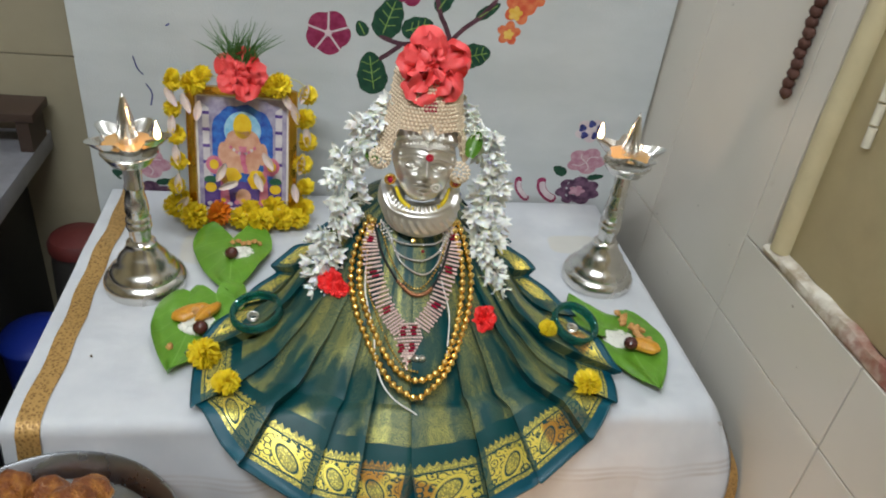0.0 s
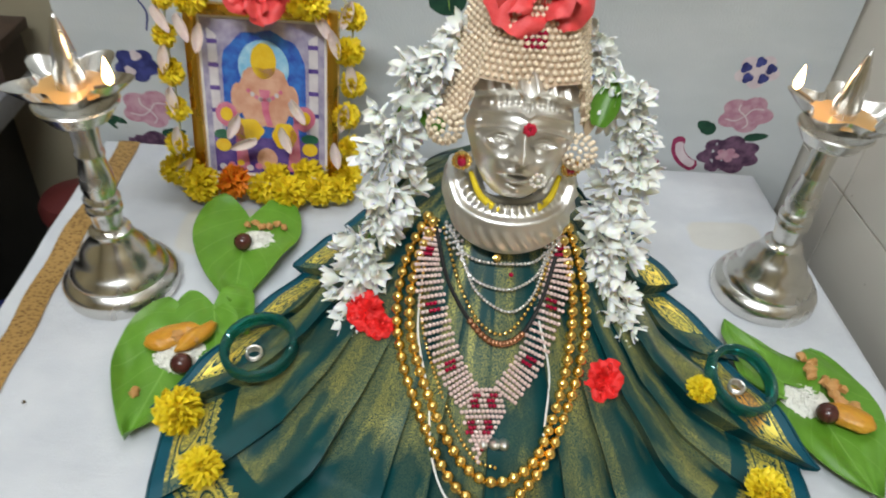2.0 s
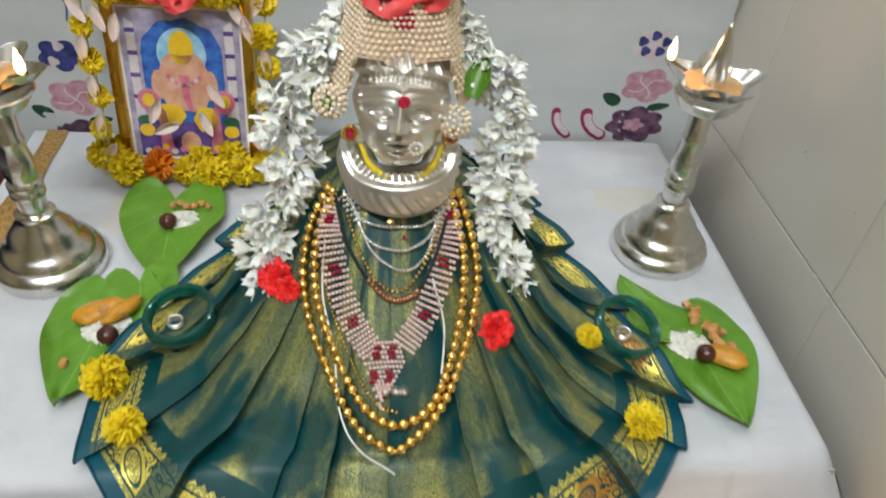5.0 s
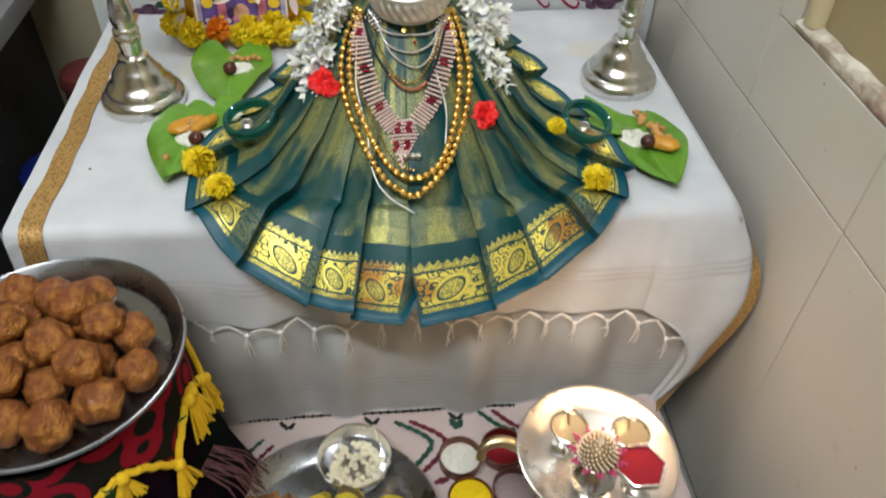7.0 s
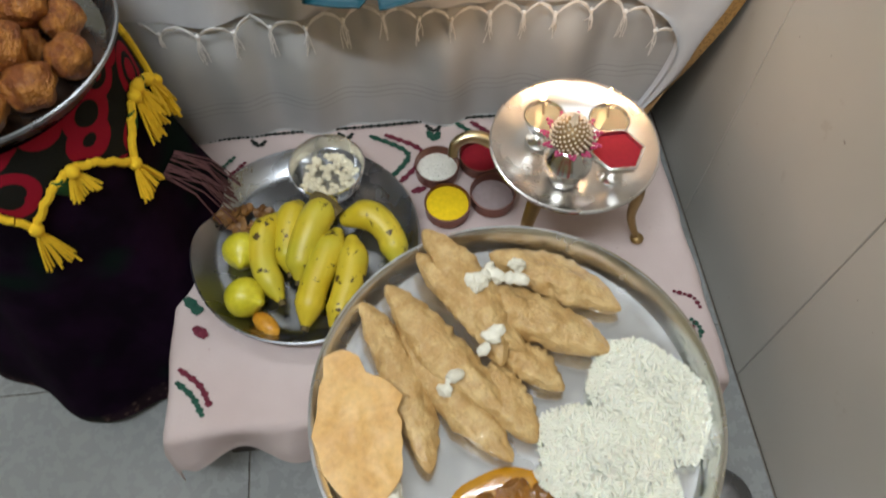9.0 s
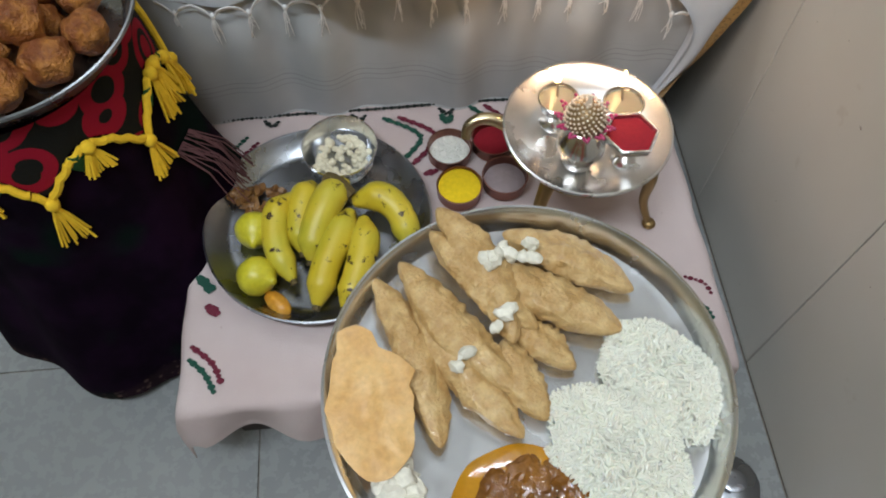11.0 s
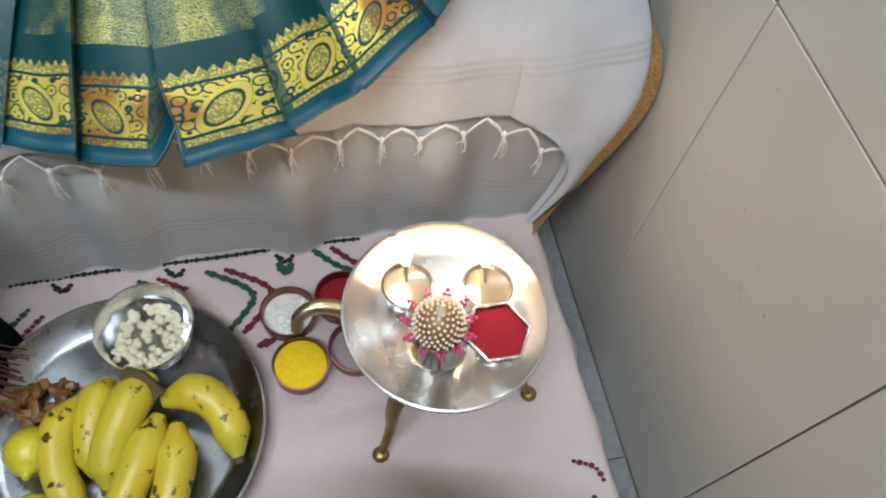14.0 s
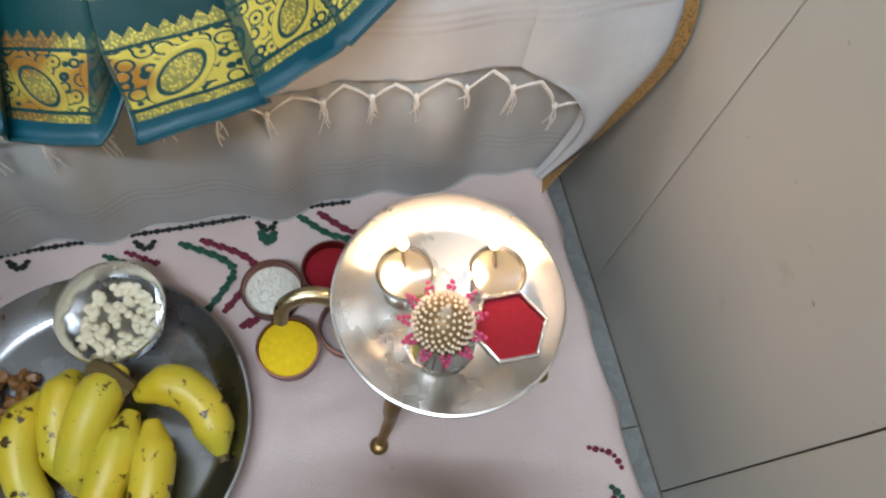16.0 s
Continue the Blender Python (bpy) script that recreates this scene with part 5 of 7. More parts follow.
def betel_leaf(at, length, width, turn, rx=0.0, ry=0.0, seed=0.0):
    """Heart-shaped leaf; its tip points along -y before the turn."""

    def fn(u, v):
        s = u * 2 - 1
        y = v
        w = width * 0.5 * (math.sin(math.pi * (0.16 + 0.84 * y ** 0.72)) ** 0.8 if y < 1 else 0.01)
        notch = 0.20 * (1 - abs(s)) ** 2 * (1 - y) ** 5
        px = s * w * (1 + 0.05 * noise.noise(Vector((s * 2, y * 4, seed))))
        py = -length * (y + notch) + 0.40 * length
        z = 0.0045 + 0.05 * width * abs(s) ** 1.5 + 0.010 * noise.noise(Vector((s * 1.7 + seed, y * 2.6, seed))) * (0.2 + abs(s)) + 0.010 * (y - 0.45) ** 2
        return (px, py, max(z, 0.001))

    bm = thicken(grid(22, 28, fn, uv=True), 0.0007)
    o = part("betel_leaf", bm, BETEL)
    o.matrix_world = pose(*at, rx, ry, turn)
    return tagged(o, "glossy green heart-shaped betel leaf holding offerings", "leaf", "betel leaves on the cloth")


T = TABLE_Z + 0.004
betel_leaf((-0.124, 0.958, T + 0.003), 0.172, 0.116, 3, 2, 0, 1.0)
betel_leaf((-0.160, 0.790, T), 0.160, 0.105, -8, 1, 4, 2.0)
betel_leaf((-0.128, 0.826, T + 0.004), 0.128, 0.080, 14, 0, -6, 3.0)
betel_leaf((0.432, 0.757, T), 0.172, 0.118, 6, 0, 2, 4.0)
betel_leaf((0.398, 0.795, T + 0.006), 0.110, 0.075, -160, 2, -4, 5.0)

RICE = simple("white_rice", (0.78, 0.77, 0.70), 0.5, vary=0.06, bump=0)
NUT = skin("areca_nut", (0.06, 0.018, 0.015), (0.11, 0.03, 0.02), 0.22, 60, 0.2)
DRYDATE = skin("dried_date", (0.55, 0.24, 0.02), (0.68, 0.36, 0.04), 0.35, 60, 0.6)
CHANA = skin("roasted_gram", (0.50, 0.24, 0.07), (0.62, 0.36, 0.14), 0.6, 200, 0.4)


def grains(bm, at, rx, ry, h, count, seed, length=0.0042, thick=0.0011):
    """A heap of rice grains round a low mound."""
    random.seed(seed)
    for i in range(count):
        a, q = random.random() * 6.283, math.sqrt(random.random())
        x, y = rx * q * math.cos(a), ry * q * math.sin(a)
        z = h * (1 - q * q) * random.uniform(0.75, 1.08) + thick
        d = Vector((random.uniform(-1, 1), random.uniform(-1, 1), random.uniform(-0.35, 0.35))).normalized() * length / 2
        c = Vector(at) + Vector((x, y, z))
        tube([c - d, c - d * 0.5, c + d * 0.5, c + d], thick, 4, bm, lambda f: 0.35 if f in (0.0, 1.0) else 1.0)
    return bm


def rice_heap(at, rx, ry, h, count, seed, label):
    bm = blob(bmesh.new(), at, rx * 0.92, ry * 0.92, h * 0.9, 3, wobble=0.2, seed=seed)
    grains(bm, at, rx, ry, h, count, seed)
    o = part("rice_heap", bm, RICE)
    return tagged(o, label, "rice", kind="stuff")


def nuts(name, centres, size, material, label, category, seed, long=1.0):
    random.seed(seed)
    o = thing(name, (0, 0, 0), label, category)
    for c in centres:
        m = Matrix.Rotation(random.random() * 6, 4, "Z") @ Matrix.Rotation(random.uniform(-0.5, 0.5), 4, "X")
        part("piece", blob(bmesh.new(), c, size * long * random.uniform(0.8, 1.25), size * random.uniform(0.7, 1.05), size * 0.75, 2, m, 0.55, random.random() * 30), material, o)
    return o


LZ = T + 0.009
for (x, y), (dx, dy), rs in (((-0.110, 0.953), (-0.013, -0.012), 1), ((-0.150, 0.788), (0.006, -0.020), 2), ((0.420, 0.760), (0.010, -0.024), 3)):
    rice_heap((x, y, LZ - 0.004), 0.026, 0.021, 0.010, 260, rs, "small heap of white rice on a betel leaf")
    o = part("areca_nut", blob(bmesh.new(), (0, 0, 0), 0.0098, 0.0098, 0.0092, 3, wobble=0.05), NUT)
    o.location = (x + dx, y + dy, LZ + 0.009)
    tagged(o, "shiny dark brown areca nut on the rice", "nut", "areca nuts")
nuts("roasted_gram", [(-0.125 + 0.008 * k, 0.975 + 0.004 * math.sin(k * 2.0), LZ + 0.006) for k in range(6)], 0.0046, CHANA, "brown roasted gram on the betel leaf", "gram", 2)
nuts("roasted_gram", [(0.434 + 0.002 * k + 0.006 * math.sin(k * 1.7), 0.805 - 0.0075 * k, LZ + 0.008) for k in range(6)] + [(0.452 + 0.007 * math.sin(k * 2), 0.772 - 0.007 * k, LZ + 0.008) for k in range(5)], 0.0056, CHANA, "brown roasted gram spilling over the betel leaf", "gram", 3)
nuts("roasted_gram", [(-0.178, 0.742, LZ), (-0.139, 0.795, LZ + 0.012), (-0.146, 0.804, LZ + 0.012), (-0.154, 0.797, LZ + 0.014)], 0.0055, CHANA, "brown roasted gram on the betel leaf", "gram", 4)
for at, L, w, turn in (((0.450, 0.733, LZ + 0.004), 0.044, 0.026, 25), ((-0.138, 0.800, LZ + 0.006), 0.050, 0.017, -62), ((-0.160, 0.802, LZ + 0.004), 0.052, 0.026, 80)):
    bm = blob(bmesh.new(), (0, 0, 0.004), L / 2, w / 2, 0.0075, 3, wobble=0.16, seed=L * 100)
    o = part("dried_date", bm, DRYDATE)
    o.matrix_world = pose(*at, 4, -6, turn - 60)
    tagged(o, "wrinkled golden dried date on a betel leaf", "date", "dried dates")
loose_flower("yellow_chrysanthemum", MUM[1], (-0.133, 0.716, LZ + 0.004), 0.0205, (0, -0.3, 1), "yellow chrysanthemum head on a betel leaf", spin=1.0)
nuts("white_jasmine_bud", [(-0.098, 0.812, LZ + 0.014), (-0.103, 0.806, LZ + 0.014)], 0.006, WAX_WHITE, "tiny white bud on the betel leaf", "flower bud", 5)
# crumbs on the cloth
nuts("crumb", [(-0.27, 0.735, T), (0.365, 0.80, T + 0.002)], 0.0017, SPECK, "tiny dark crumb on the white cloth", "crumb", 6)


# ---------------------------------------------------------------- low bench with the pink embroidered cloth
bench = thing("low_bench", (0, 0, 0), "low wooden bench hidden under a pink cloth", "bench")
part("top", box(-0.145, 0.470, 0.200, 0.600, MAT_Z - 0.035, MAT_Z - 0.003, 0.004), WOOD_DARK, bench)
for lx in (-0.11, 0.43):
    for ly in (0.235, 0.56):
        part("leg", box(lx - 0.02, lx + 0.02, ly - 0.02, ly + 0.02, 0, MAT_Z - 0.035, 0.003), WOOD_DARK, bench)
n = Nodes("pink_cotton")
w = n.noise(700, 2)
soft = n.noise(9, 3)
col = n.mix(n.ramp(soft, (0.35, 0.0), (0.68, 1.0)), (0.535, 0.435, 0.415), (0.60, 0.505, 0.485))
col = n.mix(n.ramp(n.noise(45, 4), (0.70, 0.0), (0.76, 0.5)), col, (0.35, 0.22, 0.2))
n.bump(n.mix(0.75, n.mix(0.5, w, soft), n.noise(6, 5, 0.6)), 0.5, 0.010)
PINK = n.done(col, 0.88)
MX0, MX1, MY0, MY1 = -0.150, 0.476, 0.194, 0.612


def over_edge(s, soft, drop_out):
    """Distance s past an edge, turned into a horizontal and a vertical run."""
    if s <= 0:
        return s, 0.0
    if s < soft:
        a = s / soft * math.pi / 2
        return soft * 0.64 * math.sin(a), -soft * 0.64 * (1 - math.cos(a))
    return soft * 0.64 + drop_out * (s - soft), -soft * 0.64 - (s - soft)


def mat_fn(u, v):
    x = MX0 - 0.055 + u * (MX1 - MX0 + 0.115)
    y = MY0 - 0.085 + v * (MY1 - MY0 + 0.085)
    y -= 0.018 * math.sin(x * 23 + 0.6) * (1 - v) ** 2
    z = MAT_Z + 0.0016 * noise.noise(Vector((x * 12, y * 12, 1)))
    hx, vx = over_edge(MX0 - x, 0.02, 0.12) if x < MX0 else over_edge(x - MX1, 0.02, 0.30)
    hy, vy = over_edge(MY0 - y, 0.02, 0.14)
    px = MX0 - hx if x < MX0 else (MX1 + hx if x > MX1 else x)
    py = MY0 - hy if y < MY0 else y
    pz = z + min(0, vx) + min(0, vy) * (1.0 if vx == 0 else 0.85)
    if vy < 0:
        py += 0.010 * math.sin(px * 55) * min(1.0, -vy / 0.05)
    if vx < 0:
        px += 0.008 * math.sin(py * 60) * min(1.0, -vx / 0.05)
    return (px, py, max(pz, 0.012))


mat = thing("pink_cloth", (0, 0, 0), "pale pink cotton cloth with cross-stitch motifs over the low bench", "cloth")
part("sheet", thicken(grid(110, 90, mat_fn), 0.0015), PINK, mat)
MAROON = simple("maroon_thread", (0.13, 0.012, 0.03), 0.85)
PINE = simple("dark_green_thread", (0.012, 0.07, 0.045), 0.85)


def stitches(path, width, material, step=0.0062):
    """A row of raised thread stitches along a path on the cloth."""
    bm = bmesh.new()
    line = bez([(a, b, 0) for a, b in path], 240) if len(path) > 2 else [Vector((*path[0], 0)).lerp(Vector((*path[1], 0)), i / 120) for i in range(121)]
    pts = bead_row(line, step, 0)
    for i, p in enumerate(pts):
        s = width * (1.0 if i % 2 else 0.72)
        z = MAT_Z + 0.0022
        vs = [bm.verts.new((p.x + s * a, p.y + s * b, z + 0.0008 * c)) for a, b, c in ((-1, -0.25, 0), (0, -1, 0.5), (1, -0.25, 0), (1, 0.45, 0), (0, 1, 0.5), (-1, 0.45, 0))]
        top = bm.verts.new((p.x, p.y, z + 0.0016))
        for k in range(6):
            bm.faces.new((vs[k], vs[(k + 1) % 6], top))
    part("stitching", bm, material, mat, "cross-stitched thread", smooth=False)


for dx, m in ((0.0, PINE), (0.021, MAROON)):
    stitches([(0.094 + dx, 0.580), (0.130 + dx, 0.558), (0.142 + dx, 0.541), (0.128 + dx, 0.520), (0.108 + dx, 0.500)], 0.0048, m)
    stitches([(0.215 + dx, 0.590), (0.240 + dx, 0.566), (0.262 + dx, 0.555)], 0.0048, m)
    stitches([(-0.130 + dx * 0.7, 0.525 - dx * 0.5), (-0.092 + dx * 0.7, 0.566 - dx * 0.5)], 0.004, m)
    stitches([(0.020 + dx, 0.580), (0.050 + dx, 0.562)], 0.004, m)
stitches([(0.174, 0.578), (0.180, 0.566), (0.188, 0.578)], 0.006, PINE)
stitches([(0.145, 0.482), (0.160, 0.486)], 0.006, MAROON)
stitches([(-0.143, 0.352), (-0.130, 0.336)], 0.0075, PINE)
stitches([(-0.130, 0.312), (-0.118, 0.300)], 0.0075, MAROON)
stitches([(-0.146, 0.262), (-0.122, 0.240), (-0.110, 0.215)], 0.0045, MAROON)
stitches([(-0.148, 0.246), (-0.130, 0.228), (-0.118, 0.205)], 0.0045, PINE)
stitches([(0.430, 0.222), (0.452, 0.228), (0.466, 0.246), (0.458, 0.262)], 0.004, PINE)
stitches([(0.420, 0.232), (0.448, 0.240), (0.462, 0.258)], 0.003, MAROON)
stitches([(0.448, 0.300), (0.468, 0.290), (0.474, 0.274)], 0.0035, MAROON)
stitches([(0.110, 0.393), (0.118, 0.395)], 0.003, MAROON)
INK_THREAD = simple("black_green_thread", (0.010, 0.016, 0.013), 0.85)
stitches([(-0.146, 0.596), (-0.02, 0.599), (0.10, 0.598), (0.20, 0.600), (0.27, 0.598)], 0.0036, INK_THREAD, 0.0050)
for hx in (-0.060, 0.060, 0.182):
    stitches([(hx - 0.010, 0.590), (hx, 0.580), (hx + 0.010, 0.590)], 0.0042, INK_THREAD)

# ---------------------------------------------------------------- stool under the embroidered dark cloth, with its fritters
SCX, SCY = -0.275, 0.485
n = Nodes("dark_purple_velvet")
sep = n.split(n.at())
f = n.noise(16, 3)
col = n.mix(n.ramp(f, (0.4, 0.0), (0.65, 1.0)), (0.004, 0.0012, 0.005), (0.011, 0.003, 0.013))
# green sheen of the cloth, put into the colour as blotches
green = n.ramp(n.noise(7, 2), (0.56, 0.0), (0.64, 0.8))
col = n.mix(green, col, (0.002, 0.010, 0.006))
lace = n.math("MULTIPLY", n.ramp(sep[2], (0.0, 1.0), (0.042, 1.0), (0.050, 0.0)), n.ramp(n.cells(95), (0.22, 1.0), (0.40, 0.15)))
col = n.mix(lace, col, (0.085, 0.055, 0.045))
n.bump(n.noise(500, 2), 0.3, 0.0015)
VELVET = n.done(col, 0.9, 0.0, Specular_IOR_Level=0.06)
n = Nodes("red_black_felt")
spots = n.cells(17, vec=n.stretch(1, 1, 1.1))
ring_ = n.ramp(spots, (0.20, 1.0), (0.23, 0.0), (0.33, 0.0), (0.36, 1.0), (0.50, 1.0), (0.53, 0.0))
edge_ = n.noise(90, 3)
col = n.mix(n.ramp(n.math("ADD", n.math("MULTIPLY", edge_, 0.5), n.math("MULTIPLY", ring_, 0.6)), (0.40, 0.0), (0.46, 1.0)), (0.008, 0.008, 0.006), (0.26, 0.004, 0.018))
n.bump(n.noise(400, 2), 0.4, 0.0015)
FELT = n.done(col, 0.9, 0.0, Specular_IOR_Level=0.2)
stool = thing("covered_stool", (0, 0, 0), "round stool under a dark purple cloth with yellow tassels", "stool")


def drape_r(a, z):
    out = 0.128 + (0.475 - z) * 0.13 + 0.022 * smoothstep(0.3, 0.0, z)
    return out + smoothstep(0.45, 0.1, z) * (0.012 * math.sin(a * 7 + 0.6) + 0.010 * noise.noise(Vector((math.cos(a) * 2, math.sin(a) * 2, z * 3))))


def stool_fn(u, v):
    a = u * 2 * math.pi
    hem = 0.022 + 0.020 * math.sin(a * 3 + 1.2)
    if v < 0.12:
        r, z = 0.128 * v / 0.12, 0.474
    else:
        z = 0.474 - (v - 0.12) / 0.88 * (0.474 - max(0.004, hem))
        r = drape_r(a, z)
    return (SCX + r * math.cos(a), SCY + r * math.sin(a), z)


part("purple_cloth", grid(160, 60, stool_fn, wrap=True), VELVET, stool)


def zig_z(deg):
    """Lower edge of the red band; tassels hang from its dips."""
    return 0.385 + 0.045 * abs(math.sin(radians((deg + 73) * 4.0)))


def band_fn(u, v):
    a = u * 2 * math.pi
    z = 0.4765 - v * (0.4765 - zig_z(math.degrees(a)) - 0.004)
    r = drape_r(a, z) + 0.003
    return (SCX + r * math.cos(a), SCY + r * math.sin(a), z)


part("red_band", grid(160, 14, band_fn, wrap=True), FELT, stool, "red and black felt flower band")
YARN = simple("yellow_yarn", (0.82, 0.52, 0.015), 0.85, scale=200, bump=0.4)


def on_drape(deg, z, lift):
    a = radians(deg)
    r = drape_r(a, z) + lift
    return Vector((SCX + r * math.cos(a), SCY + r * math.sin(a), z))


for d0 in range(-150, 60, 18):
    bm = bmesh.new()
    line = [on_drape(d0 + 18 * k / 10, zig_z(d0 + 18 * k / 10) + 0.002 * math.sin(k * 2.0), 0.007) for k in range(11)]
    tube(line, 0.0042, 7, bm)
    part("cord", bm, YARN, stool, "twisted yellow yarn cord")
random.seed(14)
for deg, L in ((-118, 0.055), (-96, 0.05), (-73, 0.060), (-50, 0.035), (-28, 0.048), (-8, 0.062), (-3, 0.050), (8, 0.045), (17, 0.05), (-140, 0.055)):
    bm = bmesh.new()
    z = zig_z(deg)
    top = on_drape(deg, z, 0.009)
    blob(bm, top, 0.0075, 0.0075, 0.008, 2)
    for k in range(26):
        dd = random.uniform(-6.5, 6.5)
        e = on_drape(deg + dd, z - L * random.uniform(0.75, 1.0), 0.005 + random.uniform(0, 0.010))
        m = top.lerp(e, 0.45) + Vector((0, 0, 0.004))
        tube([top, m, e], 0.0015, 4, bm)
    part("tassel", bm, YARN, stool, "yellow yarn tassel")
LEAFG = simple("green_felt", (0.01, 0.09, 0.02), 0.9)
for deg in (-90, -56, -14, 4):
    p = on_drape(deg, zig_z(deg) - 0.012, 0.007)
    part("felt_leaf", thicken(blade(0.030, 0.022, 0.05, 0.2, 4, 6, m=Matrix.Translation(p) @ Matrix.Rotation(radians(deg + 90), 4, "Z") @ pose(0, 0, 0, -80, 0, 0) @ Matrix.Translation((0, -0.015, 0))), 0.001), LEAFG, stool, "green felt leaf")
# loose fringe end showing beside the bench
random.seed(15)
bm = bmesh.new()
for k in range(22):
    a = on_drape(-12 + random.uniform(-7, 7), 0.33, 0.004)
    e = a + Vector((0.045 + random.uniform(-0.008, 0.012), 0.010 + random.uniform(-0.02, 0.02), -0.10))
    tube([a, a.lerp(e, 0.5) + Vector((0.006, 0, 0.012)), e], 0.0010, 4, bm)
part("fringe", bm, simple("dusty_pink_fringe", (0.12, 0.05, 0.055), 0.9), stool, "dusty maroon thread fringe")
part("seat", lathe([(0, 0.0), (0.12, 0.0), (0.12, 0.03), (0, 0.03)], 40, m=Matrix.Translation((SCX, SCY, 0.44))), WOOD_DARK, stool)
for k in range(4):
    a = math.pi / 4 + k * math.pi / 2
    part("leg", tube([(SCX + 0.1 * math.cos(a), SCY + 0.1 * math.sin(a), 0), (SCX + 0.09 * math.cos(a), SCY + 0.09 * math.sin(a), 0.44)], 0.014, 10), WOOD_DARK, stool)

FRITTER = skin("fried_crust", (0.19, 0.050, 0.007), (0.55, 0.225, 0.032), 0.50, 60, 1.0, 0.010, Coat_Weight=0.10)
plate("steel_plate", (-0.262, 0.481, 0.480), 0.137, 0.026, STEEL_DULL, "deep steel plate of fritters standing on the covered stool", 0.80)
random.seed(23)
fr = [(-0.236, 0.395), (-0.196, 0.420), (-0.276, 0.400), (-0.312, 0.425), (-0.252, 0.440), (-0.168, 0.455), (-0.212, 0.470), (-0.290, 0.470), (-0.330, 0.475), (-0.182, 0.505), (-0.225, 0.520), (-0.262, 0.505),
      (-0.305, 0.525), (-0.235, 0.560), (-0.275, 0.560), (-0.345, 0.520), (-0.315, 0.570), (-0.250, 0.475, 1), (-0.215, 0.445, 1), (-0.285, 0.435, 1), (-0.240, 0.525, 1), (-0.300, 0.500, 1), (-0.205, 0.500, 1)]
for q in fr:
    s = random.uniform(0.0205, 0.0245)
    o = part("fritter", blob(bmesh.new(), (0, 0, 0), s, s, s * 0.92, 4, wobble=0.20, seed=random.random() * 50), FRITTER)
    o.location = (q[0], q[1], 0.480 + s * 0.9 + (0.026 if len(q) > 2 else 0.0))
    tagged(o, "round golden-brown fried fritter piled on the plate", "fritter", "fritters on the plate")

# ---------------------------------------------------------------- fruit plate
plate("steel_plate", (0.005, 0.408, MAT_Z + 0.006), 0.141, 0.024, STEEL_DULL, "wide steel plate of bananas and lemons on the pink cloth", 0.78)
n = Nodes("banana_peel")
sp = n.noise(55, 5, 0.65)
st = n.noise(22, 4, vec=n.stretch(1, 1, 1))
col = n.mix(n.ramp(st, (0.3, 0.0), (0.7, 1.0)), (0.54, 0.40, 0.012), (0.63, 0.50, 0.04))
col = n.mix(n.ramp(n.noise(12, 2), (0.5, 0.0), (0.7, 0.5)), col, (0.38, 0.42, 0.04))
col = n.mix(n.ramp(sp, (0.60, 0.0), (0.64, 1.0)), col, (0.045, 0.022, 0.008))
n.bump(sp, 0.12, 0.001)
BANANA = n.done(col, 0.42)
STALK = simple("banana_stalk", (0.10, 0.07, 0.02), 0.8)
BZ = MAT_Z + 0.006
bun = thing("banana_bunch", (0, 0, 0), "bunch of ripe spotted yellow bananas on a steel plate", "bananas")
for path, r in (([(0.000, 0.455), (-0.010, 0.430), (-0.016, 0.400), (-0.014, 0.365)], 0.0165), ([(0.042, 0.448), (0.022, 0.420), (0.004, 0.385), (-0.004, 0.352)], 0.0175), ([(0.050, 0.425), (0.085, 0.425), (0.108, 0.400), (0.116, 0.360)], 0.0165),
                ([(0.046, 0.410), (0.032, 0.375), (0.014, 0.335), (0.002, 0.292)], 0.0165), ([(0.062, 0.398), (0.062, 0.360), (0.050, 0.320), (0.034, 0.286)], 0.0160), ([(-0.026, 0.440), (-0.044, 0.410), (-0.044, 0.370), (-0.026, 0.328)], 0.0150)):
    top = 0.036 if path[0][0] > 0.03 and path[0][0] < 0.045 else 0.022
    line = bez([(x, y, BZ + 0.016 + top * (1 - abs(i / 3 - 0.3)) * (0.9 if i < 3 else 0.25)) for i, (x, y) in enumerate(path)], 22)
    b = part("banana", tube(line, r * 1.12, 12, None, lambda t: min(1.0, 0.42 + 2.6 * t, 0.30 + 4.0 * (1 - t)) * (1 - 0.04 * math.cos(t * 9))), BANANA, bun)
    d = (line[-1] - line[-2]).normalized()
    part("tip", tube([line[-1] - d * 0.001, line[-1] + d * 0.006], r * 0.30, 6), STALK, b, "dark dry tip")
part("stalk", tube(bez([(0.020, 0.450, BZ + 0.046), (0.034, 0.440, BZ + 0.050), (0.048, 0.425, BZ + 0.042)], 8), 0.010, 8), STALK, bun, "brown cut stalk")
LEMON = skin("lemon_skin", (0.55, 0.49, 0.02), (0.62, 0.56, 0.04), 0.35, 40, 0.3)
for x, y, tn in ((-0.072, 0.398, 0), (-0.068, 0.334, 60)):
    o = part("lemon", lathe([(0, -0.026), (0.004, -0.0245), (0.014, -0.019), (0.022, -0.009), (0.0245, 0), (0.022, 0.009), (0.014, 0.019), (0.005, 0.0245), (0.0035, 0.028), (0, 0.029)], 32), LEMON)
    o.matrix_world = pose(x, y, BZ + 0.024, 74, 0, tn)
    tagged(o, "small yellow-green lemon on the steel plate", "lemon", "lemons on the plate")
RAISIN = skin("raisins", (0.16, 0.07, 0.018), (0.30, 0.15, 0.04), 0.4, 90, 0.7)
random.seed(17)
nuts("raisins", [(-0.075 + random.uniform(-0.030, 0.032), 0.448 + random.uniform(-0.018, 0.020), BZ + 0.006 + random.uniform(0, 0.010)) for k in range(26)], 0.0068, RAISIN, "heap of brown sticky raisins on the plate", "raisins", 6, 1.4)
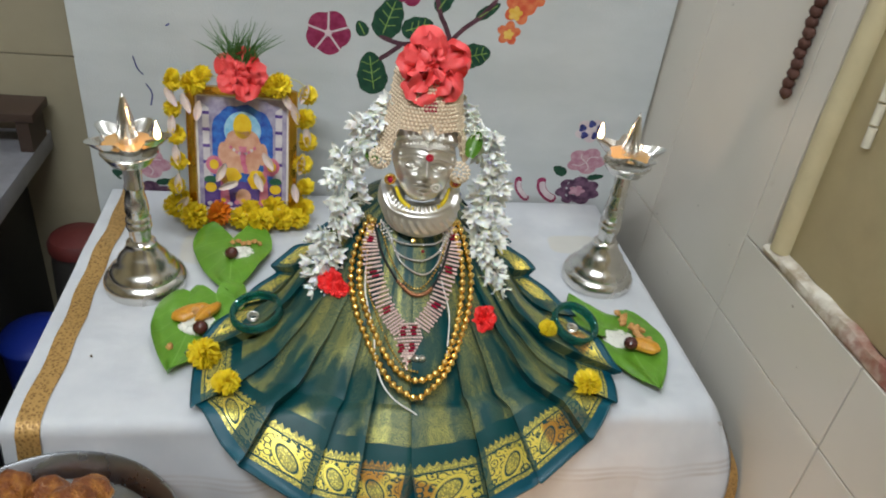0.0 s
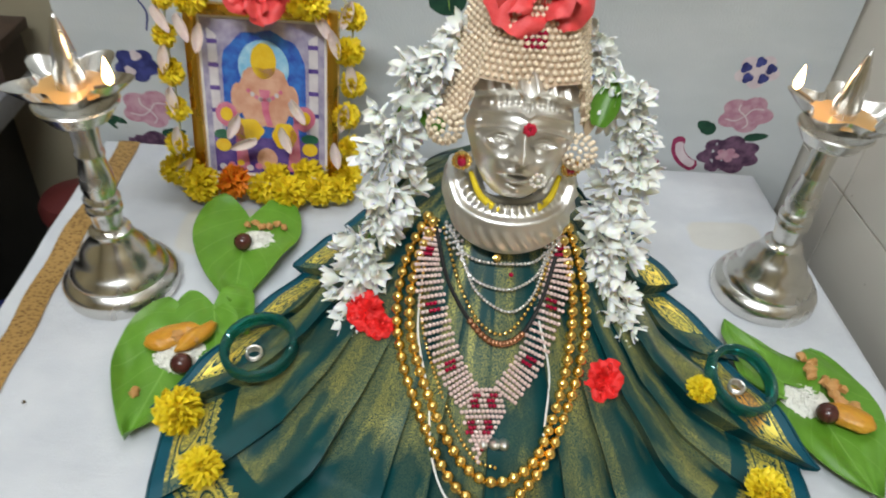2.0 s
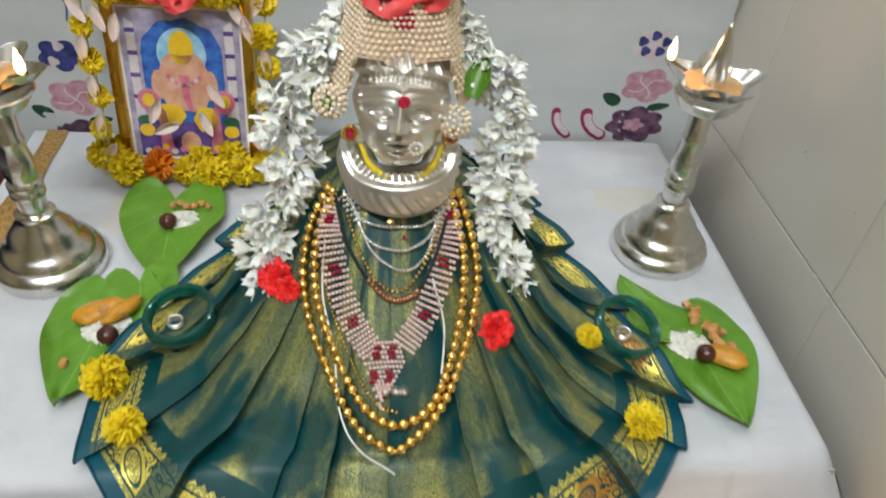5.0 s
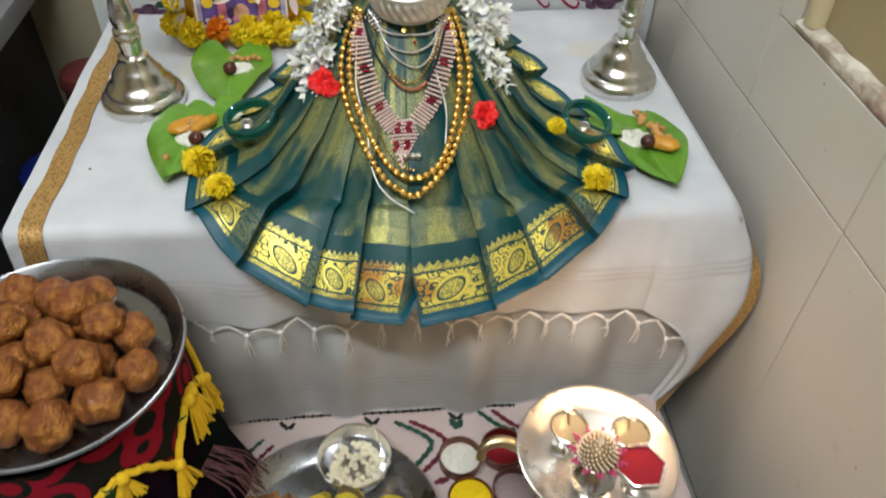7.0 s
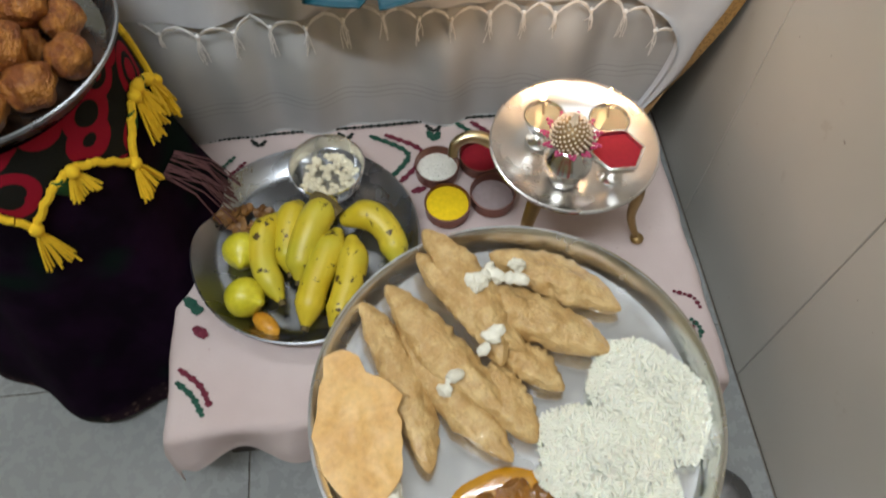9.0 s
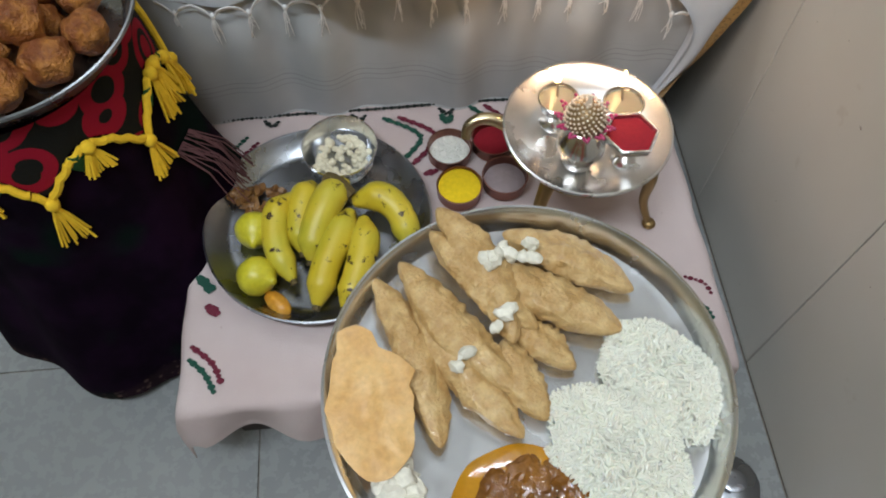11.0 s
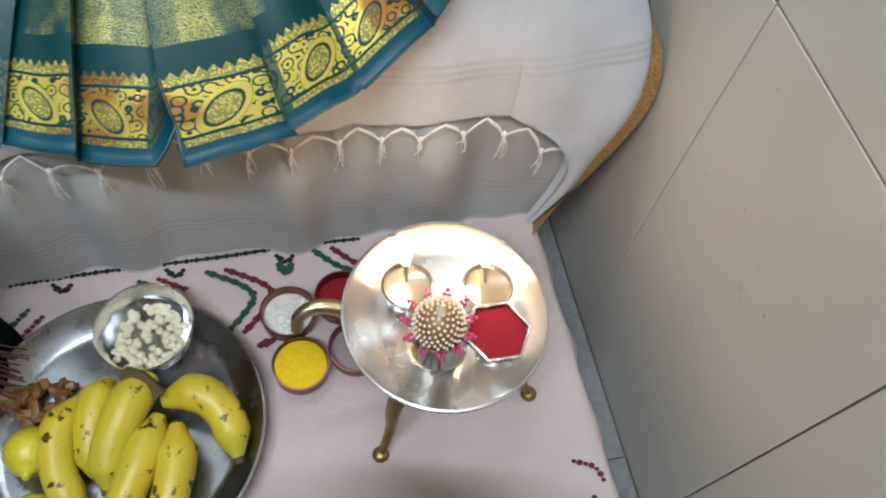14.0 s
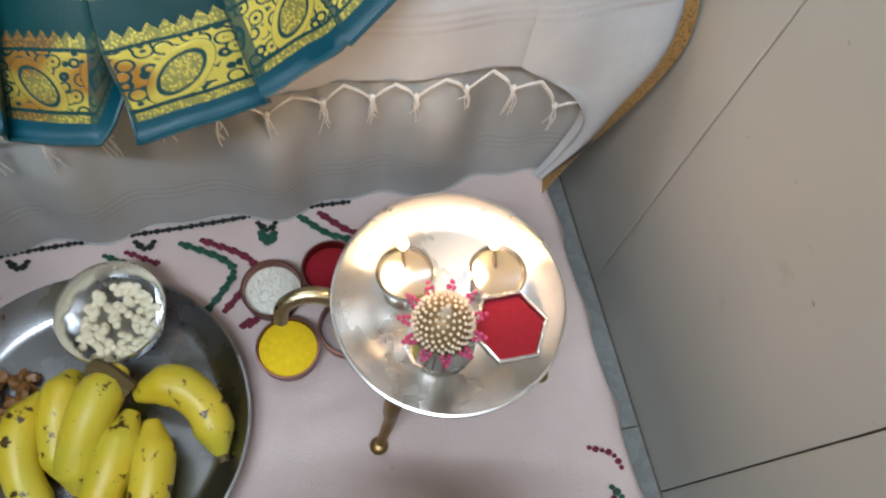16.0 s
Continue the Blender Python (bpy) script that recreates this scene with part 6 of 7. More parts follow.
o = part("dried_date", blob(bmesh.new(), (0, 0, 0), 0.021, 0.0105, 0.010, 3, wobble=0.15), DRYDATE)
o.matrix_world = pose(-0.044, 0.302, BZ + 0.011, 0, 0, -48)
tagged(o, "golden brown dried date on the steel plate", "date")
cup = thing("steel_bowl", (0.036, 0.502, BZ), "small round steel bowl half full of white sweets", "bowl")
part("shell", lathe([(0, 0), (0.028, 0), (0.036, 0.006), (0.044, 0.022), (0.0475, 0.042), (0.0490, 0.044), (0.0480, 0.046), (0.0462, 0.043), (0.0425, 0.022), (0.035, 0.009), (0.027, 0.004), (0, 0.004)], 64), STEEL, cup)
SWEET = simple("pale_sweet", (0.74, 0.68, 0.50), 0.45, vary=0.15, scale=20, bump=0)
me = mesh_of(blob(bmesh.new(), (0, 0, 0), 1, 1, 0.62, 2, wobble=0.1), SWEET, "sweet")
random.seed(18)
heap = thing("sugar_sweets", (0.036, 0.500, BZ + 0.006), "small round cream-white sugar sweets in a bowl", "sweets")
for k in range(120):
    a, q = random.random() * 6.283, math.sqrt(random.random())
    x, y = 0.037 * q * math.cos(a), 0.037 * q * math.sin(a) - 0.002
    s = random.uniform(0.0040, 0.0050)
    piece("sweet", me, heap, Matrix.Translation((x, y, 0.012 + 0.010 * (1 - q * q) * random.random() + 0.003 * q)) @ Matrix.Rotation(random.uniform(-0.6, 0.6), 4, "X") @ Matrix.Diagonal((s, s, s, 1)))

# ---------------------------------------------------------------- four little powder cups
BROWN_CUP = metal_mat("tarnished_copper", (0.26, 0.12, 0.09), 0.38)
for (x, y), content, label in (((0.185, 0.446), simple("turmeric_powder", (0.80, 0.56, 0.004), 0.95, scale=200, bump=0.4), "small copper cup brimming with yellow turmeric powder"),
                               ((0.178, 0.508), RICE, "small copper cup of white rice grains"),
                               ((0.238, 0.518), simple("kumkum_powder", (0.26, 0.004, 0.014), 0.95, scale=200, bump=0.4), "small copper cup of crimson powder"),
                               ((0.245, 0.456), simple("grey_powder", (0.30, 0.24, 0.24), 0.9, scale=120, bump=0.4), "small copper cup of grey-pink powder")):
    c = thing("powder_cup", (x, y, MAT_Z + 0.002), label, "cup", "powder cups on the pink cloth")
    part("cup", lathe([(0, 0), (0.024, 0), (0.0285, 0.004), (0.0290, 0.020), (0.0298, 0.022), (0.0280, 0.022), (0.0272, 0.006), (0, 0.004)], 48), BROWN_CUP, c)
    fill = 0.019 if "turmeric" in label else 0.010
    part("content", lathe([(0, fill + 0.003), (0.012, fill + 0.0025), (0.022, fill + 0.001), (0.0272, fill - 0.001)], 40), content, c)
    if "rice" in label:
        part("grain_layer", grains(bmesh.new(), (0, 0, fill), 0.025, 0.025, 0.003, 220, 7), RICE, c)

# ---------------------------------------------------------------- lamp plate on its brass stand
LX, LY, LZ0 = 0.323, 0.420, 0.337
stand = thing("brass_stand", (LX, LY, MAT_Z), "three-legged brass stand with a curved handle", "stand")
part("ring", lathe([(0.074, 0.134), (0.080, 0.134), (0.083, 0.139), (0.080, 0.144), (0.074, 0.144)], 64, close=True), BRASS, stand)
part("pan", lathe([(0, 0.132), (0.076, 0.136), (0.076, 0.141), (0, 0.139)], 48), BRASS, stand)
for a in (-132, -24, 102):
    c, s = math.cos(radians(a)), math.sin(radians(a))
    line = bez([(0.074 * c, 0.074 * s, 0.136), (0.086 * c, 0.086 * s, 0.100), (0.088 * c, 0.088 * s, 0.050), (0.104 * c, 0.104 * s, 0.006)], 20)
    lg = part("leg", tube(line, 0.0075, 10, None, lambda t: 1.25 - 0.75 * t), BRASS, stand)
    part("foot", blob(bmesh.new(), (0.105 * c, 0.105 * s, 0.0062), 0.0088, 0.0088, 0.006, 2), BRASS, lg)
part("handle", tube(bez([(-0.076, 0.016, 0.138), (-0.098, 0.024, 0.150), (-0.116, 0.026, 0.152), (-0.130, 0.022, 0.146), (-0.134, 0.014, 0.134)], 24), 0.0075, 10, None, lambda t: 1.1 - 0.35 * t), metal_mat("pale_brass", (0.55, 0.46, 0.28), 0.3), stand)
plate("steel_plate", (LX, LY, LZ0), 0.094, 0.014, metal_mat("brushed_steel", (0.77, 0.75, 0.73), 0.27), "round shiny steel lamp plate on a brass stand", 0.66)
SIL2 = metal_mat("bright_silver", (0.78, 0.77, 0.74), 0.2)
n = Nodes("ghee")
GHEE = n.done((0.20, 0.17, 0.12), 0.12, 0.0, Subsurface_Weight=0.2, Coat_Weight=0.6)
for x, y in ((0.289, 0.436), (0.358, 0.424)):
    d = thing("ghee_lamp", (x, y, LZ0 + 0.001), "small silver ghee lamp burning on the plate", "oil lamp", "ghee lamps on the plate")
    part("foot", lathe([(0, 0), (0.016, 0), (0.0165, 0.003), (0.010, 0.008), (0.008, 0.016), (0.012, 0.022), (0, 0.022)], 32), SIL2, d)
    part("cup", lathe([(0, 0.020), (0.010, 0.021), (0.0185, 0.028), (0.0215, 0.040), (0.0228, 0.042), (0.0212, 0.043), (0.0195, 0.040), (0.016, 0.030), (0, 0.026)], 40), SIL2, d)
    part("ghee", lathe([(0, 0.0385), (0.012, 0.0385), (0.0192, 0.0392)], 32), GHEE, d, "melted pale ghee")
    part("wick", tube(bez([(0, 0.004, 0.037), (0.001, 0.012, 0.042), (0.001, 0.019, 0.048)], 8), 0.0013, 6), WICK, d, "bent cotton wick")
    part("flame", lathe([(0.0, 0.0), (0.0036, 0.003), (0.0046, 0.008), (0.0028, 0.016), (0.0, 0.026)], 14, m=Matrix.Translation((0.001, 0.019, 0.046))), FLAME, d, "small yellow flame")
pot = thing("silver_pot", (0.305, 0.382, LZ0 + 0.001), "small round silver water pot on the lamp plate", "pot")
part("body", lathe([(0, 0), (0.017, 0), (0.018, 0.003), (0.015, 0.008), (0.022, 0.016), (0.0265, 0.028), (0.0255, 0.040), (0.018, 0.050), (0.015, 0.056), (0.018, 0.062), (0.022, 0.065), (0.0205, 0.066), (0.014, 0.058), (0, 0.056)], 48), SIL2, pot)
spr = thing("bead_ornament", (0.304, 0.384, LZ0 + 0.066), "pearl and pink bead flower set on the silver pot", "ornament")
pp, pk = [], []
random.seed(19)
for k in range(150):
    z = 1 - 1.1 * (k + 0.5) / 150
    s = math.sqrt(max(0, 1 - z * z))
    pp.append((0.0215 * s * math.cos(k * 2.4), 0.0215 * s * math.sin(k * 2.4), 0.004 + 0.026 * z))
for k in range(11):
    a = k * 2 * math.pi / 11
    for j, (r, w, z) in enumerate(((0.024, -1, 0.002), (0.024, 1, 0.002), (0.0275, -0.6, 0.004), (0.0275, 0.6, 0.004), (0.031, 0, 0.006))):
        pk.append(((r) * math.cos(a + 0.11 * w), r * math.sin(a + 0.11 * w), z))
beads("pearl_dome", pp, 0.0016, PEARL, spr)
beads("pink_bead_star", pk, 0.0022, simple("pink_glass_bead", (0.50, 0.06, 0.16), 0.2, Coat_Weight=0.5, bump=0), spr, "pink glass bead points")["kind"] = "stuff"
part("core", blob(bmesh.new(), (0, 0, 0.004), 0.020, 0.020, 0.022, 3), simple("dull_gold_core", (0.34, 0.22, 0.10), 0.5, 0.5), spr)
part("finial", tube([(0, 0, 0.026), (0, 0, 0.040)], 0.0045, 8, None, lambda t: 1.0 - 0.7 * t), PEARL, spr)
hexa = thing("kumkum_box", (0.3555, 0.379, LZ0 + 0.001), "hexagonal silver tray filled with crimson powder", "powder box")
part("foot", lathe([(0, 0), (0.014, 0), (0.0145, 0.003), (0.008, 0.010), (0.007, 0.024), (0.012, 0.032), (0, 0.032)], 24), SIL2, hexa)
part("tray", lathe([(0, 0.032), (0.024, 0.033), (0.0285, 0.038), (0.0290, 0.046), (0.0272, 0.047), (0.0262, 0.040), (0, 0.038)], 6), SIL2, hexa)
part("powder", lathe([(0, 0.0445), (0.015, 0.0442), (0.0262, 0.0435)], 6), simple("crimson_powder", (0.22, 0.003, 0.014), 0.95, scale=250, bump=0.4), hexa, "crimson powder")
beads("beading", [(0.0290 * (math.cos(radians(60 * s)) * (1 - f) + math.cos(radians(60 * s + 60)) * f), 0.0290 * (math.sin(radians(60 * s)) * (1 - f) + math.sin(radians(60 * s + 60)) * f), 0.0465) for s in range(6) for f in [i / 12 for i in range(12)]], 0.0013, SIL2, hexa)

# ---------------------------------------------------------------- the big food plate on a red stool
RED_PLASTIC = simple("red_plastic", (0.45, 0.02, 0.012), 0.35, vary=0.1, scale=20)
TCX, TCY, TCZ = 0.190, 0.080, 0.490
rs = thing("red_stool", (0.186, 0.060, 0), "red plastic stool under the big food plate", "stool")
part("seat", box(-0.117, 0.117, -0.117, 0.117, 0.462, 0.4865, 0.006), RED_PLASTIC, rs)
for sx in (-1, 1):
    for sy in (-1, 1):
        part("leg", tube([(sx * 0.112, sy * 0.112, 0.0), (sx * 0.098, sy * 0.098, 0.464)], 0.014, 8), RED_PLASTIC, rs)
plate("steel_plate", (TCX, TCY, TCZ), 0.142, 0.022, STEEL, "big shiny steel plate full of festive food", 0.86)
PUFF = skin("fried_pastry", (0.46, 0.275, 0.095), (0.66, 0.47, 0.215), 0.42, 75, 0.8, 0.005, Coat_Weight=0.15)
random.seed(41)
puffs = [((0.195, 0.200), (0.276, 0.150), 0.032, 0.0), ((0.148, 0.218), (0.188, 0.116), 0.030, 0.012), ((0.172, 0.168), (0.258, 0.114), 0.032, 0.004), ((0.186, 0.128), (0.224, 0.091), 0.024, 0.0), ((0.108, 0.171), (0.175, 0.076), 0.030, 0.006),
         ((0.114, 0.148), (0.174, 0.047), 0.028, 0.0), ((0.176, 0.110), (0.196, 0.056), 0.026, 0.0), ((0.096, 0.166), (0.131, 0.051), 0.028, 0.0), ((0.134, 0.196), (0.196, 0.120), 0.028, 0.010)]
for i, (a, b, w, lift) in enumerate(puffs):
    a, b = Vector((*a, 0)), Vector((*b, 0))
    L = (b - a).length * 1.14
    w *= 1.02
    bend = random.uniform(-0.15, 0.15)

    def fn(u, v, L=L, w=w, sd=i * 3.7, bend=bend):
        t = 2 * math.pi * u
        e = math.sin(math.pi * min(1, max(0.0, v))) ** 0.62
        x = L * (v - 0.5)
        ry, rz = w * 0.5 * e, w * 0.36 * e
        k = 1 + 0.26 * noise.noise(Vector((x * 60, math.cos(t) * 1.4 + sd, math.sin(t) * 1.4))) + 0.10 * noise.noise(Vector((x * 190, math.cos(t) * 4 + sd, math.sin(t) * 4)))
        y = ry * k * math.cos(t) + bend * L * (v - 0.5) ** 2 * 2
        z = rz * k * math.sin(t)
        crimp = 0.0010 * math.sin(v * 60 + 3 * noise.noise(Vector((v * 9, sd, 0)))) * max(0, math.cos(t)) ** 6 * e
        return (x, y + crimp + 0.004 * e * max(0, math.cos(t)) ** 8, z)

    bm = grid(36, 72, fn, wrap=True)
    bmesh.ops.remove_doubles(bm, verts=bm.verts, dist=1e-5)
    o = part("fried_pastry", bm, PUFF)
    m = (a + b) / 2
    o.matrix_world = pose(m.x, m.y, TCZ + w * 0.36 + 0.001 + lift, random.uniform(-12, 12), 2, math.degrees(math.atan2(b.y - a.y, b.x - a.x)))
    tagged(o, "crescent fried pastry with crimped edge on the food plate", "pastry", "fried pastries on the plate")
WHITE_RICE = simple("cooked_rice", (0.81, 0.80, 0.69), 0.45, vary=0.04, bump=0, Subsurface_Weight=0.4, Subsurface_Radius=(0.006, 0.005, 0.004))
for x, y, rx, ry, h, cnt, sd, tn in ((0.286, 0.079, 0.033, 0.050, 0.024, 2300, 51, 35), (0.246, 0.026, 0.039, 0.053, 0.025, 2600, 52, 35)):
    bm = blob(bmesh.new(), (0, 0, 0), rx * 0.90, ry * 0.90, h * 0.90, 4, wobble=0.30, seed=sd)
    random.seed(sd)
    for i in range(cnt):
        a, q = random.random() * 6.283, random.random() ** 0.42
        k = 1.03 + 0.22 * noise.noise(Vector((math.cos(a) * 1.5, math.sin(a) * 1.5, sd)))
        c = Vector((rx * q * k * math.cos(a), ry * q * k * math.sin(a), h * math.sqrt(max(0, 1 - q * q)) * random.uniform(0.84, 1.10) + 0.0012))
        d = Vector((random.uniform(-1, 1), random.uniform(-1, 1), random.uniform(-0.6, 0.6))).normalized() * 0.0034
        tube([c - d, c - d * 0.5, c + d * 0.5, c + d], 0.00115, 4, bm, lambda f: 0.4 if f in (0.0, 1.0) else 1.0)
    o = part("rice_mound", bm, WHITE_RICE)
    o.matrix_world = pose(x, y, TCZ + 0.001, 0, 0, tn)
    tagged(o, "mound of fluffy white cooked rice on the food plate", "rice", kind="stuff")
CURRY = skin("vegetable_curry", (0.15, 0.055, 0.008), (0.30, 0.12, 0.014), 0.15, 40, 0.9, 0.004, Coat_Weight=0.6)
CURRY_OIL = skin("curry_oil", (0.42, 0.18, 0.006), (0.50, 0.24, 0.01), 0.10, 30, 0.2, 0.002, Coat_Weight=0.6)
cur = thing("curry", (0.178, -0.004, TCZ + 0.0012), "thick brown vegetable curry with orange oil on the plate", "curry")
bm = bmesh.new()
ring_v = [bm.verts.new((0.050 * (1 + 0.12 * noise.noise(Vector((math.cos(a) * 2, math.sin(a) * 2, 4)))) * math.cos(a), 0.046 * (1 + 0.12 * noise.noise(Vector((math.cos(a) * 2, math.sin(a) * 2, 9)))) * math.sin(a), 0.0012)) for a in (2 * math.pi * i / 48 for i in range(48))]
mid_v = [bm.verts.new((v.co.x * 0.85, v.co.y * 0.85, 0.004)) for v in ring_v]
cen = bm.verts.new((0, 0, 0.005))
for i in range(48):
    j = (i + 1) % 48
    bm.faces.new((ring_v[i], ring_v[j], mid_v[j], mid_v[i]))
    bm.faces.new((mid_v[i], mid_v[j], cen))
part("gravy", bm, CURRY_OIL, cur, "orange oily gravy")
random.seed(61)
for k in range(44):
    a, q = random.random() * 6.283, math.sqrt(random.random())
    s = random.uniform(0.0045, 0.010)
    part("chunk", blob(bmesh.new(), (0.008 + 0.036 * q * math.cos(a), -0.004 + 0.032 * q * math.sin(a), 0.0065), s * random.uniform(1.1, 2.0), s, s * 0.55, 3, Matrix.Rotation(random.random() * 6, 4, "Z"), 0.6, k), CURRY, cur)
BREAD = skin("crisp_wafer", (0.60, 0.34, 0.11), (0.74, 0.48, 0.19), 0.5, 50, 0.5, 0.003)


def wafer_fn(u, v):
    a = 2 * math.pi * u
    k = 0.040 * (1 + 0.22 * noise.noise(Vector((math.cos(a) * 1.3, math.sin(a) * 1.3, 2.0)))) * (1.18 if abs(a - 1.6) < 0.35 else 1.0)
    x, y = k * v * math.cos(a) * 0.86, k * v * math.sin(a) * 1.20
    if x > 0:
        x *= 0.82 + 0.25 * noise.noise(Vector((y * 160, 1, 0)))
    return (x, y, 0.010 + 0.004 * noise.noise(Vector((x * 60, y * 60, 0))) + 0.10 * x * x / 0.04)


o = part("wafer", thicken(grid(40, 12, wafer_fn, wrap=True), 0.001), BREAD)
o.matrix_world = pose(0.086, 0.070, TCZ + 0.012, 4, -8, 10)
tagged(o, "broken crisp orange-brown wafer leaning on the plate rim", "wafer")
CRUMBLE = skin("white_crumble", (0.70, 0.66, 0.54), (0.78, 0.74, 0.64), 0.6, 60, 0.6)
random.seed(62)
nuts("coconut_crumbs", [(0.184 + random.uniform(-0.020, 0.024), 0.170 + random.uniform(-0.008, 0.008), TCZ + 0.036 + random.uniform(-0.002, 0.003)) for k in range(16)] + [(0.183, 0.128, TCZ + 0.036), (0.178, 0.124, TCZ + 0.036), (0.172, 0.116, TCZ + 0.034), (0.15, 0.10, TCZ + 0.03), (0.142, 0.092, TCZ + 0.026)],
     0.0055, CRUMBLE, "white coconut crumbs scattered over the pastries", "crumbs", 63)
nuts("white_halwa", [(0.098 + random.uniform(-0.012, 0.016), 0.018 + random.uniform(-0.026, 0.016), TCZ + 0.006 + random.uniform(0, 0.008)) for k in range(26)], 0.0085, CRUMBLE, "crumbly white sweet beside the wafer", "sweet", 64)
# steel lid with a ring knob on the floor by the wall
lid = thing("steel_cover", (0.505, 0.085, 0.0), "small steel pot cover with a ring knob on the floor", "pot cover")
part("dome", lathe([(0.040, 0.0), (0.041, 0.003), (0.034, 0.008), (0.012, 0.013), (0, 0.014), (0, 0.010), (0.034, 0.003)], 40), STEEL_DULL, lid)
part("knob", lathe([(0.004, 0.012), (0.004, 0.020), (0.014, 0.024), (0.015, 0.029), (0.010, 0.031), (0, 0.029)], 24), STEEL_DULL, lid)

# ---------------------------------------------------------------- prints on the sheet
def sheet_y(x, z):
    return SHEET_Y + 0.006 * noise.noise(Vector((x * 5, z * 2.2, 3))) + 0.0025 * noise.noise(Vector((x * 16, z * 9, 8)))


def ink(name, a, b):
    n = Nodes(name)
    return n.done(n.mix(n.ramp(n.noise(70, 4), (0.4, 0.0), (0.6, 1.0)), a, b), 0.85)


CRIMSON, ROSE, MAUVE = ink("ink_crimson", (0.22, 0.01, 0.06), (0.30, 0.03, 0.10)), ink("ink_rose", (0.42, 0.20, 0.27), (0.52, 0.32, 0.38)), ink("ink_mauve", (0.06, 0.025, 0.06), (0.16, 0.08, 0.14))
LEAFI, VEINI, NAVY = ink("ink_green", (0.006, 0.045, 0.025), (0.012, 0.07, 0.035)), ink("ink_lime", (0.16, 0.30, 0.06), (0.24, 0.38, 0.10)), ink("ink_navy", (0.02, 0.025, 0.12), (0.05, 0.06, 0.24))
BLUSH, TWIG, CORAL, GOLDI = ink("ink_blush", (0.58, 0.48, 0.52), (0.64, 0.56, 0.58)), ink("ink_twig", (0.07, 0.025, 0.04), (0.11, 0.04, 0.06)), ink("ink_coral", (0.60, 0.09, 0.04), (0.68, 0.20, 0.08)), ink("ink_yellow", (0.70, 0.42, 0.05), (0.76, 0.52, 0.12))


def printed(name, outline, material, layer=0):
    """One printed shape lying on the sheet."""
    bm = bmesh.new()
    cx, cz = sum(p[0] for p in outline) / len(outline), sum(p[1] for p in outline) / len(outline)
    rings = []
    for f in (1.0, 0.66, 0.33):
        ring = []
        for x, z in outline:
            a, b = cx + (x - cx) * f, cz + (z - cz) * f
            ring.append(bm.verts.new((a, sheet_y(a, b) - 0.0016 - 0.0005 * layer, b)))
        rings.append(ring)
    c = bm.verts.new((cx, sheet_y(cx, cz) - 0.0016 - 0.0005 * layer, cz))
    k = len(outline)
    for i in range(k):
        j = (i + 1) % k
        bm.faces.new((rings[0][i], rings[0][j], rings[1][j], rings[1][i]))
        bm.faces.new((rings[1][i], rings[1][j], rings[2][j], rings[2][i]))
        bm.faces.new((rings[2][i], rings[2][j], c))
    part(name, bm, material, sheet)


def lobed(cx, cz, r, lobes, depth, n=60, ph=0.0, sx=1.0, sz=1.0):
    return [(cx + sx * r * (1 - depth + depth * abs(math.cos(lobes * t / 2 + ph))) * math.cos(t), cz + sz * r * (1 - depth + depth * abs(math.cos(lobes * t / 2 + ph))) * math.sin(t)) for t in (2 * math.pi * i / n for i in range(n))]


def leaf_outline(cx, cz, L, w, deg, jag=0.06):
    a = radians(deg)
    out = []
    for i in range(28):
        t = 2 * math.pi * i / 28
        x, z = L / 2 * math.cos(t), w / 2 * math.sin(t) * (1 - 0.25 * math.cos(t)) * (1 + jag * math.sin(9 * t))
        out.append((cx + x * math.cos(a) - z * math.sin(a), cz + x * math.sin(a) + z * math.cos(a)))
    return out


def stroke(pts, w, material, layer=1):
    line = bez([(a, b, 0) for a, b in pts], 14)
    left, right = [], []
    for i, p in enumerate(line):
        d = (line[min(i + 1, 14)] - line[max(i - 1, 0)]).normalized()
        k = w * (1.0 if 0 < i < 14 else 0.4)
        left.append((p.x - d.y * k, p.y + d.x * k))
        right.append((p.x + d.y * k, p.y - d.x * k))
    bm = bmesh.new()
    vs = [[bm.verts.new((x, sheet_y(x, z) - 0.0016 - 0.0005 * layer, z)) for x, z in side] for side in (left, right)]
    for i in range(14):
        bm.faces.new((vs[0][i], vs[0][i + 1], vs[1][i + 1], vs[1][i]))
    part("printed_line", bm, material, sheet)


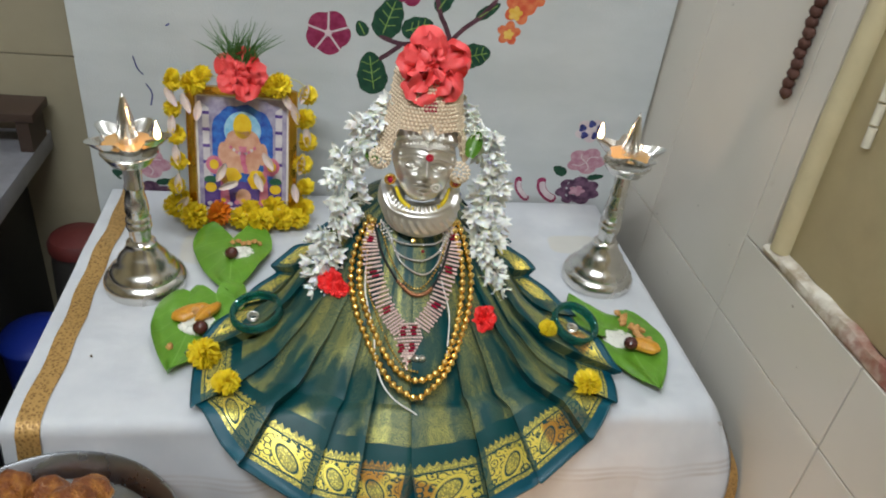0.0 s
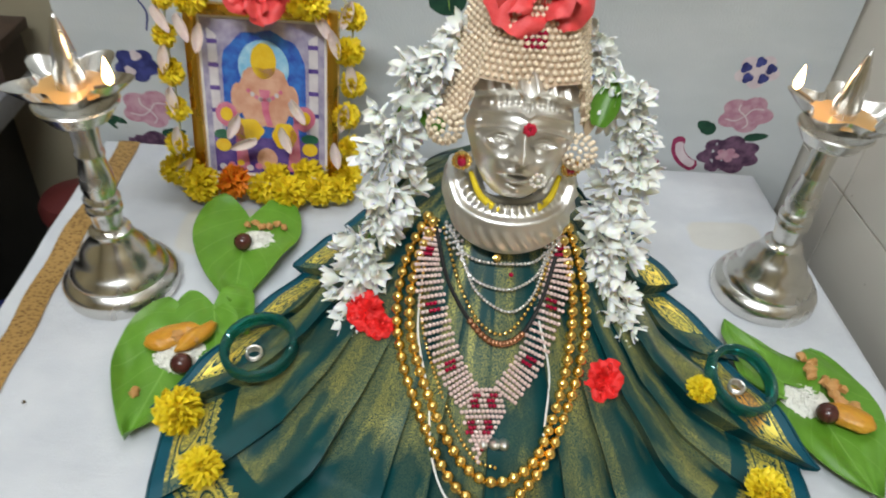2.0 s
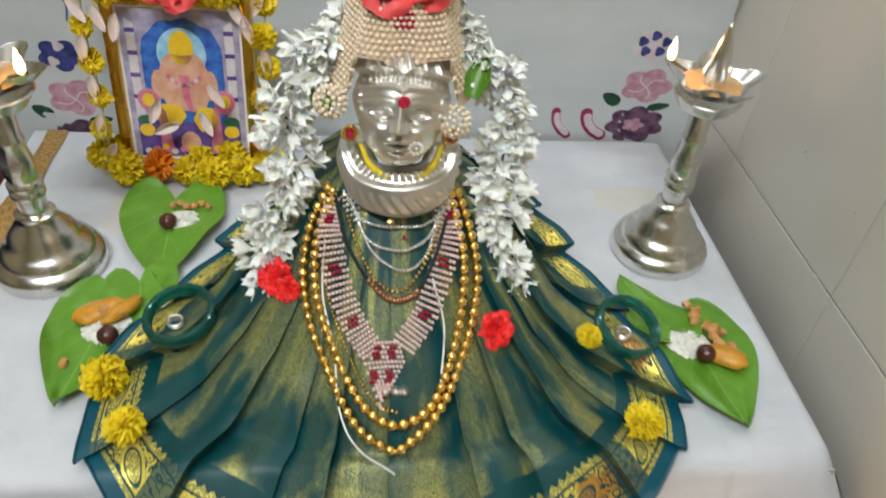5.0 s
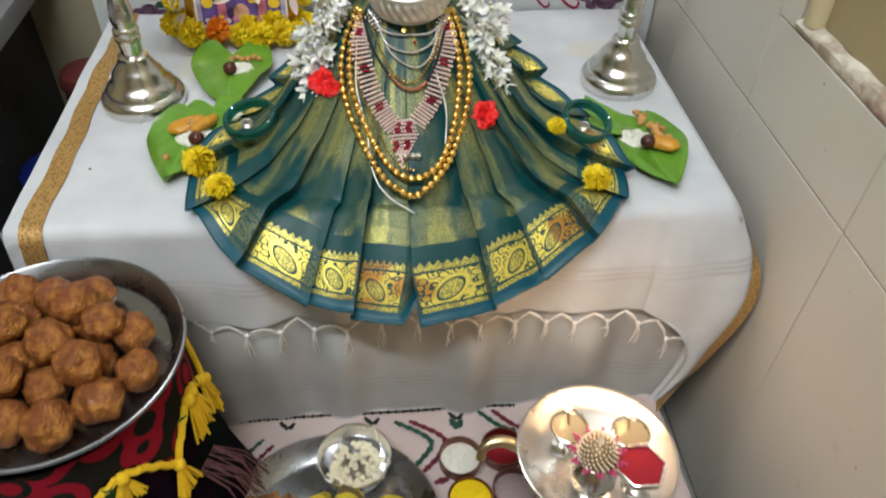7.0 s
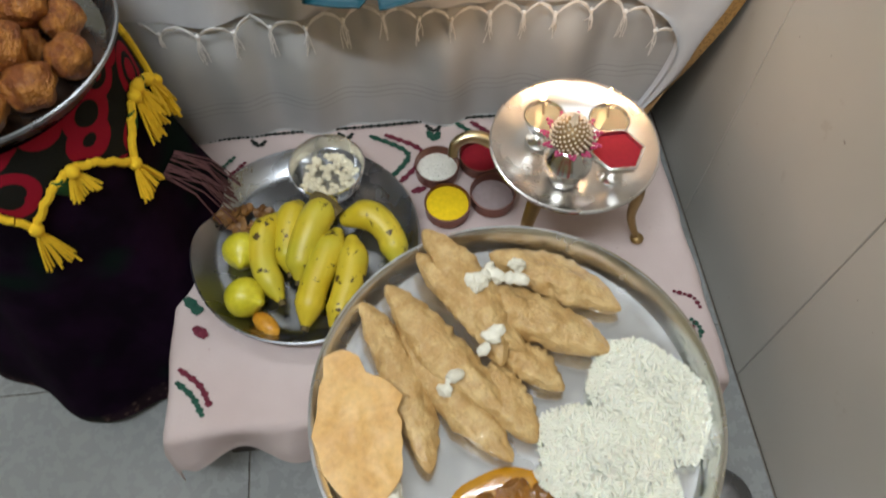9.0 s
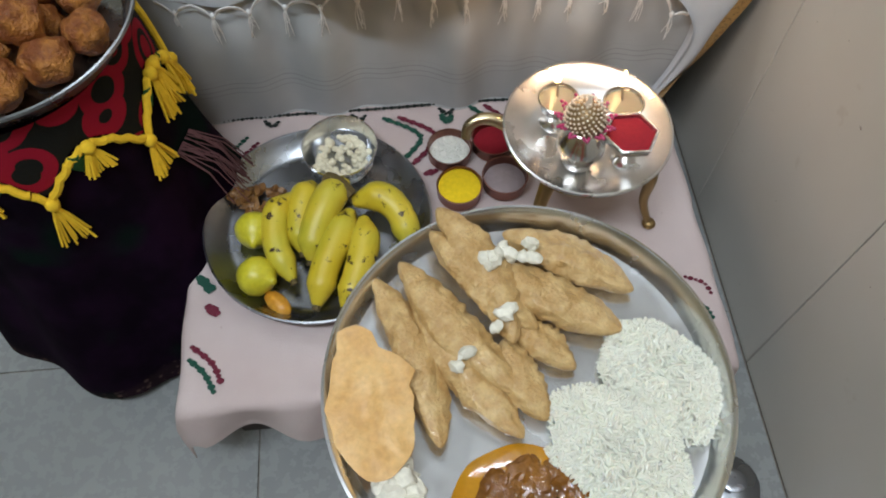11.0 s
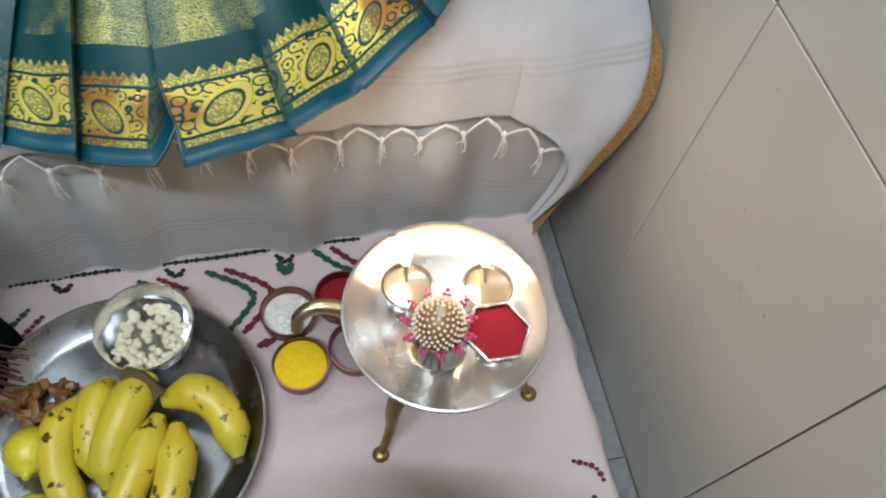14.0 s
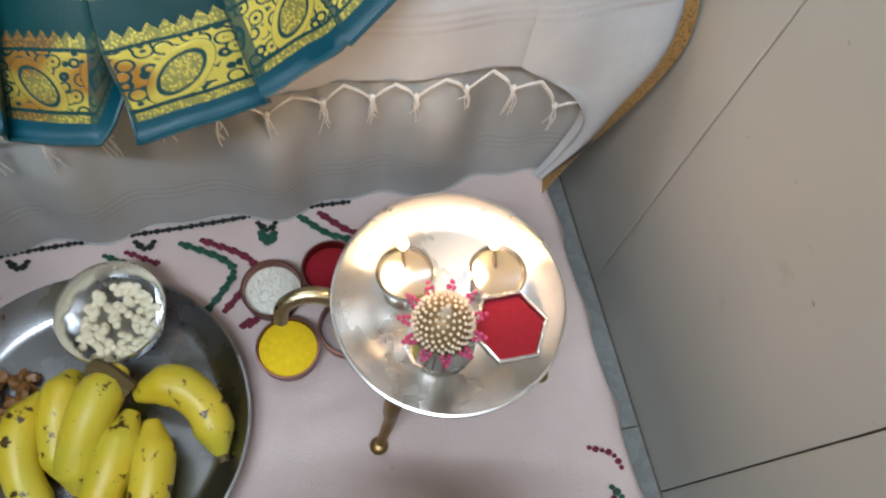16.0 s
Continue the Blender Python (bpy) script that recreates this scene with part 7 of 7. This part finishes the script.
printed("printed_flower", lobed(0.012, 0.826, 0.044, 6, 0.12), BLUSH)
printed("printed_flower", lobed(0.012, 0.828, 0.036, 5, 0.14, ph=0.4), CRIMSON, 1)
for k in range(5):
    a = radians(90 + 72 * k)
    stroke([(0.012, 0.828), (0.012 + 0.034 * math.cos(a), 0.828 + 0.034 * math.sin(a))], 0.0016, BLUSH, 2)
printed("printed_flower", lobed(0.012, 0.828, 0.006, 5, 0.1), BLUSH, 3)
for cx, cz, L, w, d in ((0.106, 0.858, 0.070, 0.046, 72), (0.084, 0.766, 0.072, 0.048, 100), (0.152, 0.846, 0.052, 0.034, 20), (0.250, 0.808, 0.052, 0.040, 15), (0.192, 0.893, 0.046, 0.026, 60), (0.064, 0.838, 0.026, 0.020, 120), (0.262, 0.880, 0.045, 0.018, 35)):
    printed("printed_leaf", leaf_outline(cx, cz, L, w, d), LEAFI, 1)
    a = radians(d)
    u, v = Vector((math.cos(a), math.sin(a))), Vector((-math.sin(a), math.cos(a)))
    c = Vector((cx, cz))
    stroke([tuple(c - u * L * 0.40), tuple(c), tuple(c + u * L * 0.40)], 0.0009, VEINI, 2)
    if L > 0.05:
        for f in (-0.2, 0.0, 0.2):
            for s in (-1, 1):
                stroke([tuple(c + u * L * f), tuple(c + u * L * (f + 0.10) + v * s * w * 0.3)], 0.0007, VEINI, 2)
for pts in ([(0.207, 0.828), (0.196, 0.852), (0.186, 0.870), (0.176, 0.905)], [(0.207, 0.828), (0.226, 0.850), (0.252, 0.872), (0.275, 0.90)], [(0.207, 0.828), (0.170, 0.826), (0.130, 0.818), (0.092, 0.828)], [(0.130, 0.818), (0.108, 0.800), (0.094, 0.790)]):
    stroke(pts, 0.0038, TWIG, 2)
printed("printed_flower", lobed(0.135, 0.905, 0.028, 5, 0.2), CRIMSON, 1)
for cx, cz, r, m in ((0.312, 0.888, 0.026, CORAL), (0.300, 0.848, 0.020, CORAL), (0.306, 0.880, 0.012, GOLDI), (0.300, 0.846, 0.009, GOLDI), (0.330, 0.905, 0.022, CORAL)):
    printed("printed_flower", lobed(cx, cz, r, 5, 0.35, ph=cx * 40), m, 1 if r > 0.015 else 2)
for ox, oz in ((0.0, 0.0), (-0.764, -0.040)):
    printed("printed_flower", lobed(0.478 + ox, 0.684 + oz, 0.027, 5, 0.30, ph=0.5, sx=1.1, sz=0.85), NAVY if ox else BLUSH, 1)
    for k in range(5):
        a = k * 1.2566 + 0.3
        printed("printed_petal", lobed(0.478 + ox + 0.017 * math.cos(a), 0.685 + oz + 0.012 * math.sin(a), 0.0075, 3, 0.3), BLUSH if ox and k % 2 else NAVY, 2)
    printed("printed_flower", lobed(0.483 + ox, 0.624 + oz, 0.034, 5, 0.25, ph=0.2, sx=1.1, sz=0.8), ROSE, 1)
    for k in range(4):
        a = 0.6 + k * 1.4
        stroke([(0.483 + ox, 0.622 + oz), (0.483 + ox + 0.014 * math.cos(a + 0.4), 0.622 + oz + 0.012 * math.sin(a + 0.4)), (0.483 + ox + 0.027 * math.cos(a), 0.622 + oz + 0.019 * math.sin(a))], 0.0010, BLUSH, 2)
    printed("printed_leaf", leaf_outline(0.437 + ox, 0.603 + oz, 0.030, 0.018, 150), LEAFI, 1)
    printed("printed_leaf", leaf_outline(0.508 + ox, 0.592 + oz, 0.032, 0.012, 10), LEAFI, 1)
    printed("printed_flower", lobed(0.480 + ox, 0.562 + oz, 0.042, 7, 0.22, ph=1.0, sx=1.05, sz=0.72), MAUVE, 1)
    printed("printed_petal", lobed(0.478 + ox, 0.562 + oz, 0.014, 5, 0.4, sx=1.2, sz=0.8), ROSE, 2)
for cx, s in ((0.371, 0.75), (0.418, 1.0)):
    stroke([(cx - 0.012 * s, 0.588), (cx - 0.010 * s, 0.568), (cx + 0.002, 0.552), (cx + 0.022 * s, 0.541)], 0.0085 * s, CRIMSON, 1)
    stroke([(cx - 0.010 * s, 0.580), (cx - 0.007 * s, 0.566), (cx + 0.004, 0.553), (cx + 0.018 * s, 0.545)], 0.0055 * s, BLUSH, 2)
for pts in ([(-0.285, 0.772), (-0.280, 0.752), (-0.272, 0.742)], [(-0.270, 0.728), (-0.262, 0.712), (-0.266, 0.690)], [(-0.232, 0.822), (-0.226, 0.826)]):
    stroke(pts, 0.0012, NAVY, 1)

# ---------------------------------------------------------------- brown cord hanging on the wall
cord = thing("brown_cord", (WALL_X - 0.007, 0.0, 0.0), "dark brown knotted cord hanging on the tiled wall", "cord")
CORD = simple("brown_fibre", (0.075, 0.028, 0.018), 0.8, bump=0.6, scale=300)
KNOT = mesh_of(blob(bmesh.new(), (0, 0, 0), 0.0068, 0.0085, 0.0080, 2, wobble=0.25, seed=4.0), CORD, "knot")
for k in range(24):
    piece("knot", KNOT, cord, Matrix.Translation((0.0, 0.811 + 0.0015 * math.sin(k * 1.9), 0.905 + 0.0125 * k)) @ Matrix.Rotation(0.5 * (-1) ** k, 4, "X"))
part("nail", tube([(0.014, 0.811, 1.207), (-0.008, 0.811, 1.210)], 0.002, 8), STEEL_DULL, cord)

# ---------------------------------------------------------------- kitchen corner on the left
STONE = simple("grey_counter_stone", (0.20, 0.20, 0.22), 0.3, vary=0.25, scale=50)
DARK_FRONT = simple("dark_cabinet_front", (0.035, 0.032, 0.028), 0.6, scale=20)
counter = thing("kitchen_counter", (0, 0, 0), "dim grey stone kitchen counter with a dark front", "counter")
part("slab", box(-1.30, -0.470, 0.55, 1.298, 0.545, 0.580, 0.004), STONE, counter)
part("front", box(-1.30, -0.530, 0.60, 1.298, 0.0, 0.545), DARK_FRONT, counter)
shelf = thing("wooden_rack", (-0.62, 1.235, 0.5805), "low dark brown wooden rack on the counter", "rack")
part("board", box(-0.22, 0.16, -0.035, 0.045, 0.055, 0.070, 0.002), WOOD_DARK, shelf)
for dx in (-0.2, 0.13):
    part("side", box(dx, dx + 0.02, -0.03, 0.04, 0, 0.055), WOOD_DARK, shelf)
jar = thing("small_jar", (-0.555, 1.215, 0.651), "small dim steel jar on the rack", "jar")
part("body", lathe([(0, 0), (0.016, 0), (0.018, 0.006), (0.017, 0.030), (0, 0.030)], 24), STEEL_DULL, jar)
part("lid", lathe([(0, 0.046), (0.004, 0.044), (0.005, 0.038), (0.018, 0.034), (0.018, 0.0295), (0, 0.0295)], 24), STEEL_DULL, jar)
tin = thing("pink_box", (-0.610, 1.165, 0.581), "small dull pink box on the counter", "box")
part("body", box(-0.035, 0.035, -0.022, 0.022, 0, 0.034, 0.004), simple("dull_pink", (0.30, 0.06, 0.12), 0.5), tin)
part("lid", box(-0.037, 0.037, -0.024, 0.024, 0.0342, 0.044, 0.003), simple("dull_pink_lid", (0.34, 0.09, 0.15), 0.5), tin)
sw = thing("wall_box", (-0.60, 1.285, 0.845), "brown wooden box fixed on the kitchen wall", "box")
part("body", box(-0.06, 0.06, -0.03, 0.016, -0.03, 0.06, 0.004), simple("red_brown_wood", (0.09, 0.025, 0.018), 0.5), sw)
part("lid", box(-0.063, 0.063, -0.033, 0.014, 0.0605, 0.070, 0.003), simple("red_brown_lid", (0.11, 0.03, 0.022), 0.5), sw)
bin_ = thing("clay_pot", (-0.430, 1.215, 0.0), "dark pot with a dull red lid behind the table", "pot")
part("body", lathe([(0, 0), (0.040, 0), (0.052, 0.06), (0.056, 0.22), (0.050, 0.36), (0.046, 0.385), (0, 0.385)], 40), DARK_FRONT, bin_)
part("lid", lathe([(0, 0.420), (0.020, 0.418), (0.046, 0.410), (0.052, 0.400), (0.052, 0.3855), (0, 0.3855)], 40), simple("dull_red_plastic", (0.10, 0.018, 0.016), 0.5), bin_)
blue = thing("blue_bucket", (-0.455, 1.030, 0.0), "deep blue plastic bucket beside the table", "bucket")
BLUEP = simple("blue_plastic", (0.006, 0.020, 0.20), 0.4, scale=20)
part("body", lathe([(0, 0), (0.044, 0), (0.052, 0.10), (0.058, 0.315), (0.061, 0.318), (0.061, 0.326), (0.055, 0.326), (0.050, 0.1), (0.042, 0.006), (0, 0.006)], 40), BLUEP, blue)
part("lid", lathe([(0, 0.345), (0.030, 0.342), (0.058, 0.333), (0.062, 0.327), (0, 0.327)], 40), BLUEP, blue)

# ---------------------------------------------------------------- tiles, last
def tile(parent, bm, material):
    return part("tile", bm, material, parent, smooth=False)


edges = [-0.845, -0.570, -0.295, -0.020, 0.250, 0.525, 0.790, 1.055, 1.308]
for y0, y1 in zip(edges, edges[1:]):
    tile(wall_right, box(WALL_X, WALL_X + 0.0075, y0 + 0.0008, y1 - 0.0008, 0.001, 0.584, 0.0012), WALL_TILE)
    if y0 > 0.7:
        for z0, z1 in ((0.586, 1.170), (1.172, 1.756), (1.758, 2.342)):
            tile(wall_right, box(WALL_X, WALL_X + 0.0075, y0 + 0.0008, y1 - 0.0008, z0, z1, 0.0012), WALL_TILE)
    elif y1 > 0.745:
        tile(wall_right, box(WALL_X, WALL_X + 0.0075, y0 + 0.0008, y1 - 0.0008, 0.586, 0.708, 0.0012), WALL_TILE)
        tile(wall_right, box(WALL_X, WALL_X + 0.0075, 0.7455, y1 - 0.0008, 0.710, 1.170, 0.0012), WALL_TILE)
        tile(wall_right, box(WALL_X, WALL_X + 0.0075, 0.7455, y1 - 0.0008, 1.172, 1.756, 0.0012), WALL_TILE)
    else:
        tile(wall_right, box(WALL_X, WALL_X + 0.0075, y0 + 0.0008, y1 - 0.0008, 0.586, 0.708, 0.0012), WALL_TILE)
for i in range(-5, 2):
    for j in range(-5, 3):
        x0, y0 = -0.108 + 0.4 * i, 0.33 + 0.4 * j
        tile(floor, box(max(-2.29, x0 + 0.001), min(WALL_X - 0.002, x0 + 0.399), max(-1.79, y0 + 0.001), min(1.300, y0 + 0.399), -0.0038, 0.0, 0.0008), FLOOR_TILE) if x0 < WALL_X and y0 < 1.29 else None
for i in range(6):
    for z0, z1 in ((0.11, 0.714), (0.716, 1.320), (1.322, 1.92), (1.922, 2.52)):
        tile(wall_back, box(-1.90 + 0.4 * i + 0.001, min(WALL_X, -1.90 + 0.4 * i + 0.399), BACK_Y + 0.052, BACK_Y + 0.0598, z0, z1, 0.0012), OLD_WALL)
